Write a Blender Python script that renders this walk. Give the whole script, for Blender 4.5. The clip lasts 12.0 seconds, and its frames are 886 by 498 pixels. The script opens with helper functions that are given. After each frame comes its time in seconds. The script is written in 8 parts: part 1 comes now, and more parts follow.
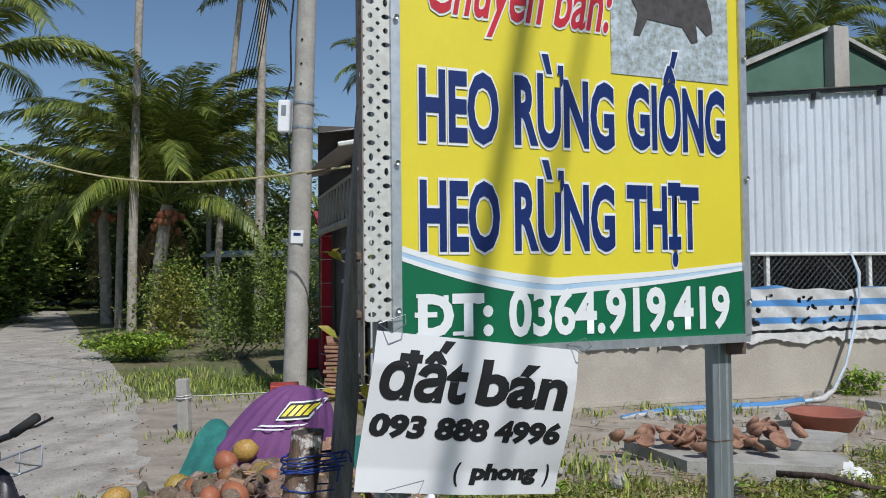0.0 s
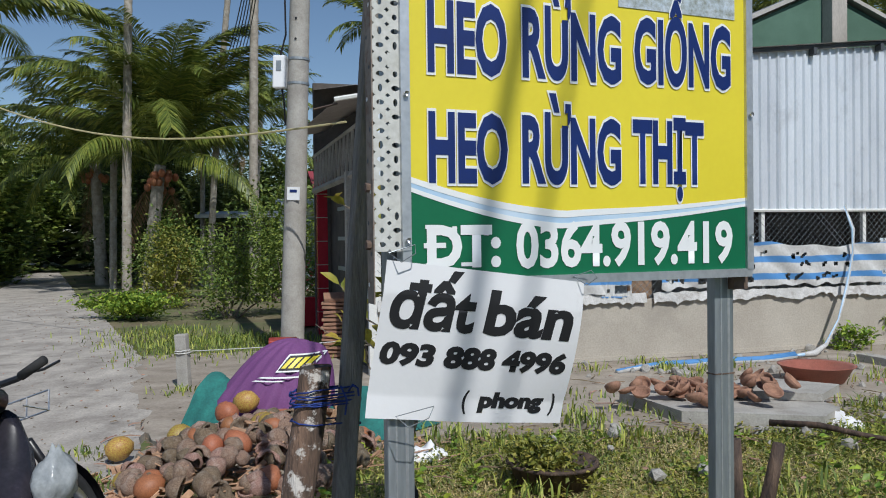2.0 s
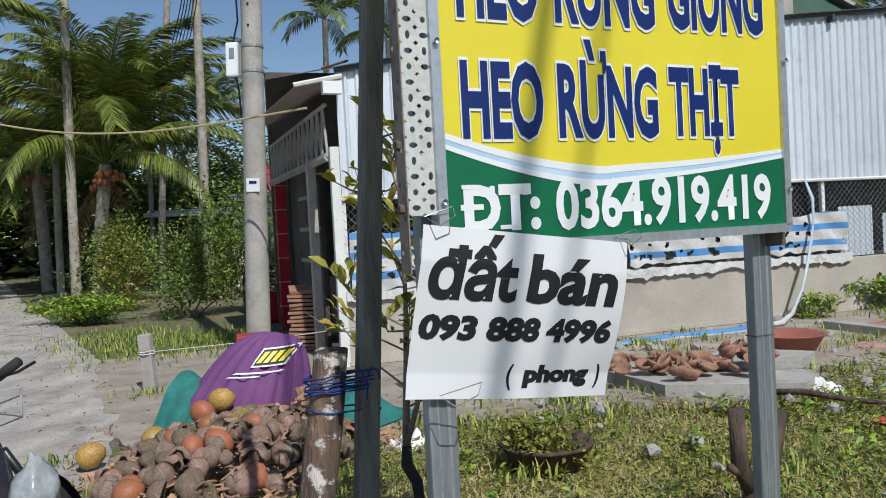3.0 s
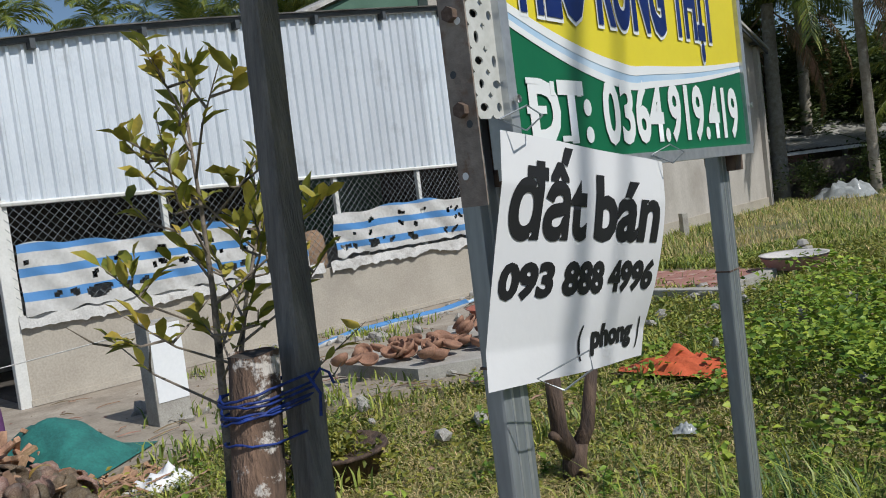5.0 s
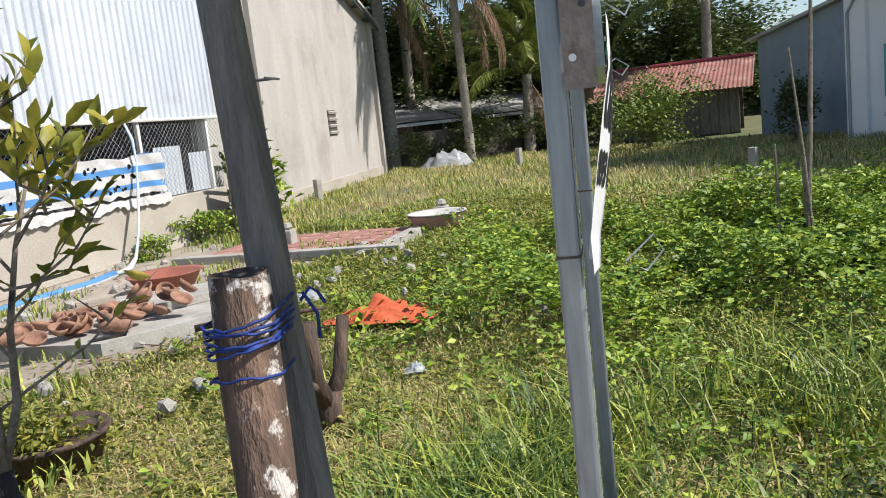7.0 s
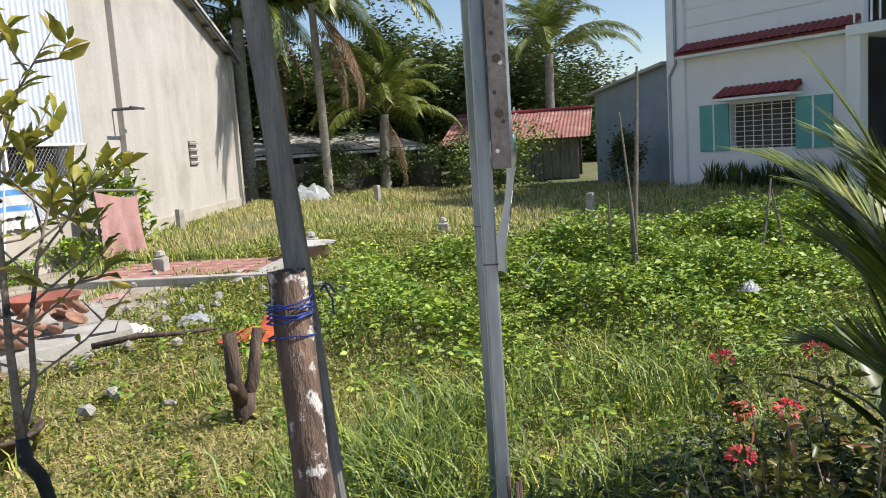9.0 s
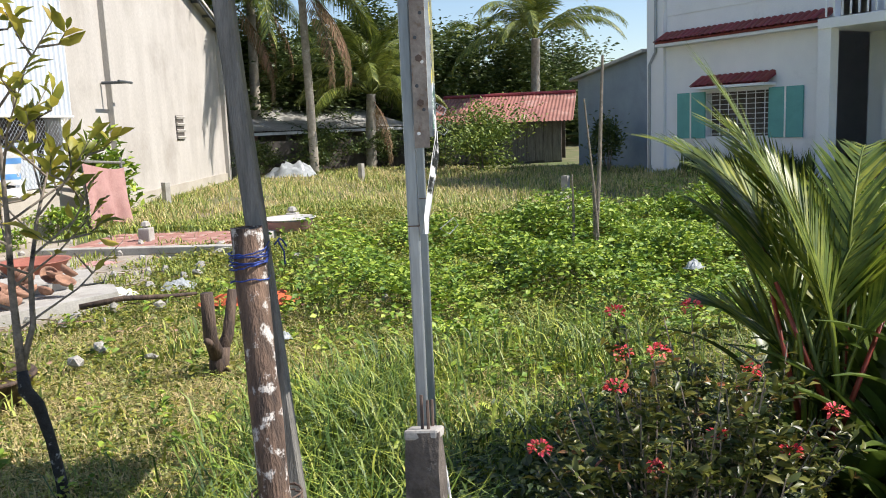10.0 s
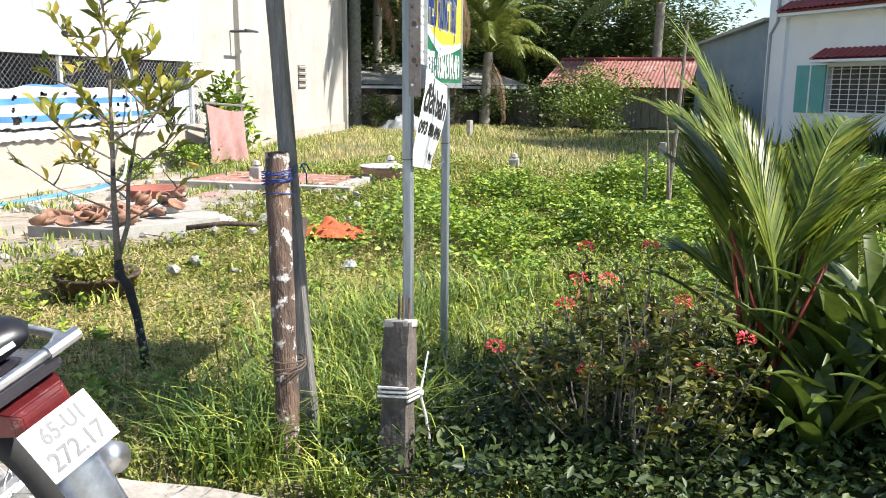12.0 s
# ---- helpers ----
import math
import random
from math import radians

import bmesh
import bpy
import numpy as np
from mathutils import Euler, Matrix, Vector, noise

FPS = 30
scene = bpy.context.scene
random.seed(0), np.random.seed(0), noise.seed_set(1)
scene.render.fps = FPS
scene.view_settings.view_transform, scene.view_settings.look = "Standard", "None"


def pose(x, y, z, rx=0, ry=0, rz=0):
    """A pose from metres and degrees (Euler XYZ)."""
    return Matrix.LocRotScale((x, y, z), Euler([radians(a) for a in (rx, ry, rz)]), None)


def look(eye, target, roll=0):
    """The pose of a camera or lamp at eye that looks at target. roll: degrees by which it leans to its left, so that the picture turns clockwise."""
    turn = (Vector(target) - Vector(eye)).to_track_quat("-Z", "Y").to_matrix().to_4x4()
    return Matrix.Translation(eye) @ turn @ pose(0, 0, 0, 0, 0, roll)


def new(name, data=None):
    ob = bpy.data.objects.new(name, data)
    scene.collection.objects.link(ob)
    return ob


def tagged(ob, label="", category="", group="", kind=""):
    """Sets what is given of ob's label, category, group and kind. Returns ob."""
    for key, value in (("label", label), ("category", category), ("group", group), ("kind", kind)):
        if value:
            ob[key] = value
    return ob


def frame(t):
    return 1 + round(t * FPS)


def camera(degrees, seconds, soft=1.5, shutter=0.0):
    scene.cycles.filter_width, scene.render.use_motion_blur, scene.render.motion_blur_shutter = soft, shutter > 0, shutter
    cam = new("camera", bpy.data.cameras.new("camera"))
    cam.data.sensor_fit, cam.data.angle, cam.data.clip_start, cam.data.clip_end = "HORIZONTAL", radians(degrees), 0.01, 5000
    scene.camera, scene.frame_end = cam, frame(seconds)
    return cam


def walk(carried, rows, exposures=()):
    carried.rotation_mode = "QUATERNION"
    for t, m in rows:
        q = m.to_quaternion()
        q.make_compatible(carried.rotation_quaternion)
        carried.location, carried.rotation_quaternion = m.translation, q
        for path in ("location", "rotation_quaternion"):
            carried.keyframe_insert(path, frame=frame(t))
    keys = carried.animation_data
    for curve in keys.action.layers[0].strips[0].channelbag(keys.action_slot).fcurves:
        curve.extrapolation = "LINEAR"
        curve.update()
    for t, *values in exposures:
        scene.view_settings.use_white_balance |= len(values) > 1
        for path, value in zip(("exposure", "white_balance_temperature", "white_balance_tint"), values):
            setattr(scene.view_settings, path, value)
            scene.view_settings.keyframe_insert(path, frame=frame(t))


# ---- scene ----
cam = camera(57.0, 12.0, soft=1.0)
PATH = [
    (0, (0.252, 1.306, 1.579), (-0.05, 3.282, 1.641), -0.6),
    (0.5, (0.244, 1.306, 1.558), (-0.057, 3.282, 1.605), -0.5),
    (1, (0.24, 1.302, 1.54), (-0.06, 3.28, 1.565), -0.5),
    (1.5, (0.239, 1.295, 1.53), (-0.058, 3.273, 1.536), -0.6),
    (2, (0.22, 1.283, 1.507), (-0.068, 3.262, 1.477), -0.7),
    (2.5, (0.141, 1.347, 1.443), (-0.103, 3.332, 1.391), -2.1),
    (3, (0.012, 1.422, 1.452), (-0.159, 3.414, 1.395), -3.1),
    (3.2, (-0.022, 1.443, 1.442), (-0.157, 3.438, 1.385), -3.0),
    (4.8, (-0.541, 1.991, 1.359), (0.019, 3.91, 1.282), -6.5),
    (5, (-0.637, 2.04, 1.375), (0.035, 3.92, 1.25), -7.2),
    (5.5, (-0.752, 2.217, 1.331), (0.145, 3.997, 1.16), -7.0),
    (6, (-0.803, 2.409, 1.329), (0.339, 4.034, 1.096), -8.6),
    (6.5, (-0.998, 2.482, 1.322), (0.346, 3.932, 1.023), -8.4),
    (8.3, (-1.579, 2.282, 1.446), (0.028, 3.445, 1.193), -1.8),
    (8.5, (-1.667, 2.24, 1.463), (-0.026, 3.355, 1.212), -1.7),
    (9, (-1.977, 2.154, 1.424), (-0.301, 3.214, 1.171), -3.8),
    (9.5, (-2.143, 2.011, 1.408), (-0.458, 3.052, 1.124), -2.8),
    (10, (-2.287, 1.755, 1.423), (-0.601, 2.789, 1.122), -2.4),
    (10.5, (-2.396, 1.629, 1.446), (-0.728, 2.701, 1.184), -2.2),
    (11, (-2.572, 1.434, 1.402), (-0.944, 2.55, 1.078), -2.0),
    (11.5, (-2.634, 1.244, 1.416), (-1.07, 2.433, 1.044), -0.9),
    (12, (-2.522, 1.006, 1.395), (-1.018, 2.265, 1.004), 0.4),
]
EXPOSURES = [(0, -0.45, 6000, 9), (2, -0.48, 6000, 9), (3, -0.33, 6050, 9), (5, -0.47, 6200, 9), (6.5, 0.25, 6400, 11), (8.5, 0.38, 6500, 12), (10.5, 0.72, 6500, 12), (11, 0.82, 6500, 11), (12, 0.97, 6500, 10)]
walk(cam, [(t, look(eye, target, roll)) for t, eye, target, roll in PATH], EXPOSURES)

# ---- daylight ----
SUN_AZ, SUN_EL = math.atan2(0.5, -0.86), radians(47)
world = bpy.data.worlds.new("sky")
scene.world = world
world.use_nodes = True
wn = world.node_tree.nodes
sky = wn.new("ShaderNodeTexSky")
sky.sky_type = "NISHITA"
sky.sun_disc = False
sky.sun_elevation, sky.sun_rotation = SUN_EL, SUN_AZ
sky.dust_density, sky.ozone_density = 0.4, 2.0
wn["Background"].inputs["Strength"].default_value = 0.105
world.node_tree.links.new(sky.outputs[0], wn["Background"].inputs["Color"])
sun_data = bpy.data.lights.new("sun", "SUN")
sun_data.energy, sun_data.angle, sun_data.color = 5.0, radians(0.5), (1.0, 0.95, 0.87)
sun = new("sun", sun_data)
SUN_DIR = Vector((math.sin(SUN_AZ) * math.cos(SUN_EL), math.cos(SUN_AZ) * math.cos(SUN_EL), math.sin(SUN_EL)))
sun.matrix_world = look(SUN_DIR * 60, (0, 0, 0))

# ---- materials ----
def mat(name, c1, c2=None, rough=0.7, metal=0.0, scale=6.0, bump=0.2, fine=60.0, stain=None, stain_scale=1.2, stain_at=(0.55, 0.75), stretch=(1, 1, 1), island=0.0, translucent=0.0, each=0.0, grain=0.3):
    """A node material with grain, blotches, optional stains and relief; island and each vary pieces."""
    m = bpy.data.materials.new(name)
    m.use_nodes = True
    nt = m.node_tree
    nd, ln = nt.nodes, nt.links
    bsdf = nd["Principled BSDF"]
    bsdf.inputs["Roughness"].default_value = rough
    bsdf.inputs["Metallic"].default_value = metal
    c2 = c2 or tuple(v * 0.75 for v in c1)
    tc = nd.new("ShaderNodeTexCoord")
    mp = nd.new("ShaderNodeMapping")
    mp.inputs["Scale"].default_value = stretch
    ln.new(tc.outputs["Object"], mp.inputs["Vector"])
    n1 = nd.new("ShaderNodeTexNoise")
    n1.inputs["Scale"].default_value, n1.inputs["Detail"].default_value, n1.inputs["Roughness"].default_value = scale, 6, 0.65
    n2 = nd.new("ShaderNodeTexNoise")
    n2.inputs["Scale"].default_value, n2.inputs["Detail"].default_value = fine, 3
    for n in (n1, n2):
        ln.new(mp.outputs[0], n.inputs["Vector"])
    r1 = nd.new("ShaderNodeValToRGB")
    r1.color_ramp.elements[0].position, r1.color_ramp.elements[1].position = 0.35, 0.68
    r1.color_ramp.elements[0].color, r1.color_ramp.elements[1].color = (*c2, 1), (*c1, 1)
    ln.new(n1.outputs[0], r1.inputs[0])
    col = r1.outputs[0]
    mx = nd.new("ShaderNodeMix")
    mx.data_type, mx.blend_type = "RGBA", "OVERLAY"
    mx.inputs[0].default_value = grain
    ln.new(col, mx.inputs[6])
    ln.new(n2.outputs[0], mx.inputs[7])
    col = mx.outputs[2]
    if stain:
        n3 = nd.new("ShaderNodeTexNoise")
        n3.inputs["Scale"].default_value, n3.inputs["Detail"].default_value, n3.inputs["Roughness"].default_value = stain_scale, 8, 0.7
        ln.new(tc.outputs["Object"], n3.inputs["Vector"])
        r3 = nd.new("ShaderNodeMapRange")
        r3.inputs["From Min"].default_value, r3.inputs["From Max"].default_value = stain_at
        ln.new(n3.outputs[0], r3.inputs["Value"])
        m3 = nd.new("ShaderNodeMix")
        m3.data_type = "RGBA"
        m3.inputs[7].default_value = (*stain, 1)
        ln.new(r3.outputs[0], m3.inputs[0])
        ln.new(col, m3.inputs[6])
        col = m3.outputs[2]
    if island or each:
        src = nd.new("ShaderNodeNewGeometry").outputs["Random Per Island"] if island else nd.new("ShaderNodeObjectInfo").outputs["Random"]
        amount = island or each
        hv = nd.new("ShaderNodeHueSaturation")
        a = nd.new("ShaderNodeMapRange")
        a.inputs["To Min"].default_value, a.inputs["To Max"].default_value = 1 - amount, 1 + amount
        ln.new(src, a.inputs["Value"])
        ln.new(a.outputs[0], hv.inputs["Value"])
        b = nd.new("ShaderNodeMapRange")
        b.inputs["To Min"].default_value, b.inputs["To Max"].default_value = 0.5 + 0.05 * amount, 0.5 - 0.09 * amount
        ln.new(src, b.inputs["Value"])
        ln.new(b.outputs[0], hv.inputs["Hue"])
        ln.new(col, hv.inputs["Color"])
        col = hv.outputs[0]
    ln.new(col, bsdf.inputs["Base Color"])
    if bump:
        ad = nd.new("ShaderNodeMath")
        ad.operation = "MULTIPLY_ADD"
        ad.inputs[1].default_value = 0.35
        ln.new(n2.outputs[0], ad.inputs[0])
        ln.new(n1.outputs[0], ad.inputs[2])
        bp = nd.new("ShaderNodeBump")
        bp.inputs["Strength"].default_value, bp.inputs["Distance"].default_value = bump, 0.02
        ln.new(ad.outputs[0], bp.inputs["Height"])
        ln.new(bp.outputs[0], bsdf.inputs["Normal"])
    if translucent:
        tr = nd.new("ShaderNodeBsdfTranslucent")
        ln.new(col, tr.inputs["Color"])
        ms = nd.new("ShaderNodeMixShader")
        ms.inputs[0].default_value = translucent
        ln.new(bsdf.outputs[0], ms.inputs[1])
        ln.new(tr.outputs[0], ms.inputs[2])
        ln.new(ms.outputs[0], nd["Material Output"].inputs["Surface"])
    return m


def leafy(name, c1, c2, rough=0.45, island=0.45, tr=0.24):
    return mat(name, c1, c2, rough=rough, scale=9, fine=40, bump=0.0, island=island, translucent=tr)


M_SOIL = mat("soil", (0.24, 0.20, 0.12), (0.12, 0.10, 0.05), rough=0.95, scale=1.6, bump=0.5, fine=25, stain=(0.10, 0.13, 0.04), stain_scale=0.5, stain_at=(0.42, 0.6))
M_DIRT = mat("dirt", (0.42, 0.365, 0.30), (0.25, 0.21, 0.165), rough=0.95, scale=3, bump=0.6, fine=40, stain=(0.2, 0.17, 0.12), stain_scale=1.5)
M_ROAD = mat("worn_concrete", (0.52, 0.475, 0.415), (0.30, 0.27, 0.235), rough=0.9, scale=1.7, bump=0.35, fine=34, stain=(0.22, 0.195, 0.17), stain_scale=1.9, stain_at=(0.52, 0.72), stretch=(1.6, 0.8, 1), grain=0.4)
M_CONC = mat("grey_concrete", (0.46, 0.44, 0.40), (0.30, 0.28, 0.25), rough=0.9, scale=4, bump=0.4, fine=70, stain=(0.16, 0.15, 0.12), stain_scale=2)
M_CONC_DARK = mat("weathered_concrete", (0.155, 0.13, 0.11), (0.06, 0.05, 0.042), rough=0.95, scale=9, bump=0.8, fine=60, stain=(0.42, 0.40, 0.36), stain_scale=14, stain_at=(0.62, 0.7))
M_PLASTER = mat("cement_render", (0.47, 0.43, 0.365), (0.38, 0.34, 0.285), rough=0.9, scale=1.6, bump=0.15, fine=50, stain=(0.30, 0.27, 0.23), stain_scale=0.9, stain_at=(0.52, 0.8))
M_CREAM = mat("cream_plaster", (0.50, 0.47, 0.43), (0.41, 0.38, 0.345), rough=0.9, scale=1.1, bump=0.12, fine=40, stain=(0.30, 0.27, 0.235), stain_scale=0.55, stain_at=(0.5, 0.78), stretch=(1.6, 1.6, 0.35))
M_WHITE = mat("white_paint", (0.86, 0.87, 0.88), (0.80, 0.81, 0.83), rough=0.7, scale=1.2, bump=0.08, fine=40, stain=(0.55, 0.57, 0.58), stain_scale=0.8, stain_at=(0.58, 0.85))
M_WOODW = mat("white_timber", (0.78, 0.78, 0.75), (0.6, 0.6, 0.57), rough=0.7, scale=3, bump=0.2, stain=(0.4, 0.36, 0.3), stain_scale=5, stain_at=(0.6, 0.75))
M_GALV = mat("galvanised_sheet", (0.74, 0.78, 0.83), (0.64, 0.68, 0.73), rough=0.4, metal=0.25, scale=3, bump=0.06, fine=90, stain=(0.42, 0.44, 0.46), stain_scale=1.8, stain_at=(0.55, 0.85), stretch=(1, 1, 0.25), each=0.06)
M_STEEL = mat("galvanised_steel", (0.42, 0.45, 0.47), (0.28, 0.31, 0.33), rough=0.45, metal=0.6, scale=6, bump=0.1, fine=80, stain=(0.30, 0.26, 0.21), stain_scale=7, stain_at=(0.62, 0.8), stretch=(1, 1, 0.15))
M_ALU = mat("aluminium_frame", (0.62, 0.64, 0.66), (0.5, 0.52, 0.54), rough=0.4, metal=0.7, scale=8, bump=0.05)
M_PERF = mat("grey_painted_steel", (0.62, 0.62, 0.58), (0.50, 0.50, 0.46), rough=0.6, metal=0.1, scale=10, bump=0.1, stain=(0.30, 0.17, 0.07), stain_scale=16, stain_at=(0.64, 0.74))
# rust-stained grey steel, base colour also lowered for the side in shade
M_FLANGE = mat("shaded_rusting_steel", (0.34, 0.30, 0.26), (0.20, 0.165, 0.14), rough=0.75, metal=0.2, scale=9, bump=0.2, stain=(0.17, 0.09, 0.05), stain_scale=12, stain_at=(0.5, 0.62))
M_RUST = mat("rusty_steel", (0.20, 0.14, 0.10), (0.11, 0.08, 0.07), rough=0.85, metal=0.3, scale=14, bump=0.3)
M_DARKTRIM = mat("dark_trim", (0.07, 0.08, 0.09), rough=0.6, bump=0.1)
M_BLACK = mat("black_plastic", (0.018, 0.018, 0.02), (0.010, 0.010, 0.012), rough=0.35, bump=0.04)
M_RUBBER = mat("tyre_rubber", (0.03, 0.03, 0.03), rough=0.85, bump=0.1)
M_CHROME = mat("scuffed_metal", (0.66, 0.66, 0.66), (0.5, 0.5, 0.5), rough=0.3, metal=0.9, scale=20, bump=0.05)
M_REDLENS = mat("red_lens", (0.15, 0.017, 0.02), (0.06, 0.012, 0.013), rough=0.3, scale=14, bump=0.1, stain=(0.35, 0.2, 0.18), stain_scale=25, stain_at=(0.6, 0.72))
M_PAINTDK = mat("dark_glossy_paint", (0.035, 0.03, 0.04), (0.02, 0.02, 0.025), rough=0.22, bump=0.02, stain=(0.2, 0.18, 0.16), stain_scale=30, stain_at=(0.66, 0.8))
M_PLATE = mat("plate_white", (0.82, 0.82, 0.80), (0.76, 0.76, 0.74), rough=0.5, bump=0.02)
M_INK = mat("black_ink", (0.015, 0.015, 0.017), rough=0.6, bump=0.0, grain=0.06)
M_PLATEINK = mat("worn_plate_ink", (0.12, 0.12, 0.13), (0.2, 0.2, 0.2), rough=0.6, bump=0.0)
M_YELLOW = mat("sign_yellow", (0.78, 0.66, 0.035), (0.72, 0.60, 0.03), rough=0.45, scale=2, bump=0.02, grain=0.06)
M_GREEN = mat("sign_green", (0.005, 0.15, 0.06), (0.004, 0.12, 0.05), rough=0.45, scale=2, bump=0.02, grain=0.06)
M_NAVY = mat("sign_navy", (0.002, 0.020, 0.14), (0.002, 0.016, 0.115), rough=0.45, bump=0.0, grain=0.06)
M_SIGNWHITE = mat("sign_white", (0.82, 0.83, 0.82), (0.76, 0.78, 0.78), rough=0.45, bump=0.0, grain=0.06)
M_SIGNBLUE = mat("sign_silver_blue", (0.30, 0.50, 0.72), (0.55, 0.68, 0.80), rough=0.4, scale=3, bump=0.0, grain=0.06)
M_SIGNRED = mat("sign_red", (0.62, 0.02, 0.04), rough=0.45, bump=0.0)
M_PHOTO = mat("printed_straw", (0.52, 0.60, 0.68), (0.24, 0.26, 0.22), rough=0.45, scale=55, fine=120, bump=0.0, stain=(0.7, 0.76, 0.84), stain_scale=9, stain_at=(0.5, 0.7))
M_PHOTODK = mat("printed_dark", (0.10, 0.085, 0.08), (0.05, 0.045, 0.045), rough=0.45, scale=40, bump=0.0)
M_PAPER = mat("white_sheet", (0.80, 0.80, 0.80), (0.76, 0.76, 0.77), rough=0.5, scale=3, bump=0.05, stain=(0.66, 0.66, 0.66), stain_scale=5, stain_at=(0.6, 0.72), grain=0.06)
M_RAG = mat("grey_rag", (0.60, 0.59, 0.57), (0.44, 0.43, 0.41), rough=0.8, scale=7, bump=0.3, stain=(0.28, 0.25, 0.22), stain_scale=6, stain_at=(0.55, 0.7))
M_ENAMEL = mat("pale_enamel", (0.66, 0.64, 0.60), (0.52, 0.49, 0.46), rough=0.4, scale=6, bump=0.05)
M_TIMBER = mat("grey_timber", (0.26, 0.245, 0.22), (0.12, 0.115, 0.105), rough=0.85, scale=5, bump=0.6, fine=50, stretch=(6, 6, 0.5), stain=(0.25, 0.23, 0.2), stain_scale=6, stain_at=(0.6, 0.8))
M_BARK = mat("stripped_bark", (0.23, 0.145, 0.10), (0.055, 0.04, 0.033), rough=0.95, scale=6, bump=1.0, fine=45, stretch=(3, 3, 0.7), stain=(0.58, 0.54, 0.50), stain_scale=15, stain_at=(0.545, 0.6))
M_ENDGRAIN = mat("log_end", (0.09, 0.075, 0.065), (0.04, 0.035, 0.03), rough=0.95, scale=20, bump=0.6)
M_STUMP = mat("dark_wet_wood", (0.14, 0.09, 0.06), (0.03, 0.02, 0.018), rough=0.8, scale=8, bump=0.9, fine=40, stretch=(2, 2, 0.5))
M_TWIG = mat("twig_bark", (0.30, 0.25, 0.20), (0.17, 0.14, 0.11), rough=0.9, scale=15, bump=0.4, stain=(0.03, 0.03, 0.03), stain_scale=8, stain_at=(0.55, 0.65))
M_TARRED = mat("tarred_stem", (0.035, 0.033, 0.032), (0.015, 0.015, 0.015), rough=0.8, scale=15, bump=0.5, stain=(0.42, 0.42, 0.40), stain_scale=22, stain_at=(0.56, 0.64))
M_TRUNK = mat("palm_trunk", (0.42, 0.38, 0.32), (0.24, 0.21, 0.17), rough=0.9, scale=6, bump=0.5, stain=(0.55, 0.53, 0.48), stain_scale=4, stain_at=(0.58, 0.7))
M_TREE = mat("tree_bark", (0.20, 0.16, 0.12), (0.09, 0.07, 0.055), rough=0.95, scale=7, bump=0.7)
M_BLUEROPE = mat("blue_cord", (0.015, 0.05, 0.28), (0.008, 0.02, 0.12), rough=0.6, scale=30, bump=0.3)
M_WHITEROPE = mat("white_rope", (0.72, 0.71, 0.68), (0.55, 0.54, 0.5), rough=0.8, scale=60, bump=0.5)
M_CABLE = mat("black_cable", (0.02, 0.02, 0.022), rough=0.6, bump=0.0)
M_TANCABLE = mat("yellow_cable", (0.55, 0.48, 0.25), (0.42, 0.37, 0.2), rough=0.7, bump=0.1)
M_PURPLE = mat("purple_fabric", (0.20, 0.075, 0.21), (0.15, 0.05, 0.17), rough=0.8, scale=3, bump=0.25, fine=90)
M_TEAL = mat("teal_net", (0.03, 0.20, 0.17), (0.02, 0.12, 0.11), rough=0.85, scale=8, bump=0.3)
M_ORANGE = mat("orange_cloth", (0.68, 0.14, 0.05), (0.52, 0.10, 0.04), rough=0.8, scale=6, bump=0.3)
M_SACK = mat("brown_sack", (0.36, 0.24, 0.15), (0.24, 0.155, 0.10), rough=0.9, scale=6, bump=0.3, fine=90)
M_PINK = mat("faded_pink_cloth", (0.46, 0.27, 0.245), (0.36, 0.19, 0.175), rough=0.9, scale=5, bump=0.3)
M_PLASTICBAG = mat("thin_plastic", (0.60, 0.63, 0.64), (0.42, 0.45, 0.47), rough=0.2, scale=8, bump=0.2, translucent=0.35)
M_TERRA = mat("terracotta", (0.38, 0.21, 0.135), (0.23, 0.125, 0.085), rough=0.85, scale=8, bump=0.3)
M_REDPLASTIC = mat("red_plastic", (0.42, 0.05, 0.04), (0.34, 0.04, 0.03), rough=0.5, bump=0.05)
M_BASIN = mat("brown_plastic", (0.33, 0.11, 0.075), (0.26, 0.09, 0.06), rough=0.5, bump=0.05)
M_COCOGRN = mat("green_coconut", (0.50, 0.42, 0.08), (0.30, 0.12, 0.04), rough=0.5, scale=9, bump=0.1, each=0.2)
M_COCOORG = mat("orange_coconut", (0.42, 0.17, 0.07), (0.26, 0.10, 0.045), rough=0.55, scale=9, bump=0.1, each=0.15)
M_COCODRY = mat("dry_coconut_husk", (0.40, 0.29, 0.20), (0.18, 0.115, 0.075), rough=0.95, scale=12, bump=0.7, fine=60, stretch=(1, 1, 0.4), stain=(0.46, 0.39, 0.32), stain_scale=1.5, stain_at=(0.5, 0.75), each=0.4)
M_CHIP = mat("raw_wood_chip", (0.50, 0.32, 0.19), (0.30, 0.18, 0.10), rough=0.9, scale=14, bump=0.3, each=0.2)
M_REDTILE = mat("red_paving", (0.40, 0.19, 0.15), (0.30, 0.15, 0.12), rough=0.9, scale=3, bump=0.3, stain=(0.42, 0.38, 0.33), stain_scale=3, stain_at=(0.55, 0.7))
M_ROOFTILE = mat("red_roof_tile", (0.30, 0.055, 0.05), (0.22, 0.04, 0.04), rough=0.6, scale=5, bump=0.2, each=0.12)
M_RUSTROOF = mat("rust_red_roof", (0.36, 0.16, 0.125), (0.24, 0.10, 0.08), rough=0.8, scale=1.5, bump=0.2, stain=(0.5, 0.38, 0.33), stain_scale=1.1, stain_at=(0.55, 0.75), each=0.1)
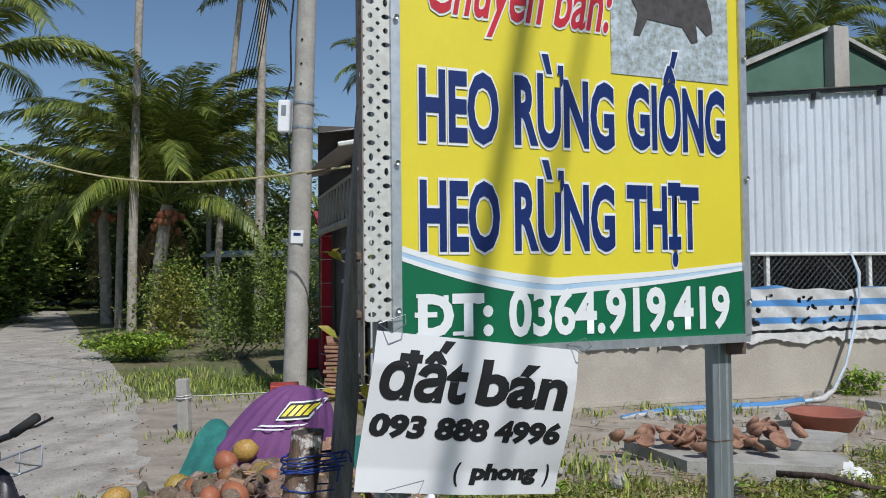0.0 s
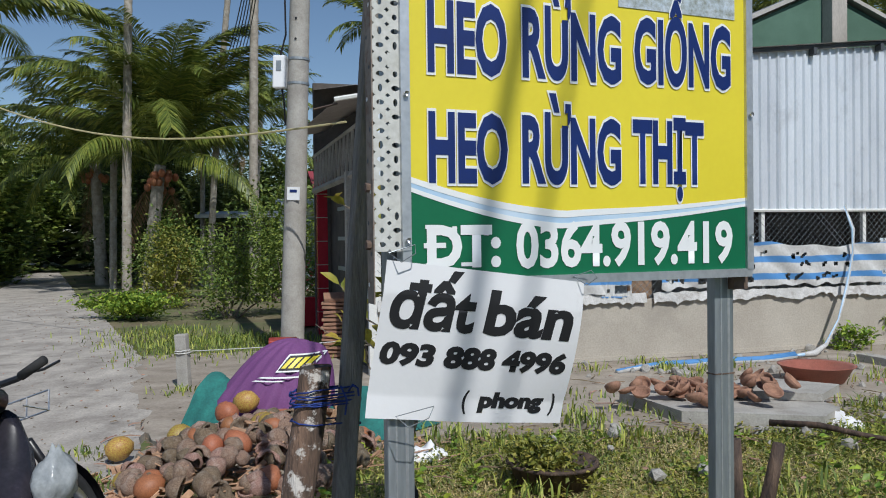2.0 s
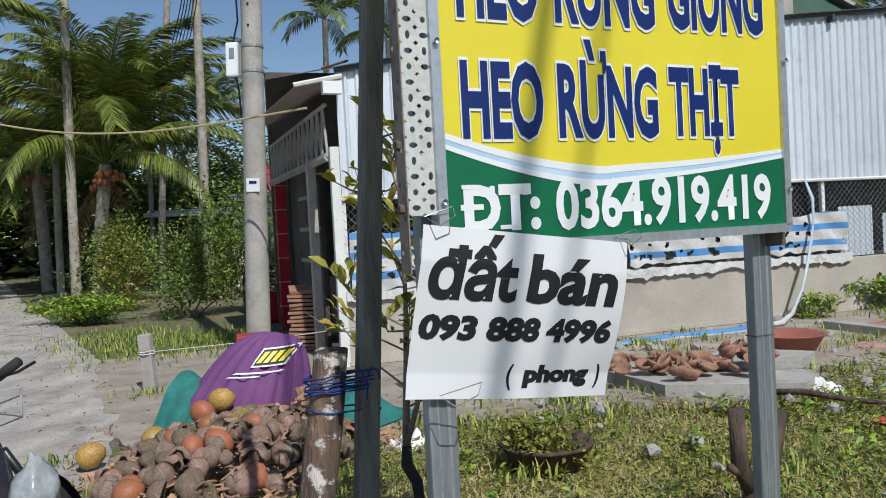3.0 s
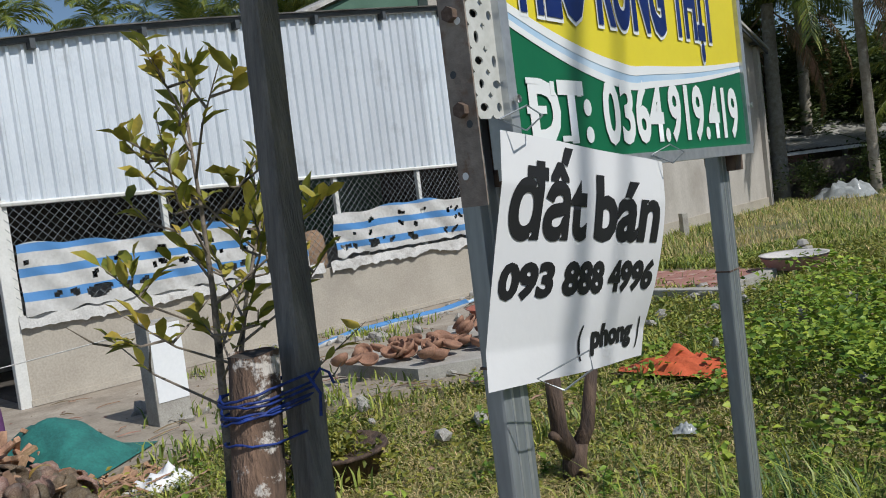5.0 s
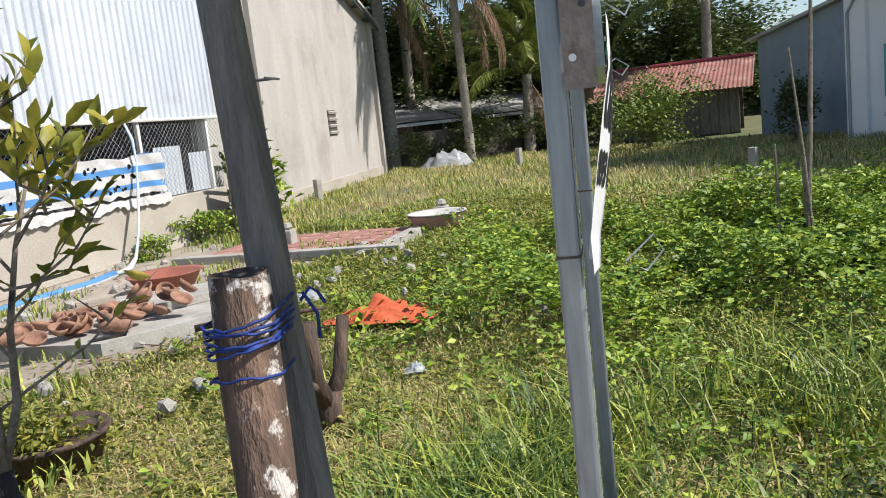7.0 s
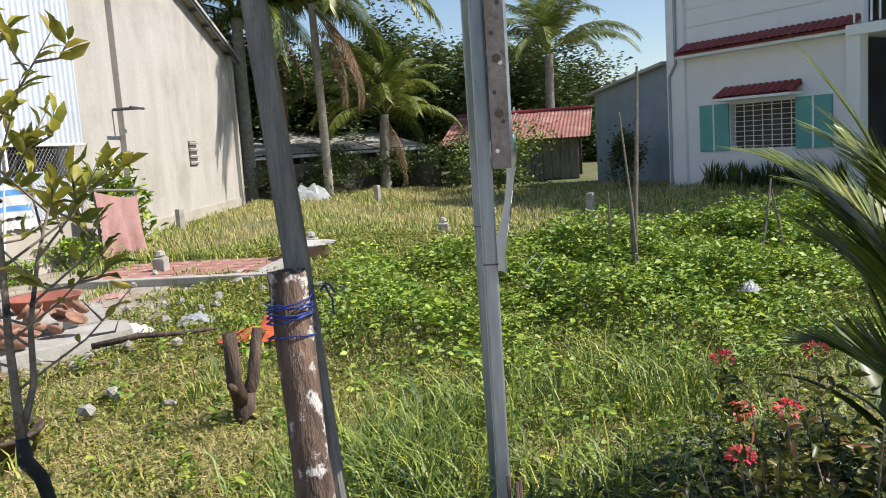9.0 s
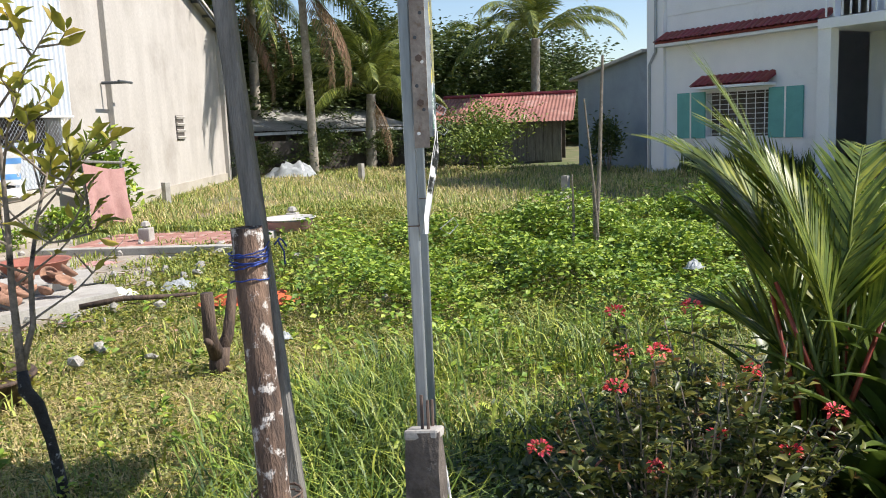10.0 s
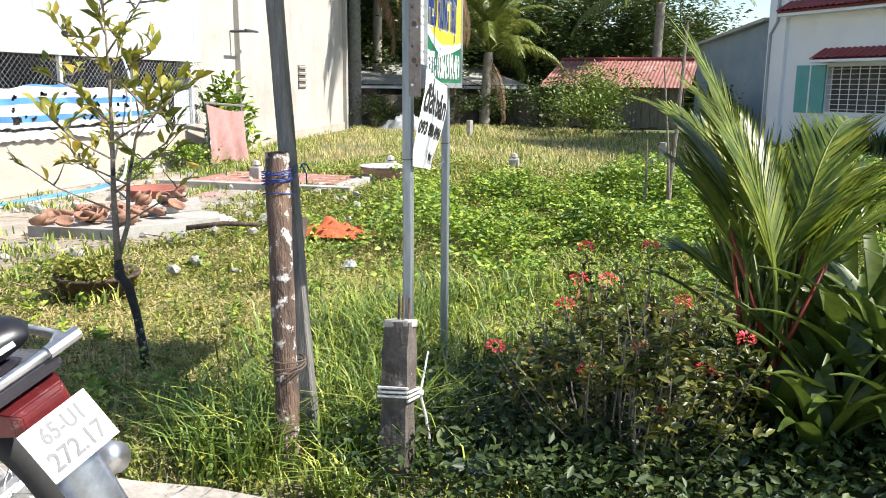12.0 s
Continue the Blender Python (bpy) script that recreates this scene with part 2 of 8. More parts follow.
M_GREYROOF = mat("fibre_cement_roof", (0.54, 0.53, 0.50), (0.36, 0.35, 0.32), rough=0.9, scale=1.6, bump=0.3, stain=(0.15, 0.14, 0.12), stain_scale=1.3, stain_at=(0.55, 0.75), each=0.1)
M_BLUEWALL = mat("blue_grey_wall", (0.30, 0.37, 0.44), (0.23, 0.29, 0.36), rough=0.85, scale=1, bump=0.08, stain=(0.18, 0.2, 0.22), stain_scale=0.7)
M_GREENWALL = mat("green_gable", (0.10, 0.19, 0.14), (0.07, 0.14, 0.10), rough=0.8, scale=1.5, bump=0.1)
M_TURQ = mat("turquoise_shutter", (0.12, 0.42, 0.40), (0.09, 0.34, 0.33), rough=0.5, scale=3, bump=0.05)
# near-black brown for dark walls; its darkness also stands for unlit interiors and openings
M_DARKWALL = mat("dark_wall_and_interior_shade", (0.12, 0.105, 0.09), (0.06, 0.05, 0.045), rough=0.95, scale=2, bump=0.3)
M_REDTILED = mat("red_glazed_tile", (0.42, 0.02, 0.02), (0.34, 0.015, 0.015), rough=0.25, bump=0.02, each=0.1)
M_PORCH = mat("porch_ceiling_sheet", (0.40, 0.36, 0.31), (0.30, 0.27, 0.24), rough=0.6, metal=0.2, scale=3, bump=0.1)

M_GRASS = leafy("grass_green", (0.33, 0.41, 0.08), (0.16, 0.235, 0.045), rough=0.6, island=0.55, tr=0.2)
M_GRASSDRY = leafy("grass_dry", (0.68, 0.59, 0.29), (0.50, 0.46, 0.19), rough=0.7, tr=0.34)
M_CREEPER = leafy("creeper_leaf", (0.27, 0.41, 0.042), (0.13, 0.23, 0.026), rough=0.55, island=0.45, tr=0.16)
M_TALL = leafy("tall_grass_blade", (0.24, 0.37, 0.055), (0.10, 0.18, 0.028), rough=0.5, island=0.75, tr=0.22)
M_DARKLEAF = leafy("dark_leaf", (0.105, 0.155, 0.04), (0.045, 0.08, 0.02), rough=0.55)
M_MIDLEAF = leafy("mid_leaf", (0.22, 0.31, 0.055), (0.11, 0.18, 0.035), rough=0.55)
M_SAPLEAF = leafy("sapling_leaf", (0.46, 0.43, 0.06), (0.24, 0.27, 0.04), rough=0.45, island=0.5, tr=0.35)
# olive leaf, darkened as if the bush stood in the palm's shade
M_IXORA = leafy("ixora_leaf", (0.15, 0.17, 0.03), (0.055, 0.085, 0.017), rough=0.42, island=0.7, tr=0.2)
M_IXTIP = leafy("ixora_young_leaf", (0.30, 0.14, 0.05), (0.20, 0.13, 0.035), rough=0.42, island=0.5, tr=0.2)
# leaf green lowered to carry the shade over the lane-side weeds
M_SHADELEAF = leafy("shade_darkened_leaf", (0.075, 0.12, 0.03), (0.032, 0.062, 0.016), rough=0.5)
M_YELLEAF = leafy("yellow_green_leaf", (0.30, 0.30, 0.05), (0.16, 0.20, 0.035), rough=0.5)
M_FROND = leafy("palm_frond", (0.23, 0.285, 0.05), (0.10, 0.145, 0.028), rough=0.42)
M_FRONDDRY = leafy("dead_frond", (0.30, 0.21, 0.11), (0.2, 0.14, 0.07), rough=0.8)
M_LIPFROND = leafy("feather_palm_leaf", (0.21, 0.28, 0.035), (0.085, 0.135, 0.018), rough=0.4, island=0.5, tr=0.32)
M_STRAP = leafy("strap_leaf", (0.15, 0.21, 0.03), (0.06, 0.10, 0.016), rough=0.4)
M_LITTER = mat("dry_litter", (0.36, 0.26, 0.16), (0.2, 0.14, 0.09), rough=0.9, bump=0.0, island=0.5)
M_GREENSTEM = mat("green_stalk", (0.12, 0.17, 0.03), (0.07, 0.10, 0.02), rough=0.5, bump=0.05)
M_REDSTEM = mat("red_stem", (0.30, 0.035, 0.02), (0.16, 0.04, 0.02), rough=0.45, bump=0.05)
M_FLOWER = mat("red_flower", (0.90, 0.16, 0.13), (0.78, 0.08, 0.07), rough=0.6, bump=0.0, island=0.25, translucent=0.2)

# ---- building helpers ----
RNG = np.random.default_rng(7)
rnd = random.Random(5)


def thing(name, label, category, at=(0, 0, 0), rz=0.0, group="", kind="", tilt=(0, 0)):
    ob = new(name)
    ob.empty_display_size = 0.1
    ob.matrix_world = pose(*at, tilt[0], tilt[1], rz)
    return tagged(ob, label, category, group, kind)


def part(name, bm, material, parent=None, label="", smooth=False, kind=""):
    """One mesh object out of a bmesh, under a thing or a part."""
    me = bpy.data.meshes.new(name)
    bm.normal_update()
    bm.to_mesh(me)
    bm.free()
    me.materials.append(material)
    if smooth:
        me.polygons.foreach_set("use_smooth", [True] * len(me.polygons))
    ob = new(name, me)
    ob.parent = parent
    return tagged(ob, label, kind=kind)


def share(name, me, m, parent=None):
    ob = new(name, me)
    ob.parent = parent
    ob.matrix_basis = m
    return ob


def raw(name, v, f, material, parent=None, label="", smooth=False, kind=""):
    """One mesh object out of arrays of corners and equal-sided faces."""
    v, f = np.asarray(v, float), np.asarray(f, int)
    me = bpy.data.meshes.new(name)
    k = f.shape[1]
    me.vertices.add(len(v))
    me.vertices.foreach_set("co", v.ravel())
    me.loops.add(f.size)
    me.loops.foreach_set("vertex_index", f.ravel())
    me.polygons.add(len(f))
    me.polygons.foreach_set("loop_start", np.arange(0, f.size, k))
    me.update(calc_edges=True)
    me.validate()
    if smooth:
        me.polygons.foreach_set("use_smooth", np.ones(len(me.polygons), bool))
    me.materials.append(material)
    ob = new(name, me)
    ob.parent = parent
    return tagged(ob, label, kind=kind)


def box(bm, size, at=(0, 0, 0), rot=(0, 0, 0), bevel=0.0):
    r = bmesh.ops.create_cube(bm, size=1.0, matrix=pose(*at, *rot) @ Matrix.Diagonal((*size, 1)))
    if bevel:
        es = list({e for v in r["verts"] for e in v.link_edges})
        bmesh.ops.bevel(bm, geom=es, offset=bevel, segments=2, affect="EDGES", profile=0.6)
    return bm


def boxed(size, at=(0, 0, 0), rot=(0, 0, 0), bevel=0.0):
    return box(bmesh.new(), size, at, rot, bevel)


def tube(bm, pts, radii, n=8, caps=True):
    """A round bar along points, with a radius at each."""
    pts = [Vector(p) for p in pts]
    if not hasattr(radii, "__len__"):
        radii = [radii] * len(pts)
    rings = []
    side = None
    for i, p in enumerate(pts):
        d = (pts[min(i + 1, len(pts) - 1)] - pts[max(i - 1, 0)]).normalized()
        if side is None:
            side = d.orthogonal().normalized()
        side = (side - d * side.dot(d)).normalized()
        up = d.cross(side)
        rings.append([bm.verts.new(p + (side * math.cos(2 * math.pi * k / n) + up * math.sin(2 * math.pi * k / n)) * radii[i]) for k in range(n)])
    for a, b in zip(rings, rings[1:]):
        for k in range(n):
            bm.faces.new((a[k], a[(k + 1) % n], b[(k + 1) % n], b[k]))
    if caps:
        bm.faces.new(rings[0][::-1])
        bm.faces.new(rings[-1])
    return bm


def tubed(pts, radii, n=8):
    return tube(bmesh.new(), pts, radii, n)


def prism(bm, outline, y0, y1):
    """An outline in x and z, extruded from y0 to y1."""
    a = [bm.verts.new((x, y0, z)) for x, z in outline]
    b = [bm.verts.new((x, y1, z)) for x, z in outline]
    n = len(outline)
    bm.faces.new(a)
    bm.faces.new(b[::-1])
    for i in range(n):
        bm.faces.new((a[i], b[i], b[(i + 1) % n], a[(i + 1) % n]))
    bmesh.ops.recalc_face_normals(bm, faces=bm.faces)
    return bm


def slab(bm, outline, z0, z1):
    """An outline in x and y, with thickness."""
    a = [bm.verts.new((x, y, z0)) for x, y in outline]
    b = [bm.verts.new((x, y, z1)) for x, y in outline]
    n = len(outline)
    bm.faces.new(a[::-1])
    bm.faces.new(b)
    for i in range(n):
        bm.faces.new((a[i], a[(i + 1) % n], b[(i + 1) % n], b[i]))
    bmesh.ops.recalc_face_normals(bm, faces=bm.faces)
    return bm


def lathe(bm, profile, n=24, at=(0, 0, 0), squash=(1, 1)):
    rings = [[bm.verts.new((at[0] + r * math.cos(2 * math.pi * k / n) * squash[0], at[1] + r * math.sin(2 * math.pi * k / n) * squash[1], at[2] + z)) for k in range(n)] for r, z in profile]
    for a, b in zip(rings, rings[1:]):
        for k in range(n):
            bm.faces.new((a[k], a[(k + 1) % n], b[(k + 1) % n], b[k]))
    return bm


def wavy(bm, x0, x1, zlow, ztop, pitch=0.13, depth=0.026, y=0.0):
    """A ribbed metal sheet standing in x and z; ztop(x) is its upper edge."""
    prof, x = [], x0
    while x < x1:
        for f, d in ((0.0, 0), (0.55, 0), (0.68, 1), (0.87, 1)):
            if x + f * pitch <= x1:
                prof.append((x + f * pitch, y - d * depth))
        x += pitch
    prof.append((x1, y))
    lo = [bm.verts.new((px, py, zlow(px) if callable(zlow) else zlow)) for px, py in prof]
    hi = [bm.verts.new((px, py, ztop(px) if callable(ztop) else ztop)) for px, py in prof]
    for i in range(len(prof) - 1):
        bm.faces.new((lo[i], lo[i + 1], hi[i + 1], hi[i]))
    return bm


def drape(bm, nx, ny, fn):
    """A sheet of nx by ny faces; fn(u, v) gives its places, or None for a hole."""
    g = [[fn(i / nx, j / ny) for i in range(nx + 1)] for j in range(ny + 1)]
    vs = [[bm.verts.new(p) if p is not None else None for p in row] for row in g]
    for j in range(ny):
        for i in range(nx):
            q = (vs[j][i], vs[j][i + 1], vs[j + 1][i + 1], vs[j + 1][i])
            if all(q):
                bm.faces.new(q)
    loose = [v for v in bm.verts if not v.link_faces]
    bmesh.ops.delete(bm, geom=loose, context="VERTS")
    return bm


def letters(name, body, x, z, width, cap, material, parent, y=0.0, offset=0.0, shear=0.0, rot=0.0, label=""):
    """Flat lettering in x and z whose left foot stands at (x, z)."""
    def mesh_of(s, off):
        cu = bpy.data.curves.new("text", "FONT")
        cu.body, cu.offset, cu.shear, cu.fill_mode = s, off, shear, "FRONT"
        cu.resolution_u = 3
        ob = new("text", cu)
        bpy.context.view_layer.update()
        me = bpy.data.meshes.new_from_object(ob.evaluated_get(bpy.context.evaluated_depsgraph_get()))
        bpy.data.objects.remove(ob)
        bpy.data.curves.remove(cu)
        co = np.empty(len(me.vertices) * 3)
        me.vertices.foreach_get("co", co)
        return me, co.reshape(-1, 3)
    ref = mesh_of("H", 0.0)[1]
    base = mesh_of(body, 0.0)[1]
    sz = cap / np.ptp(ref[:, 1])
    sx = width / np.ptp(base[:, 0])
    me, co = mesh_of(body, offset / sz)
    px, pz = (co[:, 0] - base[:, 0].min()) * sx, co[:, 1] * sz
    c, s = math.cos(radians(rot)), math.sin(radians(rot))
    out = np.stack([x + px * c - pz * s, np.full(len(px), y), z + px * s + pz * c], 1)
    me.vertices.foreach_set("co", out.ravel())
    me.materials.clear()
    me.materials.append(material)
    me.update()
    ob = new(name, me)
    ob.parent = parent
    return tagged(ob, label)


def gz(x, y):
    """Height of the ground: the lot lies a little lower than the lane."""
    return -0.025 - 0.075 * np.exp(-((x - 0.8) ** 2 + (y - 4.8) ** 2) / 22.0) + 0.015 * np.sin(1.7 * x + 0.6) * np.cos(1.3 * y)


# ---- ground, lane and paving ----
def build_ground():
    ax = np.concatenate([-np.geomspace(600, 14, 22), np.arange(-13.5, 26, 0.5), np.geomspace(27, 600, 22)])
    ay = np.concatenate([-np.geomspace(600, 6, 18), np.arange(-5.5, 30, 0.5), np.geomspace(31, 600, 22)])
    X, Y = np.meshgrid(ax, ay)
    Z = gz(X, Y)
    n, m = len(ax), len(ay)
    idx = np.arange(n * m).reshape(m, n)
    f = np.stack([idx[:-1, :-1], idx[:-1, 1:], idx[1:, 1:], idx[1:, :-1]], -1).reshape(-1, 4)
    tagged(raw("ground", np.stack([X, Y, Z], -1).reshape(-1, 3), f, M_SOIL, smooth=True), "bare soil and thin turf of an open village lot", "ground", kind="structure")


RIGHT_EDGE = [(1.4, -2.4), (-0.05, 1.45), (-0.75, 2.85), (-1.4, 4.1), (-2.75, 6.6), (-3.6, 8.6), (-5.1, 11.0), (-7.6, 14.6), (-11.3, 19.6), (-18.2, 29.6), (-36.0, 55.0)]
LEFT_EDGE = [(-6.0, -2.4), (-6.0, 1.45), (-6.2, 2.85), (-6.6, 4.1), (-7.4, 6.6), (-8.3, 8.6), (-9.6, 11.4), (-11.9, 14.8), (-14.7, 20.3), (-19.9, 28.8), (-37.4, 53.0)]


def build_road():
    ob = thing("road", "worn pale concrete village lane with dust and cracks", "road", kind="structure")
    r2 = random.Random(3)
    for i in range(len(RIGHT_EDGE) - 1):
        (ax, ay), (bx, by) = RIGHT_EDGE[i], RIGHT_EDGE[i + 1]
        (cx, cy), (dx, dy) = LEFT_EDGE[i], LEFT_EDGE[i + 1]
        n = max(2, int(math.hypot(bx - ax, by - ay) / 0.25))
        edge = []
        for k in range(n + 1):
            t = k / n
            j = r2.uniform(-0.05, 0.05) if 0 < k < n and i > 1 else 0
            edge.append((ax + (bx - ax) * t + j, ay + (by - ay) * t))
        g = 0.006
        out = [(x, y + (g if k == 0 else -g if k == n else 0)) for k, (x, y) in enumerate(edge)] + [(dx, dy - g), (cx, cy + g)]
        part("slab", slab(bmesh.new(), out, -0.16, 0.0 - 0.0012 * (i % 3)), M_ROAD, ob)


def build_paving():
    # dusty yard along the shed
    r2 = random.Random(11)
    out = []
    ring = [(-5.2, 11.2), (-3.9, 8.7), (-2.7, 6.7), (-1.6, 6.2), (-0.9, 7.3), (0.2, 7.9), (2.0, 7.9), (2.7, 8.3), (3.8, 9.2), (4.6, 10.6), (4.6, 11.9), (5.6, 13.2), (5.2, 13.4), (2.0, 12.0), (-1.7, 10.4), (-3.3, 12.0)]
    for (ax, ay), (bx, by) in zip(ring, ring[1:] + ring[:1]):
        n = max(2, int(math.hypot(bx - ax, by - ay) / 0.2))
        for k in range(n):
            t = k / n
            out.append((ax + (bx - ax) * t + r2.uniform(-0.08, 0.08), ay + (by - ay) * t + r2.uniform(-0.08, 0.08)))
    tagged(part("yard", slab(bmesh.new(), out, -0.2, 0.0), M_DIRT), "trodden dusty dirt yard with rubble beside the shed", "dirt yard", kind="structure")
    red = thing("pavement", "cracked red tiled paving with a concrete edge", "paving", kind="structure")
    d, nrm = Vector((0.91, 0.42, 0)), Vector((-0.42, 0.91, 0))
    o = Vector((4.75, 9.2, 0))
    me = None
    for i in range(6):
        for j in range(8):
            if r2.random() < 0.12:
                continue
            m = Matrix.Translation(o + d * (0.2 + i * 0.3) + nrm * (0.1 + j * 0.3)) @ pose(0, 0, 0.0, r2.uniform(-1.2, 1.2), r2.uniform(-1.2, 1.2), 24.8)
            if me is None:
                t0 = part("tile", boxed((0.285, 0.285, 0.05), (0, 0, 0), bevel=0.004), M_REDTILE, red)
                me = t0.data
                t0.matrix_basis = m
            else:
                share("tile", me, m, red)
    c = o + nrm * 1.0 - d * 0.05
    part("edge", boxed((0.16, 2.9, 0.18), (c.x, c.y, 0.0), (0, 0, 24.8), 0.01), M_CONC, red, "concrete edge beam")
    e = o + d * 0.9 - nrm * 0.1
    part("edge", boxed((2.1, 0.16, 0.16), (e.x, e.y, -0.01), (0, 0, 24.8), 0.01), M_CONC, red, "concrete edge beam")
    kerb = thing("kerb", "broken pale concrete kerb at the lane's edge", "kerb", kind="structure")
    for (x, y, l, a) in ((-0.98, 3.2, 0.5, 118), (-0.72, 2.74, 0.36, 116)):
        part("kerb_stone", boxed((l, 0.13, 0.14), (x - 0.07, y - 0.03, -0.066), (0, 0, a), 0.015), M_ROAD, kerb)


build_ground()
build_road()
build_paving()

# ---- the shed ----
SH = (-1.79, 10.0)
SH_ANG = math.degrees(math.atan2(3.5, 7.6))
SH_LEN = 8.44


def shed_top(x):
    return 3.12 + (4.12 - 3.12) * max(0.0, min(1.0, x / SH_LEN)) ** 0.8


def striped():
    m = mat("striped_tarpaulin", (0.72, 0.72, 0.70), (0.58, 0.57, 0.55), rough=0.55, scale=5, bump=0.3, fine=30, stain=(0.42, 0.39, 0.35), stain_scale=4, stain_at=(0.58, 0.75), translucent=0.15)
    nd, ln = m.node_tree.nodes, m.node_tree.links
    tc = nd.new("ShaderNodeTexCoord")
    sp = nd.new("ShaderNodeSeparateXYZ")
    ln.new(tc.outputs["Object"], sp.inputs[0])
    ns = nd.new("ShaderNodeTexNoise")
    ns.inputs["Scale"].default_value = 1.5
    ln.new(tc.outputs["Object"], ns.inputs["Vector"])
    ad = nd.new("ShaderNodeMath")
    ad.operation = "MULTIPLY_ADD"
    ad.inputs[1].default_value = 0.07
    ln.new(ns.outputs[0], ad.inputs[0])
    ln.new(sp.outputs["Z"], ad.inputs[2])
    wv = nd.new("ShaderNodeMath")
    wv.operation = "PINGPONG"
    wv.inputs[1].default_value = 0.11
    ln.new(ad.outputs[0], wv.inputs[0])
    gt = nd.new("ShaderNodeMath")
    gt.operation = "GREATER_THAN"
    gt.inputs[1].default_value = 0.07
    ln.new(wv.outputs[0], gt.inputs[0])
    mx = nd.new("ShaderNodeMix")
    mx.data_type = "RGBA"
    mx.inputs[7].default_value = (0.10, 0.29, 0.62, 1)
    bs = nd["Principled BSDF"]
    old = bs.inputs["Base Color"].links[0].from_socket
    ln.new(gt.outputs[0], mx.inputs[0])
    ln.new(old, mx.inputs[6])
    ln.new(mx.outputs[2], bs.inputs["Base Color"])
    return m


M_TARP = striped()


def build_shed():
    s = thing("pig_shed", "long livestock shed of ribbed metal sheets over a cement wall", "shed", (*SH, 0), SH_ANG)
    wall = part("low_wall", boxed((SH_LEN, 0.12, 0.85), (SH_LEN / 2, 0.06, 0.30), bevel=0.01), M_PLASTER, s, "low cement-rendered wall")
    part("ledge", boxed((SH_LEN, 0.04, 0.05), (SH_LEN / 2, -0.015, 0.03)), M_PLASTER, wall)
    # ribbed sheets, lapped
    x, n = 0.02, 0
    while x < SH_LEN - 0.1:
        x1 = min(x + 1.05, SH_LEN)
        part("metal_panel", wavy(bmesh.new(), x, x1 + 0.02, 1.80 + 0.008 * (n % 2), shed_top, y=0.01 - 0.004 * (n % 2)), M_GALV, s)
        x, n = x1, n + 1
    part("rail", tubed([(0, -0.01, 1.79), (SH_LEN, -0.01, 1.79)], 0.022, 6), M_WOODW, s)
    for i in range(8):
        xa, xb = SH_LEN * i / 8, SH_LEN * (i + 1) / 8
        part("roof_edge", tubed([(xa, -0.05, shed_top(xa) + 0.03), (xb, -0.05, shed_top(xb) + 0.03)], 0.03, 6), M_DARKTRIM, s)
        part("purlin_end", boxed((0.05, 0.1, 0.09), (xa + 0.45, -0.05, shed_top(xa + 0.45) - 0.03)), M_DARKTRIM, s)
    bm = bmesh.new()
    q = []
    for i in range(9):
        xx = SH_LEN * i / 8
        q.append((bm.verts.new((xx, -0.12, shed_top(xx) + 0.06)), bm.verts.new((xx, 5.2, shed_top(xx) + 0.9))))
    for a, b in zip(q, q[1:]):
        bm.faces.new((a[0], b[0], b[1], a[1]))
    bmesh.ops.solidify(bm, geom=bm.faces[:], thickness=0.02)
    part("roof", bm, M_GREYROOF, s)
    # inside surfaces take the near-black colour so the shed's inside looks unlit
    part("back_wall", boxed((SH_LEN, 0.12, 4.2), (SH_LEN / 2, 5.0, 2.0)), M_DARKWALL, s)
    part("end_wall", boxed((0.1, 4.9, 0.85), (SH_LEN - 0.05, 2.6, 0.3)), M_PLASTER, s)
    # full-height dark sheet, added to darken the view into the shed
    part("darkening_end_sheet", boxed((0.03, 4.6, 3.4), (SH_LEN - 0.05, 2.75, 2.4)), M_DARKWALL, s)
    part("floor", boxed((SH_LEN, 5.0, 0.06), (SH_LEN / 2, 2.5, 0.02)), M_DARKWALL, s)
    part("inner_wall", boxed((SH_LEN - 0.4, 0.1, 0.9), (SH_LEN / 2, 2.4, 0.4)), M_CONC, s)
    # fence posts and wire
    for xx in (0.03, 1.5, 2.85, 3.65, 5.0, 6.58, 8.15):
        part("fence_post", boxed((0.055, 0.055, 1.12), (xx, 0.035, 1.27), bevel=0.006), M_WOODW, s)
    bm = bmesh.new()
    step, h0, h1 = 0.085, 0.74, 1.80
    for k in range(int((SH_LEN + 1.06) / step)):
        for sgn in (1, -1):
            xa = k * step - (1.06 if sgn > 0 else 0)
            xb = xa + 1.06 * sgn
            za, zb = h0, h1
            pa, pb = [xa, za], [xb, zb]
            for p, o in ((pa, pb), (pb, pa)):
                for lim, keep in ((0.0, p[0] < 0.0), (SH_LEN, p[0] > SH_LEN)):
                    if keep:
                        t = (lim - p[0]) / (o[0] - p[0])
                        p[1] += (o[1] - p[1]) * t
                        p[0] = lim
            if abs(pa[0] - pb[0]) > 0.02 and -0.01 <= min(pa[0], pb[0]) and max(pa[0], pb[0]) <= SH_LEN + 0.01:
                tube(bm, [(pa[0], 0.01 + 0.004 * sgn, pa[1]), (pb[0], 0.01 + 0.004 * sgn, pb[1])], 0.0028, 3, caps=False)
    part("wire_mesh", bm, M_STEEL, s, "chain-link wire mesh", kind="stuff")
    # patches of ribbed sheet at the far end
    part("patch_panel", wavy(bmesh.new(), 6.88, 7.48, 0.74, 1.42, 0.1, 0.015, y=0.06), M_GALV, s)
    part("patch_panel", wavy(bmesh.new(), 7.68, 8.12, 0.74, 1.30, 0.1, 0.015, y=0.07), M_GALV, s)
    # tattered striped tarpaulins tied to the wire
    r2 = random.Random(21)
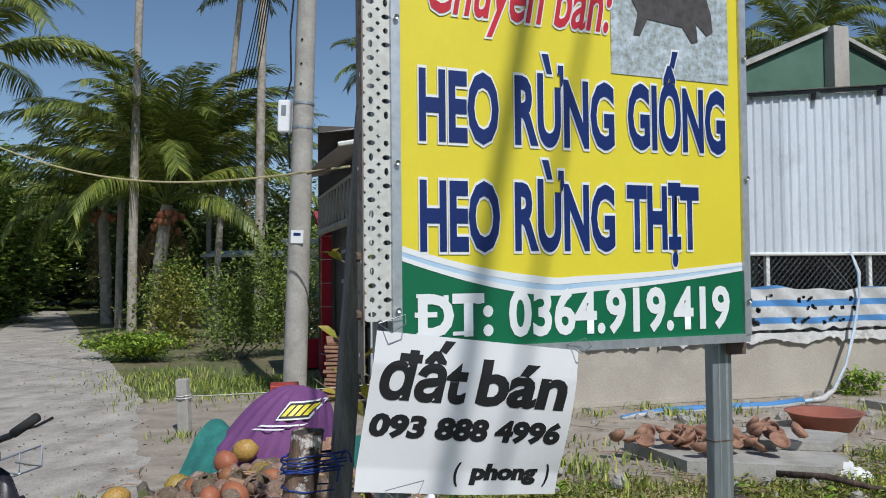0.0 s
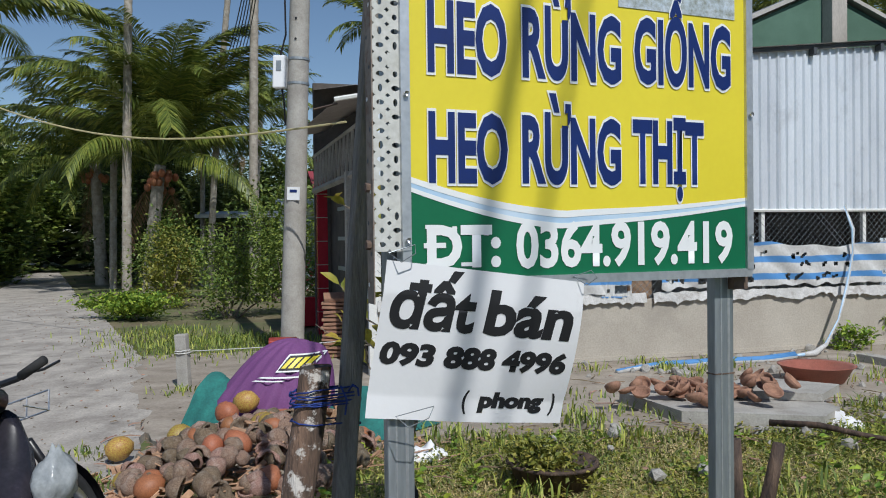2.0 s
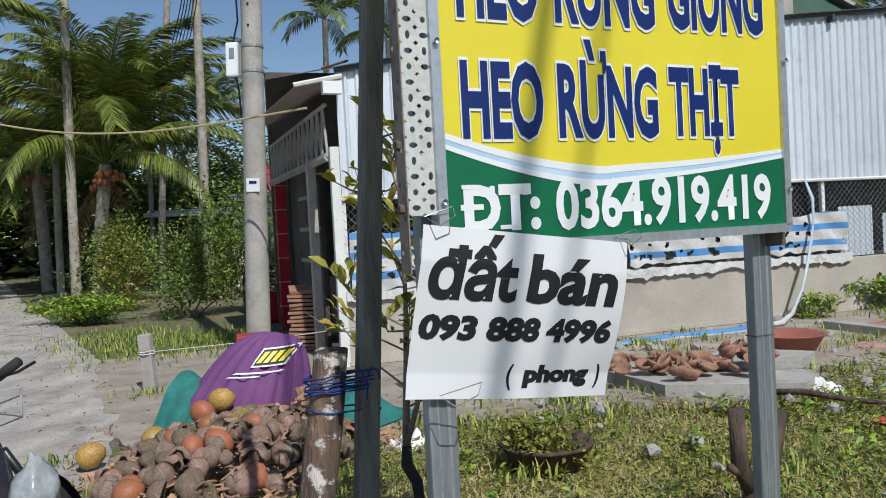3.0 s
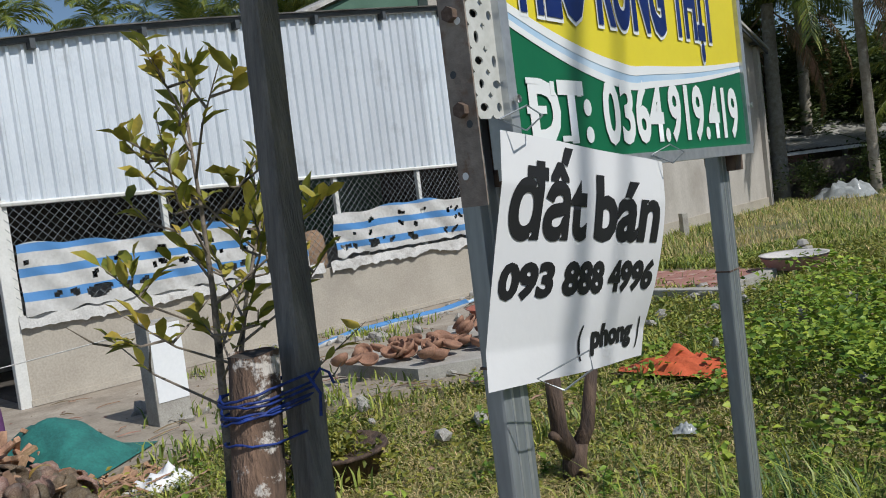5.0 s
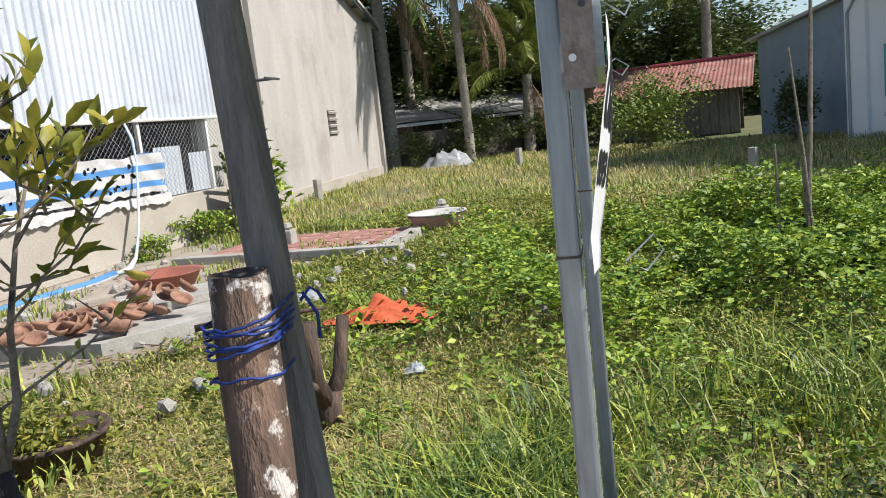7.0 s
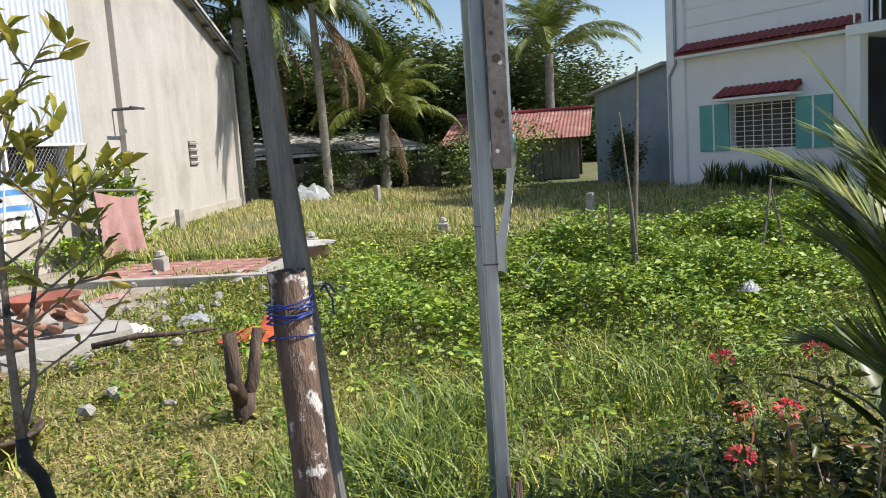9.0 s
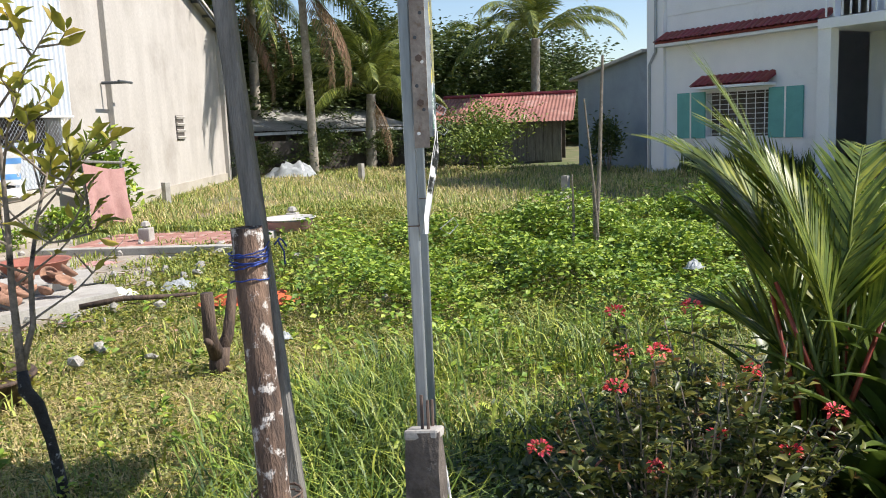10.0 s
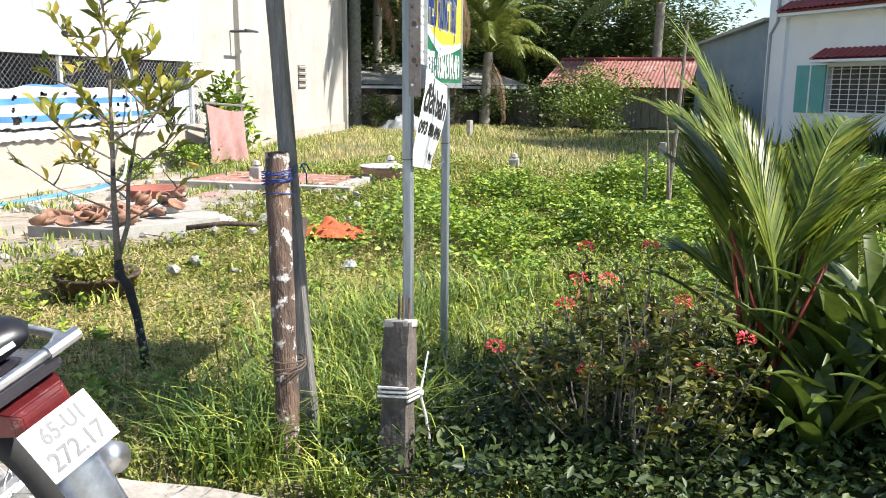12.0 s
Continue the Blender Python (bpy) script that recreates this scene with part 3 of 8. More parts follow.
    for x0, x1, zt, zb in ((0.06, 2.75, 1.40, 0.80), (2.7, 3.1, 1.22, 0.76), (3.5, 6.92, 1.36, 0.84)):
        ph = r2.uniform(0, 6)
        nx = int((x1 - x0) / 0.022)
        holes = [(r2.uniform(0, 1), r2.choice((0.22, 0.5, 0.75)) + r2.uniform(-0.05, 0.05), r2.uniform(0.003, 0.007), r2.uniform(0.025, 0.06)) for _ in range(int((x1 - x0) * 11))] + [(r2.uniform(0, 1), 0.2, r2.uniform(0.012, 0.03), 0.1) for _ in range(2)]

        def fn(u, v, x0=x0, x1=x1, zt=zt, zb=zb, ph=ph, holes=holes):
            x = x0 + (x1 - x0) * u
            for hu, hv, wu, wv in holes:
                if ((u - hu + 0.01 * math.sin(23 * v + 40 * hu)) / wu * (x1 - x0) / 3) ** 2 + ((v - hv) / wv) ** 2 < 1:
                    return None
            sag = 0.03 * math.sin(9 * u + ph) + 0.015 * math.sin(31 * u)
            rag = 0.05 * noise.noise((x * 6, 1, 1)) * (1 - v)
            z = zb + (zt - zb) * v + sag * v + rag
            y = -0.03 - 0.02 * abs(math.sin(14 * u + 3 * v + ph)) - 0.012 * math.sin(40 * u + 9 * v)
            return (x, y, z)
        part("tarpaulin", drape(bmesh.new(), nx, 30, fn), M_TARP, s, "tattered blue and white striped tarpaulin", smooth=True)
    for x0, x1 in ((0.0, 3.3), (3.4, 7.0)):
        def fringe(u, v, x0=x0, x1=x1):
            x = x0 + (x1 - x0) * u
            ln = 0.05 + 0.11 * (0.5 + 0.5 * noise.noise((x * 2.3, 4, 2))) + 0.07 * max(0, noise.noise((x * 17, 2, 2)))
            return (x, -0.025 - 0.03 * v - 0.01 * math.sin(x * 23), 0.80 - ln * v + 0.02 * noise.noise((x * 9, 0, 0)))
        part("tarpaulin_fringe", drape(bmesh.new(), int((x1 - x0) / 0.04), 4, fringe), M_RAG, s, "torn white sacking along the wall top", smooth=True)
    # hanging strap of twisted sheet
    pts = [(6.2, -0.06, 1.85), (6.3, -0.09, 1.55), (6.28, -0.12, 1.25), (6.12, -0.18, 0.8), (5.9, -0.28, 0.4), (5.55, -0.45, 0.12), (5.3, -0.55, 0.04), (4.9, -0.6, 0.03)]
    part("strap", tubed(pts, [0.008, 0.024, 0.009, 0.02, 0.011, 0.026, 0.04, 0.014], 6), M_RAG, s, "twisted strip of white tarpaulin", smooth=True)
    part("strap_edge", tubed([(p[0] - 0.022, p[1] - 0.008, p[2]) for p in pts], [0.005, 0.018, 0.008, 0.016, 0.009, 0.012, 0.024, 0.02], 6), M_SIGNBLUE, s, "blue edge of the twisted strip", smooth=True)
    # open front at the near end: porch roof, truss, posts and doors
    part("door_frame", boxed((0.1, 0.08, 2.4), (-0.04, 0.02, 1.15), bevel=0.008), M_WOODW, s)
    part("porch_post", boxed((0.1, 0.12, 2.35), (-0.12, 0.95, 1.13), bevel=0.01), M_CONC, s)
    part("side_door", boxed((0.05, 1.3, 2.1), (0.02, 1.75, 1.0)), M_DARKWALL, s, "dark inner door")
    for k in range(5):
        part("door_rail", boxed((0.03, 1.25, 0.05), (-0.02, 1.75, 0.3 + 0.4 * k)), M_STEEL, s)
    bm = bmesh.new()
    rows = []
    for k in range(70):
        y0 = -0.15 + 0.0625 * k
        zz = 2.93 + (0.012 if k % 2 else 0) + 0.03 * y0
        rows.append([bm.verts.new((-0.44, y0, zz + 0.03)), bm.verts.new((0.05, y0, zz + 0.12))])
    for a, b in zip(rows, rows[1:]):
        bm.faces.new((a[0], a[1], b[1], b[0]))
    bmesh.ops.solidify(bm, geom=bm.faces[:], thickness=0.006)
    part("porch_roof", bm, M_PORCH, s, "ribbed sheet porch roof")
    part("roof_edge", tubed([(-0.46, -0.17, 2.97), (0.05, -0.17, 3.07)], 0.025, 6), M_WOODW, s)
    part("fascia_box", boxed((0.2, 0.1, 0.13), (-0.06, -0.14, 2.95)), M_SIGNWHITE, s)
    bm = bmesh.new()
    a0, a1 = Vector((-0.1, 0.05, 2.8)), Vector((-0.1, 4.2, 2.8))
    lo0, lo1 = Vector((-0.1, 0.05, 2.25)), Vector((-0.1, 4.2, 2.25))
    tube(bm, [a0, a1], 0.025, 5)
    tube(bm, [lo0, lo1], 0.05, 5)
    for k in range(14):
        t0, t1 = k / 14, (k + 0.5) / 14
        tube(bm, [lo0.lerp(lo1, t0), a0.lerp(a1, t1)], 0.018, 4)
        tube(bm, [a0.lerp(a1, t1), lo0.lerp(lo1, (k + 1) / 14)], 0.018, 4)
    part("truss", bm, M_CONC, s, "welded roof truss")
    col = part("red_column", boxed((0.16, 0.16, 2.75), (0.0, 4.15, 1.37), bevel=0.004), M_REDTILED, s, "red tiled porch column")
    for k in range(7):
        part("tile_joint", boxed((0.166, 0.166, 0.012), (0.0, 4.15, 0.35 + 0.37 * k)), M_PLASTER, col)
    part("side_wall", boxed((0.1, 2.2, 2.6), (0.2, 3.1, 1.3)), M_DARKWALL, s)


build_shed()


def build_feed_sacks():
    # on the shed's wall, in the gap between the sheets
    d = Vector((math.cos(radians(SH_ANG)), math.sin(radians(SH_ANG))))
    for x, w, h, m, lab in ((3.28, 0.17, 0.46, M_SACK, "full brown woven feed sack on the shed wall"), (2.98, 0.13, 0.34, M_PLASTICBAG, "clear plastic bag of husks on the shed wall")):
        p = Vector(SH) + d * x
        k = thing("feed_sack", lab, "sack", (p.x - d.y * 0.10, p.y + d.x * 0.10, 0.725), SH_ANG)
        bm = lathe(bmesh.new(), [(0.0, 0.0), (w * 0.8, 0.0), (w, h * 0.12), (w * 1.02, h * 0.55), (w * 0.85, h * 0.85), (w * 0.45, h), (0.0, h * 0.97)], 18, squash=(1, 0.5))
        for v in bm.verts:
            v.co += noise.noise_vector(v.co * 9) * 0.018 * min(1, v.co.z * 8)
        part("sack", bm, m, k, smooth=True)


build_feed_sacks()


# ---- the sign ----
SG = (-0.126, 3.106)
SG_ANG = math.degrees(math.atan2(0.504, 0.836))


def build_sign():
    s = thing("roadside_sign", "yellow and green painted metal sign on two steel legs", "sign", (*SG, 0), SG_ANG)
    z0, z1, w = 1.405, 2.78, 0.985
    panel = part("panel", boxed((w, 0.02, z1 - z0), (w / 2 + 0.005, 0.012, (z0 + z1) / 2)), M_YELLOW, s, "yellow printed panel")
    # green foot with a wave
    def wave(u):
        return 1.545 + 0.085 * (1 - min(u / 0.42, 1.0)) ** 1.6 + 0.05 * max(0.0, (u - 0.42) / 0.56) ** 0.8 - 0.008 * math.sin(max(0, u - 0.42) / 0.56 * math.pi)
    n = 40
    bm = bmesh.new()
    prism(bm, [(0.008 + (w - 0.006) * k / n, wave(k / n) - 0.012) for k in range(n + 1)] + [(w + 0.002, z0), (0.008, z0)], 0.0015, 0.001)
    part("green_band", bm, M_GREEN, panel, "green painted foot")
    for name, up0, up1, m, yy in (("silver_wave", 0.030, 0.0, M_SIGNBLUE, 0.0010), ("white_wave", 0.036, 0.018, M_SIGNWHITE, 0.0002), ("white_wave", 0.004, -0.010, M_SIGNWHITE, 0.0002)):
        bm = bmesh.new()
        lo, hi = [], []
        for k in range(n + 1):
            u = k / n
            t = (1 - 0.75 * abs(u - 0.35) ** 1.0)
            lo.append((0.008 + (w - 0.006) * u, wave(u) - 0.012 + up1 * t))
            hi.append((0.008 + (w - 0.006) * u, wave(u) - 0.012 + up0 * t))
        prism(bm, lo + hi[::-1], yy - 0.0006, yy)
        part(name, bm, m, panel)
    for txt, x, z, wd, cap in (("HEO", 0.057, 1.893, 0.196, 0.153), ("RỪNG", 0.303, 1.896, 0.276, 0.153), ("GIỐNG", 0.627, 1.902, 0.306, 0.153), ("HEO", 0.057, 1.639, 0.196, 0.149), ("RỪNG", 0.300, 1.641, 0.276, 0.149), ("THỊT", 0.620, 1.645, 0.220, 0.149)):
        letters("letter_outline", txt, x, z, wd, cap, M_SIGNWHITE, panel, y=-0.0008, offset=0.0145)
        letters("lettering", txt, x, z, wd, cap, M_NAVY, panel, y=-0.0022, offset=0.0078)
    letters("lettering", "DT:", 0.052, 1.440, 0.178, 0.088, M_SIGNWHITE, panel, y=-0.0015, offset=0.006)
    for fx, fz, fw in ((0.060, 1.530, 0.035), (0.060, 1.442, 0.035), (0.157, 1.442, 0.05), (0.116, 1.520, 0.012), (0.198, 1.520, 0.012)):
        part("serif", boxed((fw, 0.0006, 0.009 if fw > 0.02 else 0.022), (fx, -0.0018, fz)), M_SIGNWHITE, panel)
    part("letter_bar", boxed((0.055, 0.0006, 0.012), (0.066, -0.0014, 1.487)), M_SIGNWHITE, panel)
    letters("lettering", "0364.919.419", 0.281, 1.433, 0.655, 0.102, M_SIGNWHITE, panel, y=-0.0015, offset=0.0048)
    letters("letter_outline", "Chuyên bán:", 0.08, 2.19, 0.5, 0.13, M_SIGNWHITE, panel, y=-0.0008, offset=0.009, shear=0.35)
    letters("lettering", "Chuyên bán:", 0.08, 2.19, 0.5, 0.13, M_SIGNRED, panel, y=-0.0022, offset=0.003, shear=0.35)
    ph = part("photo", boxed((0.375, 0.002, 0.42), (0.765, 0.0005, 2.295)), M_PHOTO, panel, "printed photograph of straw")
    bm = bmesh.new()
    prism(bm, [(0.63, 2.30), (0.66, 2.25), (0.645, 2.19), (0.665, 2.19), (0.69, 2.235), (0.80, 2.225), (0.83, 2.185), (0.85, 2.19), (0.845, 2.24), (0.88, 2.21), (0.90, 2.22), (0.895, 2.27), (0.87, 2.34), (0.78, 2.375), (0.68, 2.36)], -0.0028, -0.0022)
    part("dark_shape", bm, M_PHOTODK, ph)
    # aluminium edging
    for a, b in (((0.0, z0), (w + 0.012, z0)), ((0.0, z1), (w + 0.012, z1))):
        part("edging", boxed((w + 0.024, 0.04, 0.022), (w / 2 + 0.006, 0.012, a[1] - 0.006)), M_ALU, s)
    for xx in (-0.004, w + 0.012):
        part("edging", boxed((0.022, 0.04, z1 - z0), (xx, 0.012, (z0 + z1) / 2)), M_ALU, s)
    for zz in (1.50, 1.83, 2.16, 2.5):
        part("rivet", lathe(bmesh.new(), [(0.0, -0.0), (0.006, 0.002), (0.006, 0.006)], 8), M_CHROME, s).matrix_basis = pose(w + 0.012, -0.012, zz, 90, 0, 0)
        part("rivet", lathe(bmesh.new(), [(0.0, -0.0), (0.006, 0.002), (0.006, 0.006)], 8), M_CHROME, s).matrix_basis = pose(-0.004, -0.012, zz, 90, 0, 0)
    # legs: channel section
    for lx, ztop in ((-0.004, 3.0), (0.955, 2.78)):
        bm = bmesh.new()
        box(bm, (0.066, 0.034, ztop + 0.35), (lx, 0.066, ztop / 2 - 0.175), bevel=0.005)
        leg = part("leg", bm, M_STEEL, s, "galvanised steel box-section leg")
        part("seam", boxed((0.004, 0.037, ztop + 0.3), (lx - 0.012, 0.066, ztop / 2 - 0.15)), M_ALU, leg)
        part("collar", boxed((0.069, 0.037, 0.004), (lx, 0.066, 1.116)), M_RUST, leg, "dark weld line round the leg")
        part("groove", boxed((0.008, 0.036, ztop + 0.3), (lx + 0.014, 0.066, ztop / 2 - 0.15)), M_ALU, leg)
    part("foot_plate", boxed((0.05, 0.05, 0.04), (0.992, 0.05, 1.372)), M_RUST, s)
    # slotted steel strip beside the panel
    bm = bmesh.new()
    x0, x1, zz, row = -0.078, -0.006, 1.475, 0
    cw = (x1 - x0) / 2
    ch = 0.032
    while zz < 2.95:
        for c in range(2):
            cx, cz = x0 + cw * (c + 0.5), zz + ch / 2
            kind = (row + (1 if c else 0)) % 4
            hw, hh = ((0.0095, 0.0058), (0.0058, 0.0066), (0.0092, 0.0058), (0.0052, 0.0088))[kind]
            if c == 1 and row % 5 == 3:
                vs = [bm.verts.new((cx + a * cw / 2, 0.004, cz + b * ch / 2)) for a, b in ((-1, -1), (1, -1), (1, 1), (-1, 1))]
                bm.faces.new(vs)
                continue
            outer, inner = [], []
            for k in range(16):
                a = 2 * math.pi * (k + 0.5) / 16
                ca, sa = math.cos(a), math.sin(a)
                sc = 1 / max(abs(ca), abs(sa))
                outer.append(bm.verts.new((cx + ca * sc * cw / 2, 0.004, cz + sa * sc * ch / 2)))
                inner.append(bm.verts.new((cx + ca * hw, 0.004, cz + sa * hh)))
            for k in range(16):
                bm.faces.new((outer[k], outer[(k + 1) % 16], inner[(k + 1) % 16], inner[k]))
        zz += ch
        row += 1
    bmesh.ops.remove_doubles(bm, verts=bm.verts[:], dist=0.0003)
    ob = part("slotted_strip", bm, M_PERF, s, "grey slotted angle strip with rust spots")
    so = ob.modifiers.new("thickness", "SOLIDIFY")
    so.thickness = 0.003
    fl = part("strip_flange", boxed((0.003, 0.045, 1.6), (-0.079, 0.026, 2.157)), M_FLANGE, s, "rust-stained side of the slotted angle, darkened for shade")
    # flat discs stand for the slots: dark as unlit holes, every third white
    for k in range(22):
        part("slot", lathe(bmesh.new(), [(0.0, 0.0), (0.0055, 0.0)], 10), M_DARKTRIM if k % 3 else M_SIGNWHITE, fl).matrix_basis = pose(-0.0815, 0.026 + 0.009 * (-1) ** k, 1.40 + 0.07 * k, 0, -90, 0)
    for zz in (1.49, 1.62):
        part("bolt", lathe(bmesh.new(), [(0.0, 0.012), (0.011, 0.012), (0.011, 0.0)], 6), M_RUST, s).matrix_basis = pose(-0.079, 0.026, zz, 0, -90, 0)
    part("back_rib", boxed((0.05, 0.05, 1.4), (0.03, 0.055, 2.08)), M_RUST, s, "rusty angle behind the panel")


def build_notice():
    s = thing("paper_notice", "white printed land-for-sale notice wired under the sign", "notice", (*SG, 0), SG_ANG)
    tl, tr, bl, br = Vector((-0.055, 1.457)), Vector((0.458, 1.390)), Vector((-0.098, 1.098)), Vector((0.425, 1.030))
    def fn(u, v):
        p = bl.lerp(br, u).lerp(tl.lerp(tr, u), v)
        low = 0.027 * (1 - u) + 0.05 * (1 - v) * u + 0.002
        k = min(1.0, max(0.0, (v - 0.15) / 0.65))
        bulge = low * (1 - k) - 0.014 * k - 0.013 * math.sin(u * math.pi) * (1 - k) + 0.003 * math.sin(9 * u + 3 * v)
        return (p.x, bulge, p.y)
    bm = drape(bmesh.new(), 90, 72, fn)
    sheet = part("sheet", bm, M_PAPER, s, "white vinyl sheet", smooth=True)
    ang = math.degrees(math.atan2(tr.y - tl.y, tr.x - tl.x))
    def put(txt, u, v, wu, cap, off):
        p0 = bl.lerp(br, u).lerp(tl.lerp(tr, u), v)
        ob = letters("lettering", txt, 0, 0, 0.51 * wu, cap, M_INK, sheet, y=0, offset=off, shear=0.1)
        me = ob.data
        # finer faces, so that the print follows the bent sheet
        bm = bmesh.new()
        bm.from_mesh(me)
        for _ in range(4):
            long = [e for e in bm.edges if e.calc_length() > 0.009]
            if not long:
                break
            bmesh.ops.subdivide_edges(bm, edges=long, cuts=1)
            bmesh.ops.triangulate(bm, faces=bm.faces[:])
        bm.to_mesh(me)
        bm.free()
        co = np.empty(len(me.vertices) * 3)
        me.vertices.foreach_get("co", co)
        co = co.reshape(-1, 3)
        for i in range(len(co)):
            uu, vv = u + co[i, 0] / 0.51, v + co[i, 2] / 0.363
            p = fn(uu, vv)
            co[i] = (p[0], p[1] - 0.0014, p[2])
        me.vertices.foreach_set("co", co.ravel())
        me.update()
    put("đất", 0.05, 0.60, 0.385, 0.098, 0.0052)
    put("bán", 0.505, 0.60, 0.44, 0.098, 0.0052)
    put("093 888 4996", 0.035, 0.36, 0.915, 0.046, 0.0036)
    put("(", 0.445, 0.095, 0.025, 0.040, 0.0016)
    put("phong", 0.53, 0.105, 0.345, 0.034, 0.003)
    put(")", 0.92, 0.095, 0.025, 0.040, 0.0016)
    for p, q in (((-0.03, -0.04, 1.452), (0.01, -0.02, 1.49)), ((0.45, -0.04, 1.385), (0.47, -0.03, 1.42)), ((-0.02, -0.045, 1.085), (0.035, -0.06, 1.13))):
        mid = ((p[0] + q[0]) / 2 + 0.01, (p[1] + q[1]) / 2 - 0.02, (p[2] + q[2]) / 2)
        part("tie_wire", tubed([p, mid, q, (p[0] - 0.02, p[1] + 0.03, p[2] + 0.02), p], 0.0014, 4), M_STEEL, s)


build_sign()
build_notice()


# ---- plants ----
def leaf_cloud(pos, size, up=0.3, width=0.45, fold=0.12, rng=RNG):
    """Corners and faces of single folded leaves (two four-sided halves sharing the midrib) at places pos."""
    n = len(pos)
    size = np.broadcast_to(size, (n,))[:, None]
    d = rng.normal(size=(n, 3))
    d[:, 2] = np.abs(d[:, 2]) * up + up * 0.3
    d /= np.linalg.norm(d, axis=1, keepdims=True)
    s = np.cross(d, rng.normal(size=(n, 3)) * 0.5 + np.array([0, 0, 1.0]))
    s /= np.linalg.norm(s, axis=1, keepdims=True) + 1e-6
    nm = np.cross(s, d)
    a, b = pos, pos + d * size - nm * size * 0.15
    m = (a + b) / 2 + nm * size * 0.03
    l, r = m + s * size * width / 2 + nm * size * fold, m - s * size * width / 2 + nm * size * fold
    v = np.stack([a, r, b, l], 1).reshape(-1, 3)
    k = np.arange(n)[:, None] * 4
    return v, np.concatenate([k + np.array([[0, 1, 2]]), k + np.array([[0, 2, 3]])])


def oval_leaves(pos, d, size, width=0.4, fold=0.1, rng=RNG):
    """Pointed oval leaves, folded along the midrib and bent down at the tip, that grow from pos along d."""
    n = len(pos)
    size = np.broadcast_to(size, (n,))[:, None]
    d = d / (np.linalg.norm(d, axis=1, keepdims=True) + 1e-9)
    s = np.cross(d, rng.normal(size=(n, 3)) * 0.45 + np.array([0, 0, 1.0]))
    s /= np.linalg.norm(s, axis=1, keepdims=True) + 1e-6
    nm = np.cross(s, d)
    w = size * width / 2
    rows = [pos, pos + d * size * 0.3 - s * w * 0.85 + nm * w * fold * 4, pos + d * size * 0.66 - s * w * 0.9 + nm * w * fold * 3,
            pos + d * size - nm * size * 0.16, pos + d * size * 0.66 + s * w * 0.9 + nm * w * fold * 3, pos + d * size * 0.3 + s * w * 0.85 + nm * w * fold * 4, pos + d * size * 0.5]
    v = np.stack(rows, 1).reshape(-1, 3)
    k = np.arange(n)[:, None] * 7
    return v, np.concatenate([k + np.array([t]) for t in ((0, 1, 6), (1, 2, 6), (2, 3, 6), (3, 4, 6), (4, 5, 6), (5, 0, 6))])


def blades(base, height, lean=0.35, width=0.008, rng=RNG):
    """Bent grass blades: three-sided tapering strips."""
    n = len(base)
    h = np.broadcast_to(height, (n,))[:, None]
    a = rng.uniform(0, 2 * np.pi, n)
    d = np.stack([np.cos(a), np.sin(a), np.zeros(n)], 1) * (rng.uniform(0.2, 1.0, (n, 1)) * lean)
    s = np.stack([-np.sin(a), np.cos(a), np.zeros(n)], 1) * width * rng.uniform(0.7, 1.4, (n, 1))
    up = np.array([0, 0, 1.0])
    p1 = base + up * h * 0.55 + d * h * 0.35
    p2 = base + up * h * (1 - 0.25 * lean) + d * h * 1.1
    v = np.stack([base - s, base + s, p1 + s * 0.8, p1 - s * 0.8, p2], 1).reshape(-1, 3)
    k = np.arange(n)[:, None] * 5
    return v, np.concatenate([k + np.array([[0, 1, 2]]), k + np.array([[0, 2, 3]]), k + np.array([[3, 2, 4]])])


def merge(*vf):
    vs, fs, o = [], [], 0
    for v, f in vf:
        vs.append(v)
        fs.append(f + o)
        o += len(v)
    return np.concatenate(vs), np.concatenate(fs)


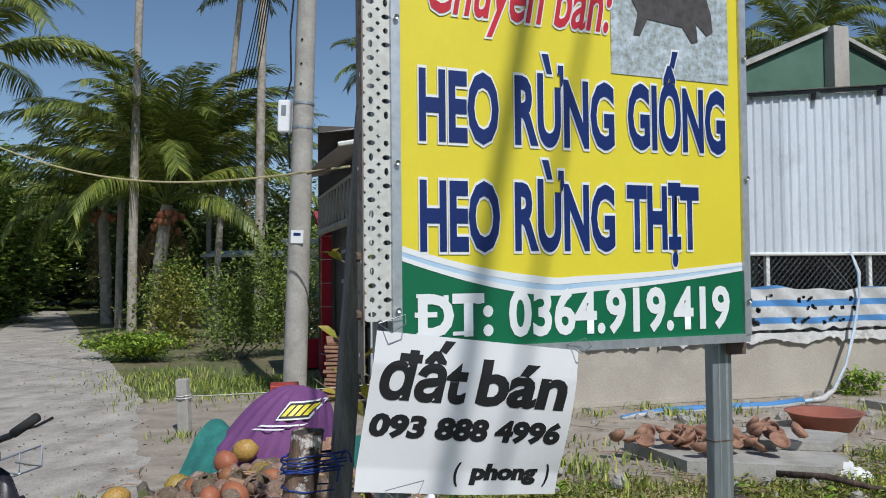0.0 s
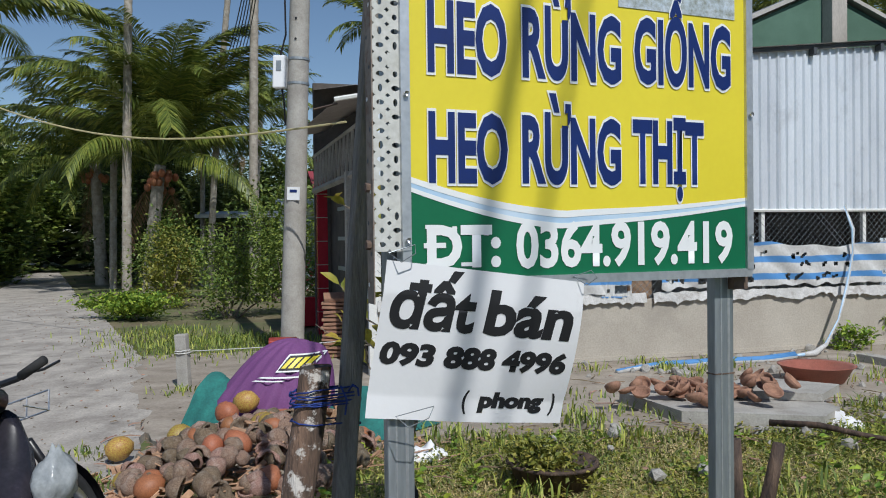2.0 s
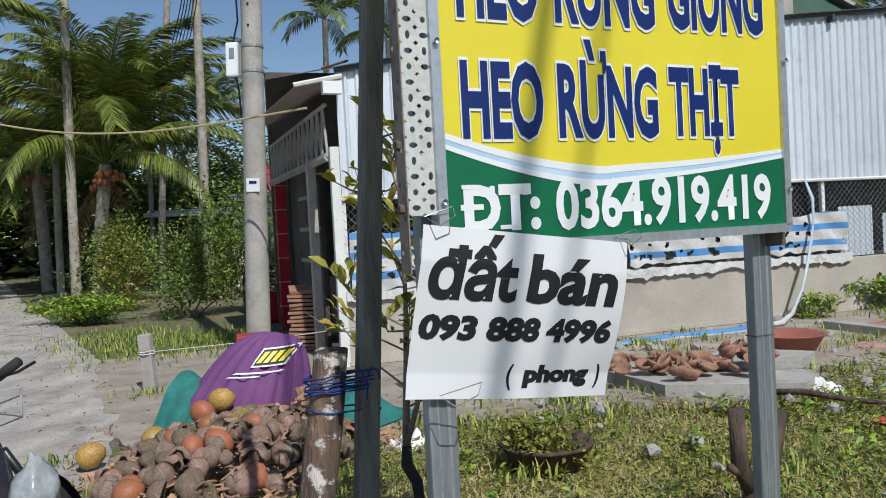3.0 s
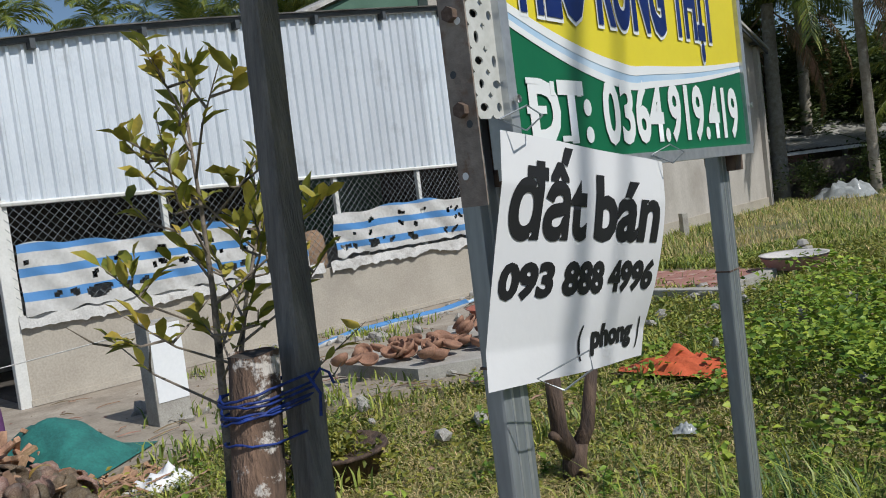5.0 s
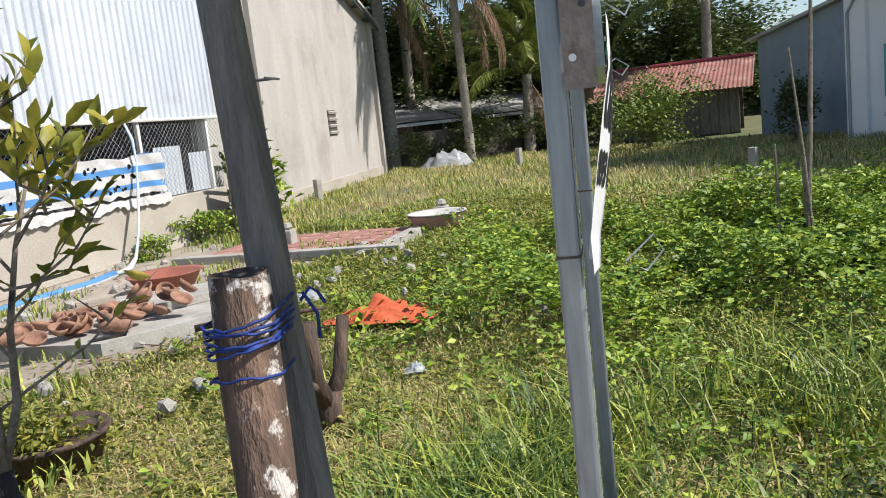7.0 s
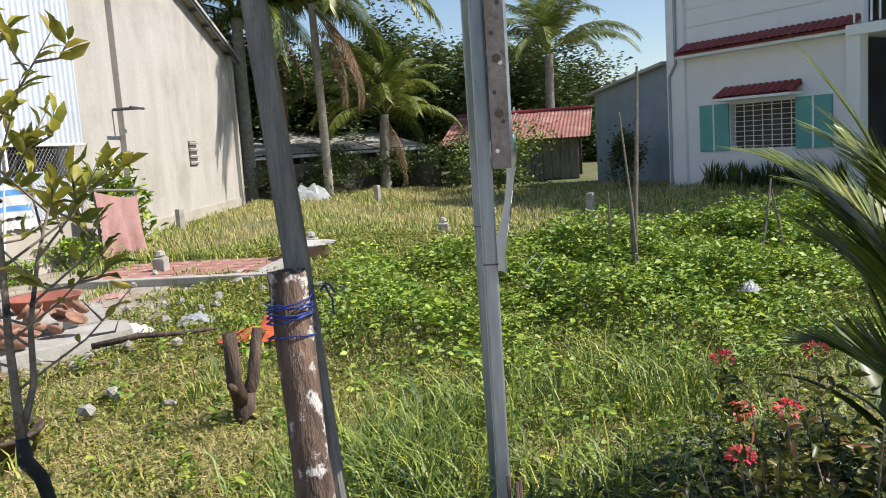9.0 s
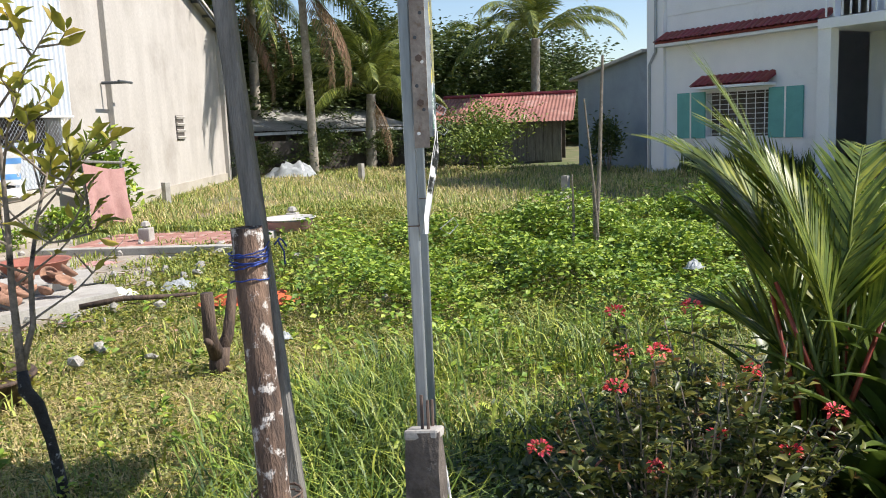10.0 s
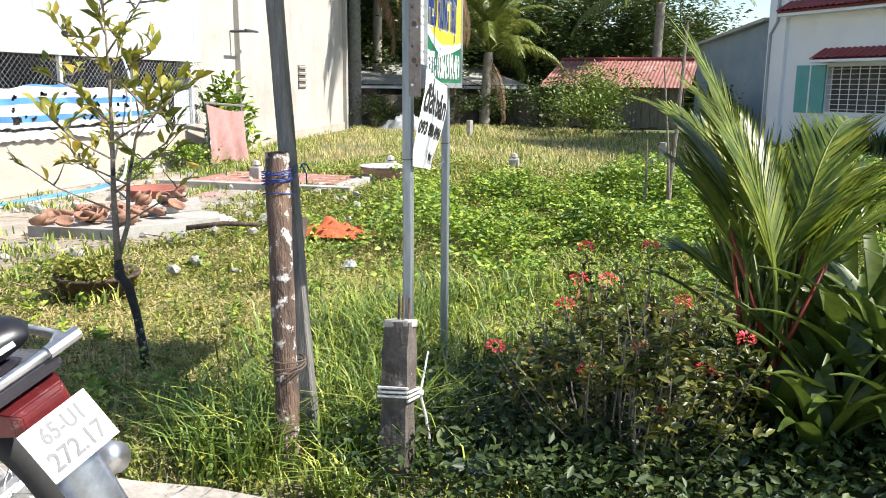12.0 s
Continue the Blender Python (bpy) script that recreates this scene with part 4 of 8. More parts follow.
def frond_arrays(length, leaflets, leaf_len, droop=0.6, lean=0.9, width=0.03, hang=0.5, seed=0, stalk=0.18, segs=2, sweep=0.55):
    """A feather palm leaf that starts at the origin, rises along +x and bends down: stalk and leaflets."""
    r = np.random.default_rng(seed)
    t = np.linspace(0, 1, 15)
    ang = lean - (lean + droop) * t ** 1.3
    dx, dz = np.cos(ang), np.sin(ang)
    px, pz = np.concatenate([[0], np.cumsum(dx[:-1])]) / 14 * length, np.concatenate([[0], np.cumsum(dz[:-1])]) / 14 * length
    vs, fs = [], []
    rad = 0.016 * length / 2 * (1 - 0.85 * t) + 0.002
    for i in range(15):
        for k in range(3):
            q = 2 * np.pi * k / 3
            vs.append((px[i] - math.sin(ang[i]) * rad[i] * math.sin(q), rad[i] * math.cos(q), pz[i] + math.cos(ang[i]) * rad[i] * math.sin(q)))
    for i in range(14):
        for k in range(3):
            a, b = i * 3 + k, i * 3 + (k + 1) % 3
            fs += [(a, b, b + 3), (a, b + 3, a + 3)]
    for j in range(leaflets):
        u = stalk + (1 - stalk) * (j + 0.5) / leaflets
        x, z, an = np.interp(u, t, px), np.interp(u, t, pz), np.interp(u, t, ang)
        L = leaf_len * (0.55 + 0.45 * math.sin(min(1, (u - stalk) / (1 - stalk) * 1.15 + 0.15) * math.pi)) * r.uniform(0.85, 1.1)
        for sd in (1, -1):
            fwd = sweep + 0.5 * u
            d = np.array([math.cos(an) * fwd, sd * r.uniform(0.75, 0.95), math.sin(an) * fwd + r.uniform(0.0, 0.25)])
            d /= np.linalg.norm(d)
            wv = np.array([math.cos(an), 0, math.sin(an)]) * width * r.uniform(0.8, 1.2) / 2
            p0 = np.array([x, 0, z])
            rows = [(p0, 0.5)]
            p = p0
            for q in range(segs):
                dd = d + np.array([0, 0, -hang * (q + 0.4) * r.uniform(0.7, 1.3)])
                dd /= np.linalg.norm(dd)
                p = p + dd * L / segs
                rows.append((p, 1.0 if q < segs - 1 else 0.0))
            b = len(vs)
            for pp, w in rows:
                vs += [tuple(pp - wv * w), tuple(pp + wv * w)]
            for q in range(segs):
                a = b + 2 * q
                fs += [(a, a + 1, a + 3), (a, a + 3, a + 2)]
    return np.array(vs), np.array(fs)


def mesh_only(name, v, f, material):
    ob = raw(name, v, f, material)
    me = ob.data
    bpy.data.objects.remove(ob)
    return me


COCO = [mesh_only("frond", *frond_arrays(3.6, 84, 0.8, droop=dr, lean=le, width=0.042, hang=hg, seed=i), M_FROND) for i, (dr, le, hg) in enumerate(((0.15, 1.42, 0.35), (0.55, 1.22, 0.55), (0.9, 0.85, 0.8), (1.2, 0.45, 1.0)))]
COCODEAD = mesh_only("frond", *frond_arrays(3.0, 40, 0.6, droop=1.4, lean=-0.4, width=0.04, hang=1.4, seed=9), M_FRONDDRY)
ARECA = [mesh_only("frond", *frond_arrays(1.7, 26, 0.55, droop=dr, lean=le, width=0.06, hang=hg, seed=20 + i), M_FROND) for i, (dr, le, hg) in enumerate(((0.5, 1.2, 0.3), (0.9, 0.9, 0.5), (1.2, 0.4, 0.7)))]


def trunk_bm(h, r0, r1, lean=(0, 0), rings=0.12, n=10, seed=0):
    r2 = random.Random(seed)
    pts, rad = [], []
    k = max(6, int(h / rings))
    for i in range(k + 1):
        t = i / k
        pts.append((lean[0] * t ** 1.4, lean[1] * t ** 1.4, h * t - 0.15 * (1 - t)))
        rad.append((r0 + (r1 - r0) * t) * (1.06 if i % 2 else 0.97) * r2.uniform(0.98, 1.02) * (1.25 if i == 0 else 1))
    return tubed(pts, rad, n), Vector(pts[-1])


def palm(name, label, at, h, r0, r1, lean, fronds, scale, meshes, dead=0, nuts=None, seed=0, group="", tall=0.9):
    r2 = random.Random(seed)
    p = thing(name, label, "palm tree", at, r2.uniform(0, 0) , group=group)
    bm, top = trunk_bm(h, r0, r1, lean, seed=seed)
    part("trunk", bm, M_TRUNK, p, smooth=True)
    for i in range(fronds):
        a = i * 137.5 + r2.uniform(-12, 12)
        k = min(len(meshes) - 1, int(i / fronds * len(meshes)))
        m = Matrix.Translation(top) @ pose(0, 0, 0, r2.uniform(-12, 12), r2.uniform(-14, 10) , a) @ Matrix.Scale(scale * r2.uniform(0.85, 1.1), 4)
        share("frond", meshes[k], m, p)
    for i in range(dead):
        share("dead_frond", COCODEAD, Matrix.Translation(top) @ pose(0, 0, -0.1, 0, 20, r2.uniform(0, 360)) @ Matrix.Scale(scale * 0.9, 4), p)
    if nuts:
        for i in range(nuts[0]):
            a, q = r2.uniform(0, 6.28), r2.uniform(0.15, 0.5)
            bm = lathe(bmesh.new(), [(0.0, -0.13), (0.07, -0.10), (0.11, 0.0), (0.075, 0.09), (0.0, 0.13)], 8)
            part("coconut", bm, nuts[1], p, smooth=True).matrix_basis = Matrix.Translation(top + Vector((math.cos(a) * q, math.sin(a) * q, -0.25 - r2.uniform(0, 0.5))))
    return p


def bush(name, label, at, rx, ry, h, n, size, material, seed=0, stems=7, up=0.6, width=0.5, category="bush", clumps=22, low=0.12):
    r = np.random.default_rng(seed)
    b = thing(name, label, category, (at[0], at[1], float(gz(at[0], at[1]))))
    cl = np.stack([r.normal(0, 0.42, clumps) * rx, r.normal(0, 0.42, clumps) * ry, h * (low + (1 - low) * r.uniform(0, 1, clumps) ** 0.8)], 1)
    cl[:, :2] *= np.sqrt(np.clip(1.15 - (cl[:, 2:] / h) ** 2 * 0.8, 0.15, 1))
    bm = bmesh.new()
    for i in range(min(stems, clumps)):
        c = cl[i]
        tube(bm, [(c[0] * 0.12, c[1] * 0.12, -0.05), (c[0] * 0.5 + 0.02, c[1] * 0.55, c[2] * 0.5), tuple(c)], [0.012 * h + 0.006, 0.008 * h + 0.004, 0.003], 5)
    part("stem", bm, M_TWIG, b)
    which = r.integers(0, clumps, n)
    rad = r.uniform(0.6, 1.3, clumps)[which][:, None] * np.array([rx * 0.30, ry * 0.30, h * 0.17])
    pos = cl[which] + r.normal(size=(n, 3)) * rad * 0.75
    pos[:, 2] = np.clip(pos[:, 2], 0.02, None)
    part_v, part_f = leaf_cloud(pos, size * r.uniform(0.6, 1.25, n), up, width, rng=r)
    raw("foliage", part_v, part_f, material, b, kind="stuff")
    return b


def tree(name, label, at, h, crown_r, crown_z, n, size, material, seed=0, trunk=0.14, clumps=40, squash=0.8):
    r = np.random.default_rng(seed)
    t = thing(name, label, "tree", (at[0], at[1], float(gz(at[0], at[1]))))
    bm, top = trunk_bm(crown_z, trunk, trunk * 0.6, (r.uniform(-0.4, 0.4), r.uniform(-0.4, 0.4)), rings=0.5, n=8, seed=seed)
    part("trunk", bm, M_TREE, t, smooth=True)
    g = r.normal(size=(clumps, 3))
    g /= np.linalg.norm(g, axis=1, keepdims=True)
    cl = g * r.uniform(0.35, 1.0, (clumps, 1)) * np.array([crown_r, crown_r, (h - crown_z) * 0.62]) + np.array([top.x, top.y, crown_z + (h - crown_z) * 0.42])
    for i in range(7):
        c = cl[i]
        part("limb", tubed([top - Vector((0, 0, 0.4)), (top.x * 0.5 + c[0] * 0.5, top.y * 0.5 + c[1] * 0.5, crown_z * 0.6 + c[2] * 0.4), tuple(c)], [trunk * 0.5, trunk * 0.3, 0.02], 6), M_TREE, t)
    which = r.integers(0, clumps, n)
    pos = cl[which] + r.normal(size=(n, 3)) * crown_r * 0.16 * r.uniform(0.6, 1.3, clumps)[which][:, None]
    v, f = leaf_cloud(pos, size * r.uniform(0.6, 1.3, n), 0.15, 0.5, rng=r)
    raw("crown", v, f, material, t, kind="stuff")
    return t


def lot_points(n, x0, x1, y0, y1, keep, seed):
    r = np.random.default_rng(seed)
    x, y = r.uniform(x0, x1, n), r.uniform(y0, y1, n)
    k = keep(x, y, r)
    x, y = x[k], y[k]
    return np.stack([x, y, gz(x, y)], 1), r


def blot(x, y, f=1.0, s=0.0):
    return (np.sin(1.9 * f * x + 1.3 + s) * np.cos(2.3 * f * y - 0.7 * s) + 0.6 * np.sin(4.1 * f * x - 3.3 * f * y + s) + 0.4 * np.cos(7.3 * f * y + 5.1 * f * x)) / 2


def edge_x(y):
    return np.interp(y, [p[1] for p in RIGHT_EDGE], [p[0] for p in RIGHT_EDGE])


def yard_free(x, y):
    """0 on the trodden yard and paving, 1 in the green of the lot."""
    a = np.clip((x * 0.45 + 7.35 + 0.35 * blot(x, y, 1.3, 5) - y) / 0.6 + 0.8, 0, 1)
    a = np.maximum(a, np.clip((x - 4.3 - 0.35 * (y - 9.5)) / 0.6, 0, 1))
    red = (np.abs((x - 5.2) * 0.91 + (y - 10.6) * 0.42 - 0.3) < 1.0) & (np.abs(-(x - 5.2) * 0.42 + (y - 10.6) * 0.91) < 1.5)
    return a * np.where(red, 0.05, 1.0)


def build_lot_cover():
    # creeping leafy cover in mounds
    def k1(x, y, r):
        d = np.hypot((x - 5.5) / 3.2, (y - 5.1) / 2.6)
        e = np.hypot((x - 1.0) / 1.9, (y - 3.6) / 1.5)
        f = np.hypot((x - 8.0) / 4.0, (y - 3.6) / 2.8)
        p = np.maximum.reduce([np.clip(1.25 - d, 0, 1), np.clip(1.1 - e, 0, 1) * 0.16, np.clip(1.25 - f, 0, 1)])
        return (x > edge_x(y) + 0.3) & (r.uniform(0, 1, len(x)) < p * (0.70 + 0.75 * blot(x, y)) * np.clip((8.4 - y + 0.25 * x) / 1.6, 0, 1)) & (y > 1.6)
    pos, r = lot_points(270000, -0.4, 12, 1.8, 8.6, k1, 31)
    mound = 0.07 + (0.46 * np.clip(blot(pos[:, 0], pos[:, 1], 0.7) + 0.25, 0, 1) + 0.16 * np.clip(blot(pos[:, 0], pos[:, 1], 2.1, 3), -0.4, 1)) * np.clip((pos[:, 0] - 1) / 1.5, 0, 1)
    pos[:, 2] += mound * r.uniform(0.25, 1.0, len(pos)) ** 0.6
    dist = np.hypot(pos[:, 0] + 1.5, pos[:, 1] - 2)
    v, f = leaf_cloud(pos, (0.040 + 0.0026 * dist) * r.uniform(0.6, 1.35, len(pos)), 0.22, 0.62, rng=r)
    tagged(raw("creeper_cover", v, f, M_CREEPER), "bright green creeping leaves matted over the lot", "groundcover", kind="stuff")
    # leafy cover by the lane, its green darkened to stand for the shade there
    def k2(x, y, r):
        e = np.minimum(np.hypot((x - 0.55) / 1.15, (y - 2.55) / 0.75), np.hypot((x - 1.05) / 1.0, (y - 1.55) / 0.75))
        return (x > edge_x(y) + 0.12) & (r.uniform(0, 1, len(x)) < np.clip(1.35 - e, 0, 1)) & (np.hypot(x - 0.3, y - 1.28) > 0.3)
    pos, r = lot_points(46000, -0.8, 2.2, 0.7, 3.7, k2, 32)
    pos[:, 2] += r.uniform(0.02, 0.22, len(pos))
    v, f = leaf_cloud(pos, 0.046 * r.uniform(0.6, 1.4, len(pos)), 0.4, 0.5, rng=r)
    tagged(raw("shade_cover", v, f, M_SHADELEAF), "green leafy weeds along the lane, colour darkened for shade", "groundcover", kind="stuff")
    # short turf over the whole lot
    def k3(x, y, r):
        return (x > edge_x(y) + 0.06) & (r.uniform(0, 1, len(x)) < yard_free(x, y) * (0.72 + 0.5 * blot(x, y, 0.8, 2))) & ((y > 2.2) | (x > 1.2))
    pos, r = lot_points(240000, -1.6, 10.5, 1.5, 12.5, k3, 33)
    dist = np.hypot(pos[:, 0] + 1.5, pos[:, 1] - 2)
    v, f = blades(pos, r.uniform(0.03, 0.12, len(pos)) * (1 + 0.5 * np.clip(blot(pos[:, 0], pos[:, 1], 1.1, 3), -0.6, 1)), 1.1, 0.0022 + 0.0006 * dist[:, None], rng=r)
    tagged(raw("turf", v, f, M_GRASS), "short green grass of the open lot", "grass", kind="stuff")
    # small weeds
    pos, r = lot_points(120000, -1.6, 9, 2.4, 11, k3, 34)
    pos[:, 2] += r.uniform(0.01, 0.11, len(pos))
    v, f = leaf_cloud(pos, (0.022 + 0.0022 * np.hypot(pos[:, 0] + 1.5, pos[:, 1] - 2)) * r.uniform(0.6, 1.5, len(pos)), 0.25, 0.5, rng=r)
    tagged(raw("weeds", v, f, M_YELLEAF), "yellow-green low weeds among the grass", "weeds", kind="stuff")
    # straw-coloured bits and dry blades through the short turf
    def k4(x, y, r):
        p = np.clip(1.15 - np.hypot((x - 0.6) / 2.9, (y - 5.6) / 2.4), 0, 1)
        return (x > edge_x(y) + 0.05) & (r.uniform(0, 1, len(x)) < p * (0.62 + 0.6 * blot(x, y, 1.6, 6)) * np.maximum(yard_free(x, y), 0.25))
    pos, r = lot_points(170000, -2.2, 4.6, 3.3, 8.5, k4, 38)
    v, f = merge(blades(pos, r.uniform(0.03, 0.13, len(pos)), 1.4, 0.0032, rng=r), leaf_cloud(pos[::2] + np.array([0.01, 0.0, 0.03]), 0.03 * r.uniform(0.5, 1.4, len(pos[::2])), 0.15, 0.5, rng=r))
    tagged(raw("dry_turf", v, f, M_GRASSDRY), "dry pale blades and leaf bits in the short turf", "grass", kind="stuff")
    # tall grass round the legs and the posts
    r = np.random.default_rng(35)
    cs = [(0.05, 3.75, 0.55, 900), (0.55, 4.1, 0.5, 800), (1.0, 4.3, 0.45, 700), (-0.55, 3.8, 0.3, 420), (-0.75, 3.5, 0.22, 300), (-0.25, 3.3, 0.3, 450), (0.9, 3.3, 0.4, 400), (1.7, 4.4, 0.5, 500), (-0.7, 3.0, 0.15, 140), (2.4, 3.6, 0.6, 500), (0.55, 2.05, 0.12, 60)]
    ps, hs = [], []
    for x, y, sp, n in cs:
        n = int(n * 1.25)
        p = np.stack([r.normal(x, sp * 0.55, n), r.normal(y, sp * 0.55, n)], 1)
        ps.append(p)
        hs.append(r.uniform(0.10, 0.42, n) * (1.0 if n > 200 else 0.7))
    p, h = np.concatenate(ps), np.concatenate(hs)
    k = p[:, 0] > edge_x(p[:, 1]) + 0.1
    p, h = p[k], h[k]
    v, f = blades(np.stack([p[:, 0], p[:, 1], gz(p[:, 0], p[:, 1])], 1), h, 1.1, 0.0042, rng=r)
    tagged(raw("tall_grass", v, f, M_TALL), "tall bent grass round the posts", "grass", kind="stuff")
    # dry grass towards the back, and tufts in the yard
    def k5(x, y, r):
        p = np.clip((x + 1.1 * y - 13.5) / 4, 0, 1) * (0.55 + 0.6 * blot(x, y, 0.4, 1))
        return (r.uniform(0, 1, len(x)) < p * yard_free(x, y)) & ((x - 6.4) * 0.62 - (y - 14.7) > 0.3)
    pos, r = lot_points(150000, 4, 21, 2.5, 21, k5, 36)
    half = r.uniform(0, 1, len(pos)) < 0.62 + 0.4 * blot(pos[:, 0], pos[:, 1], 0.5, 4)
    v, f = blades(pos[half], r.uniform(0.04, 0.2, half.sum()) * (1 + 0.6 * blot(pos[half][:, 0], pos[half][:, 1], 0.9, 2)), 0.9, 0.0065, rng=r)
    tagged(raw("dry_grass", v, f, M_GRASSDRY), "straw-coloured dry grass at the back of the lot", "grass", kind="stuff")
    v, f = blades(pos[~half], r.uniform(0.05, 0.24, (~half).sum()) * (1 + 0.6 * blot(pos[~half][:, 0], pos[~half][:, 1], 0.9, 2)), 0.9, 0.0075, rng=r)
    tagged(raw("rough_grass", v, f, M_GRASS), "rough green grass at the back of the lot", "grass", kind="stuff")
    r = np.random.default_rng(37)
    ps, hs = [], []
    for _ in range(60):
        x, y = r.uniform(-1.2, 5.0), r.uniform(6.0, 12.0)
        n = int(r.uniform(20, 90))
        ps.append(np.stack([r.normal(x, 0.13, n), r.normal(y, 0.13, n)], 1))
        hs.append(r.uniform(0.04, 0.16, n))
    for x, y, n, h in ((-5.3, 12.4, 520, 0.17), (-4.3, 12.8, 560, 0.19), (-3.5, 12.2, 320, 0.17), (-6.1, 13.6, 420, 0.17), (-4.6, 11.5, 400, 0.14), (-2.75, 5.9, 90, 0.12), (-3.1, 6.6, 60, 0.1), (-3.5, 8.9, 60, 0.12), (4.6, 13.0, 500, 0.2), (5.6, 12.5, 400, 0.22), (3.2, 12.2, 150, 0.12)):
        ps.append(np.stack([r.normal(x, 0.55 if n > 200 else 0.13, n), r.normal(y, 0.45 if n > 200 else 0.12, n)], 1))
        hs.append(r.uniform(0.4, 1.0, n) * h)
    p, h = np.concatenate(ps), np.concatenate(hs)
    k = ((p[:, 0] + 2.03) * 0.42 + 9.75 - p[:, 1] > 0) | (p[:, 0] < -2.2)
    p, h = p[k], h[k]
    v, f = blades(np.stack([p[:, 0], p[:, 1], np.full(len(p), -0.01)], 1), h, 0.8, 0.007, rng=r)
    tagged(raw("yard_tufts", v, f, M_GRASS), "scattered grass tufts in the dusty yard", "grass", kind="stuff")


build_lot_cover()


def build_broad_weeds():
    # low broad-leaved weeds standing in the short turf
    r = np.random.default_rng(83)
    pos, out, size = [], [], []
    for _ in range(230):
        x, y = r.uniform(-1.3, 3.6), r.uniform(3.1, 7.6)
        if x < edge_x(y) + 0.12 or y > 0.45 * x + 7.4:
            continue
        h, n = r.uniform(0.04, 0.2), int(r.integers(7, 20))
        z = float(gz(x, y))
        L = r.uniform(0.035, 0.075)
        for k in range(n):
            u = r.uniform(0.1, 1.0)
            a = r.uniform(0, 2 * np.pi)
            pos.append((x + r.normal(0, 0.015), y + r.normal(0, 0.015), z + h * u))
            out.append((np.cos(a), np.sin(a), r.uniform(0.05, 0.8)))
            size.append(L * r.uniform(0.6, 1.2))
    v, f = oval_leaves(np.array(pos), np.array(out), np.array(size), 0.48, rng=r)
    tagged(raw("broad_weeds", v, f, M_CREEPER), "low broad-leaved green weeds standing in the turf", "weeds", kind="stuff")


build_broad_weeds()


def build_litter():
    # dry leaves and bits blown over the lane and the yard
    r = np.random.default_rng(44)
    n = 1300
    y = r.uniform(1.0, 22.0, n)
    x = edge_x(y) - np.abs(r.normal(0, 1.1, n)) * (0.5 + 0.05 * y)
    side = r.uniform(0, 1, n) < 0.35
    x = np.where(side, r.uniform(-3.2, 4.5, n), x)
    y = np.where(side, r.uniform(5.8, 11.0, n), y)
    k = (y < 0.42 * (x + 2.03) + 9.6) | (x < -2.6)
    pos = np.stack([x, y, np.full(n, 0.006)], 1)[k]
    v, f = leaf_cloud(pos, r.uniform(0.012, 0.05, len(pos)), 0.04, 0.5, rng=r)
    tagged(raw("leaf_litter", v, f, M_LITTER), "dry brown leaves and bits blown over the lane", "leaf litter", kind="stuff")


build_litter()


def build_sticks():
    # snapped twigs, splinters and bark strewn over the yard and round the heap
    r2 = random.Random(91)
    bm = bmesh.new()
    for i in range(420):
        if i < 150:
            x, y = r2.gauss(-1.9, 0.7), r2.gauss(6.6, 0.7)
        else:
            x, y = r2.uniform(-1.6, 4.8), r2.uniform(6.6, 11.6)
        if y > 0.46 * x + 10.6 or x < edge_x(y) - 1.2:
            continue
        z = max(0.0, float(gz(x, y))) + 0.012
        a, L = r2.uniform(0, 6.28), r2.uniform(0.05, 0.32)
        d = Vector((math.cos(a), math.sin(a), r2.uniform(-0.04, 0.12))) * L
        p = Vector((x, y, z))
        tube(bm, [p, p + d * 0.5 + Vector((r2.uniform(-0.02, 0.02), r2.uniform(-0.02, 0.02), 0.008)), p + d], [0.004, 0.006, 0.003], 4)
    tagged(part("twig_litter", bm, M_LITTER, kind="stuff"), "snapped twigs and bark strewn over the dirt yard", "twig litter", kind="stuff")


build_sticks()


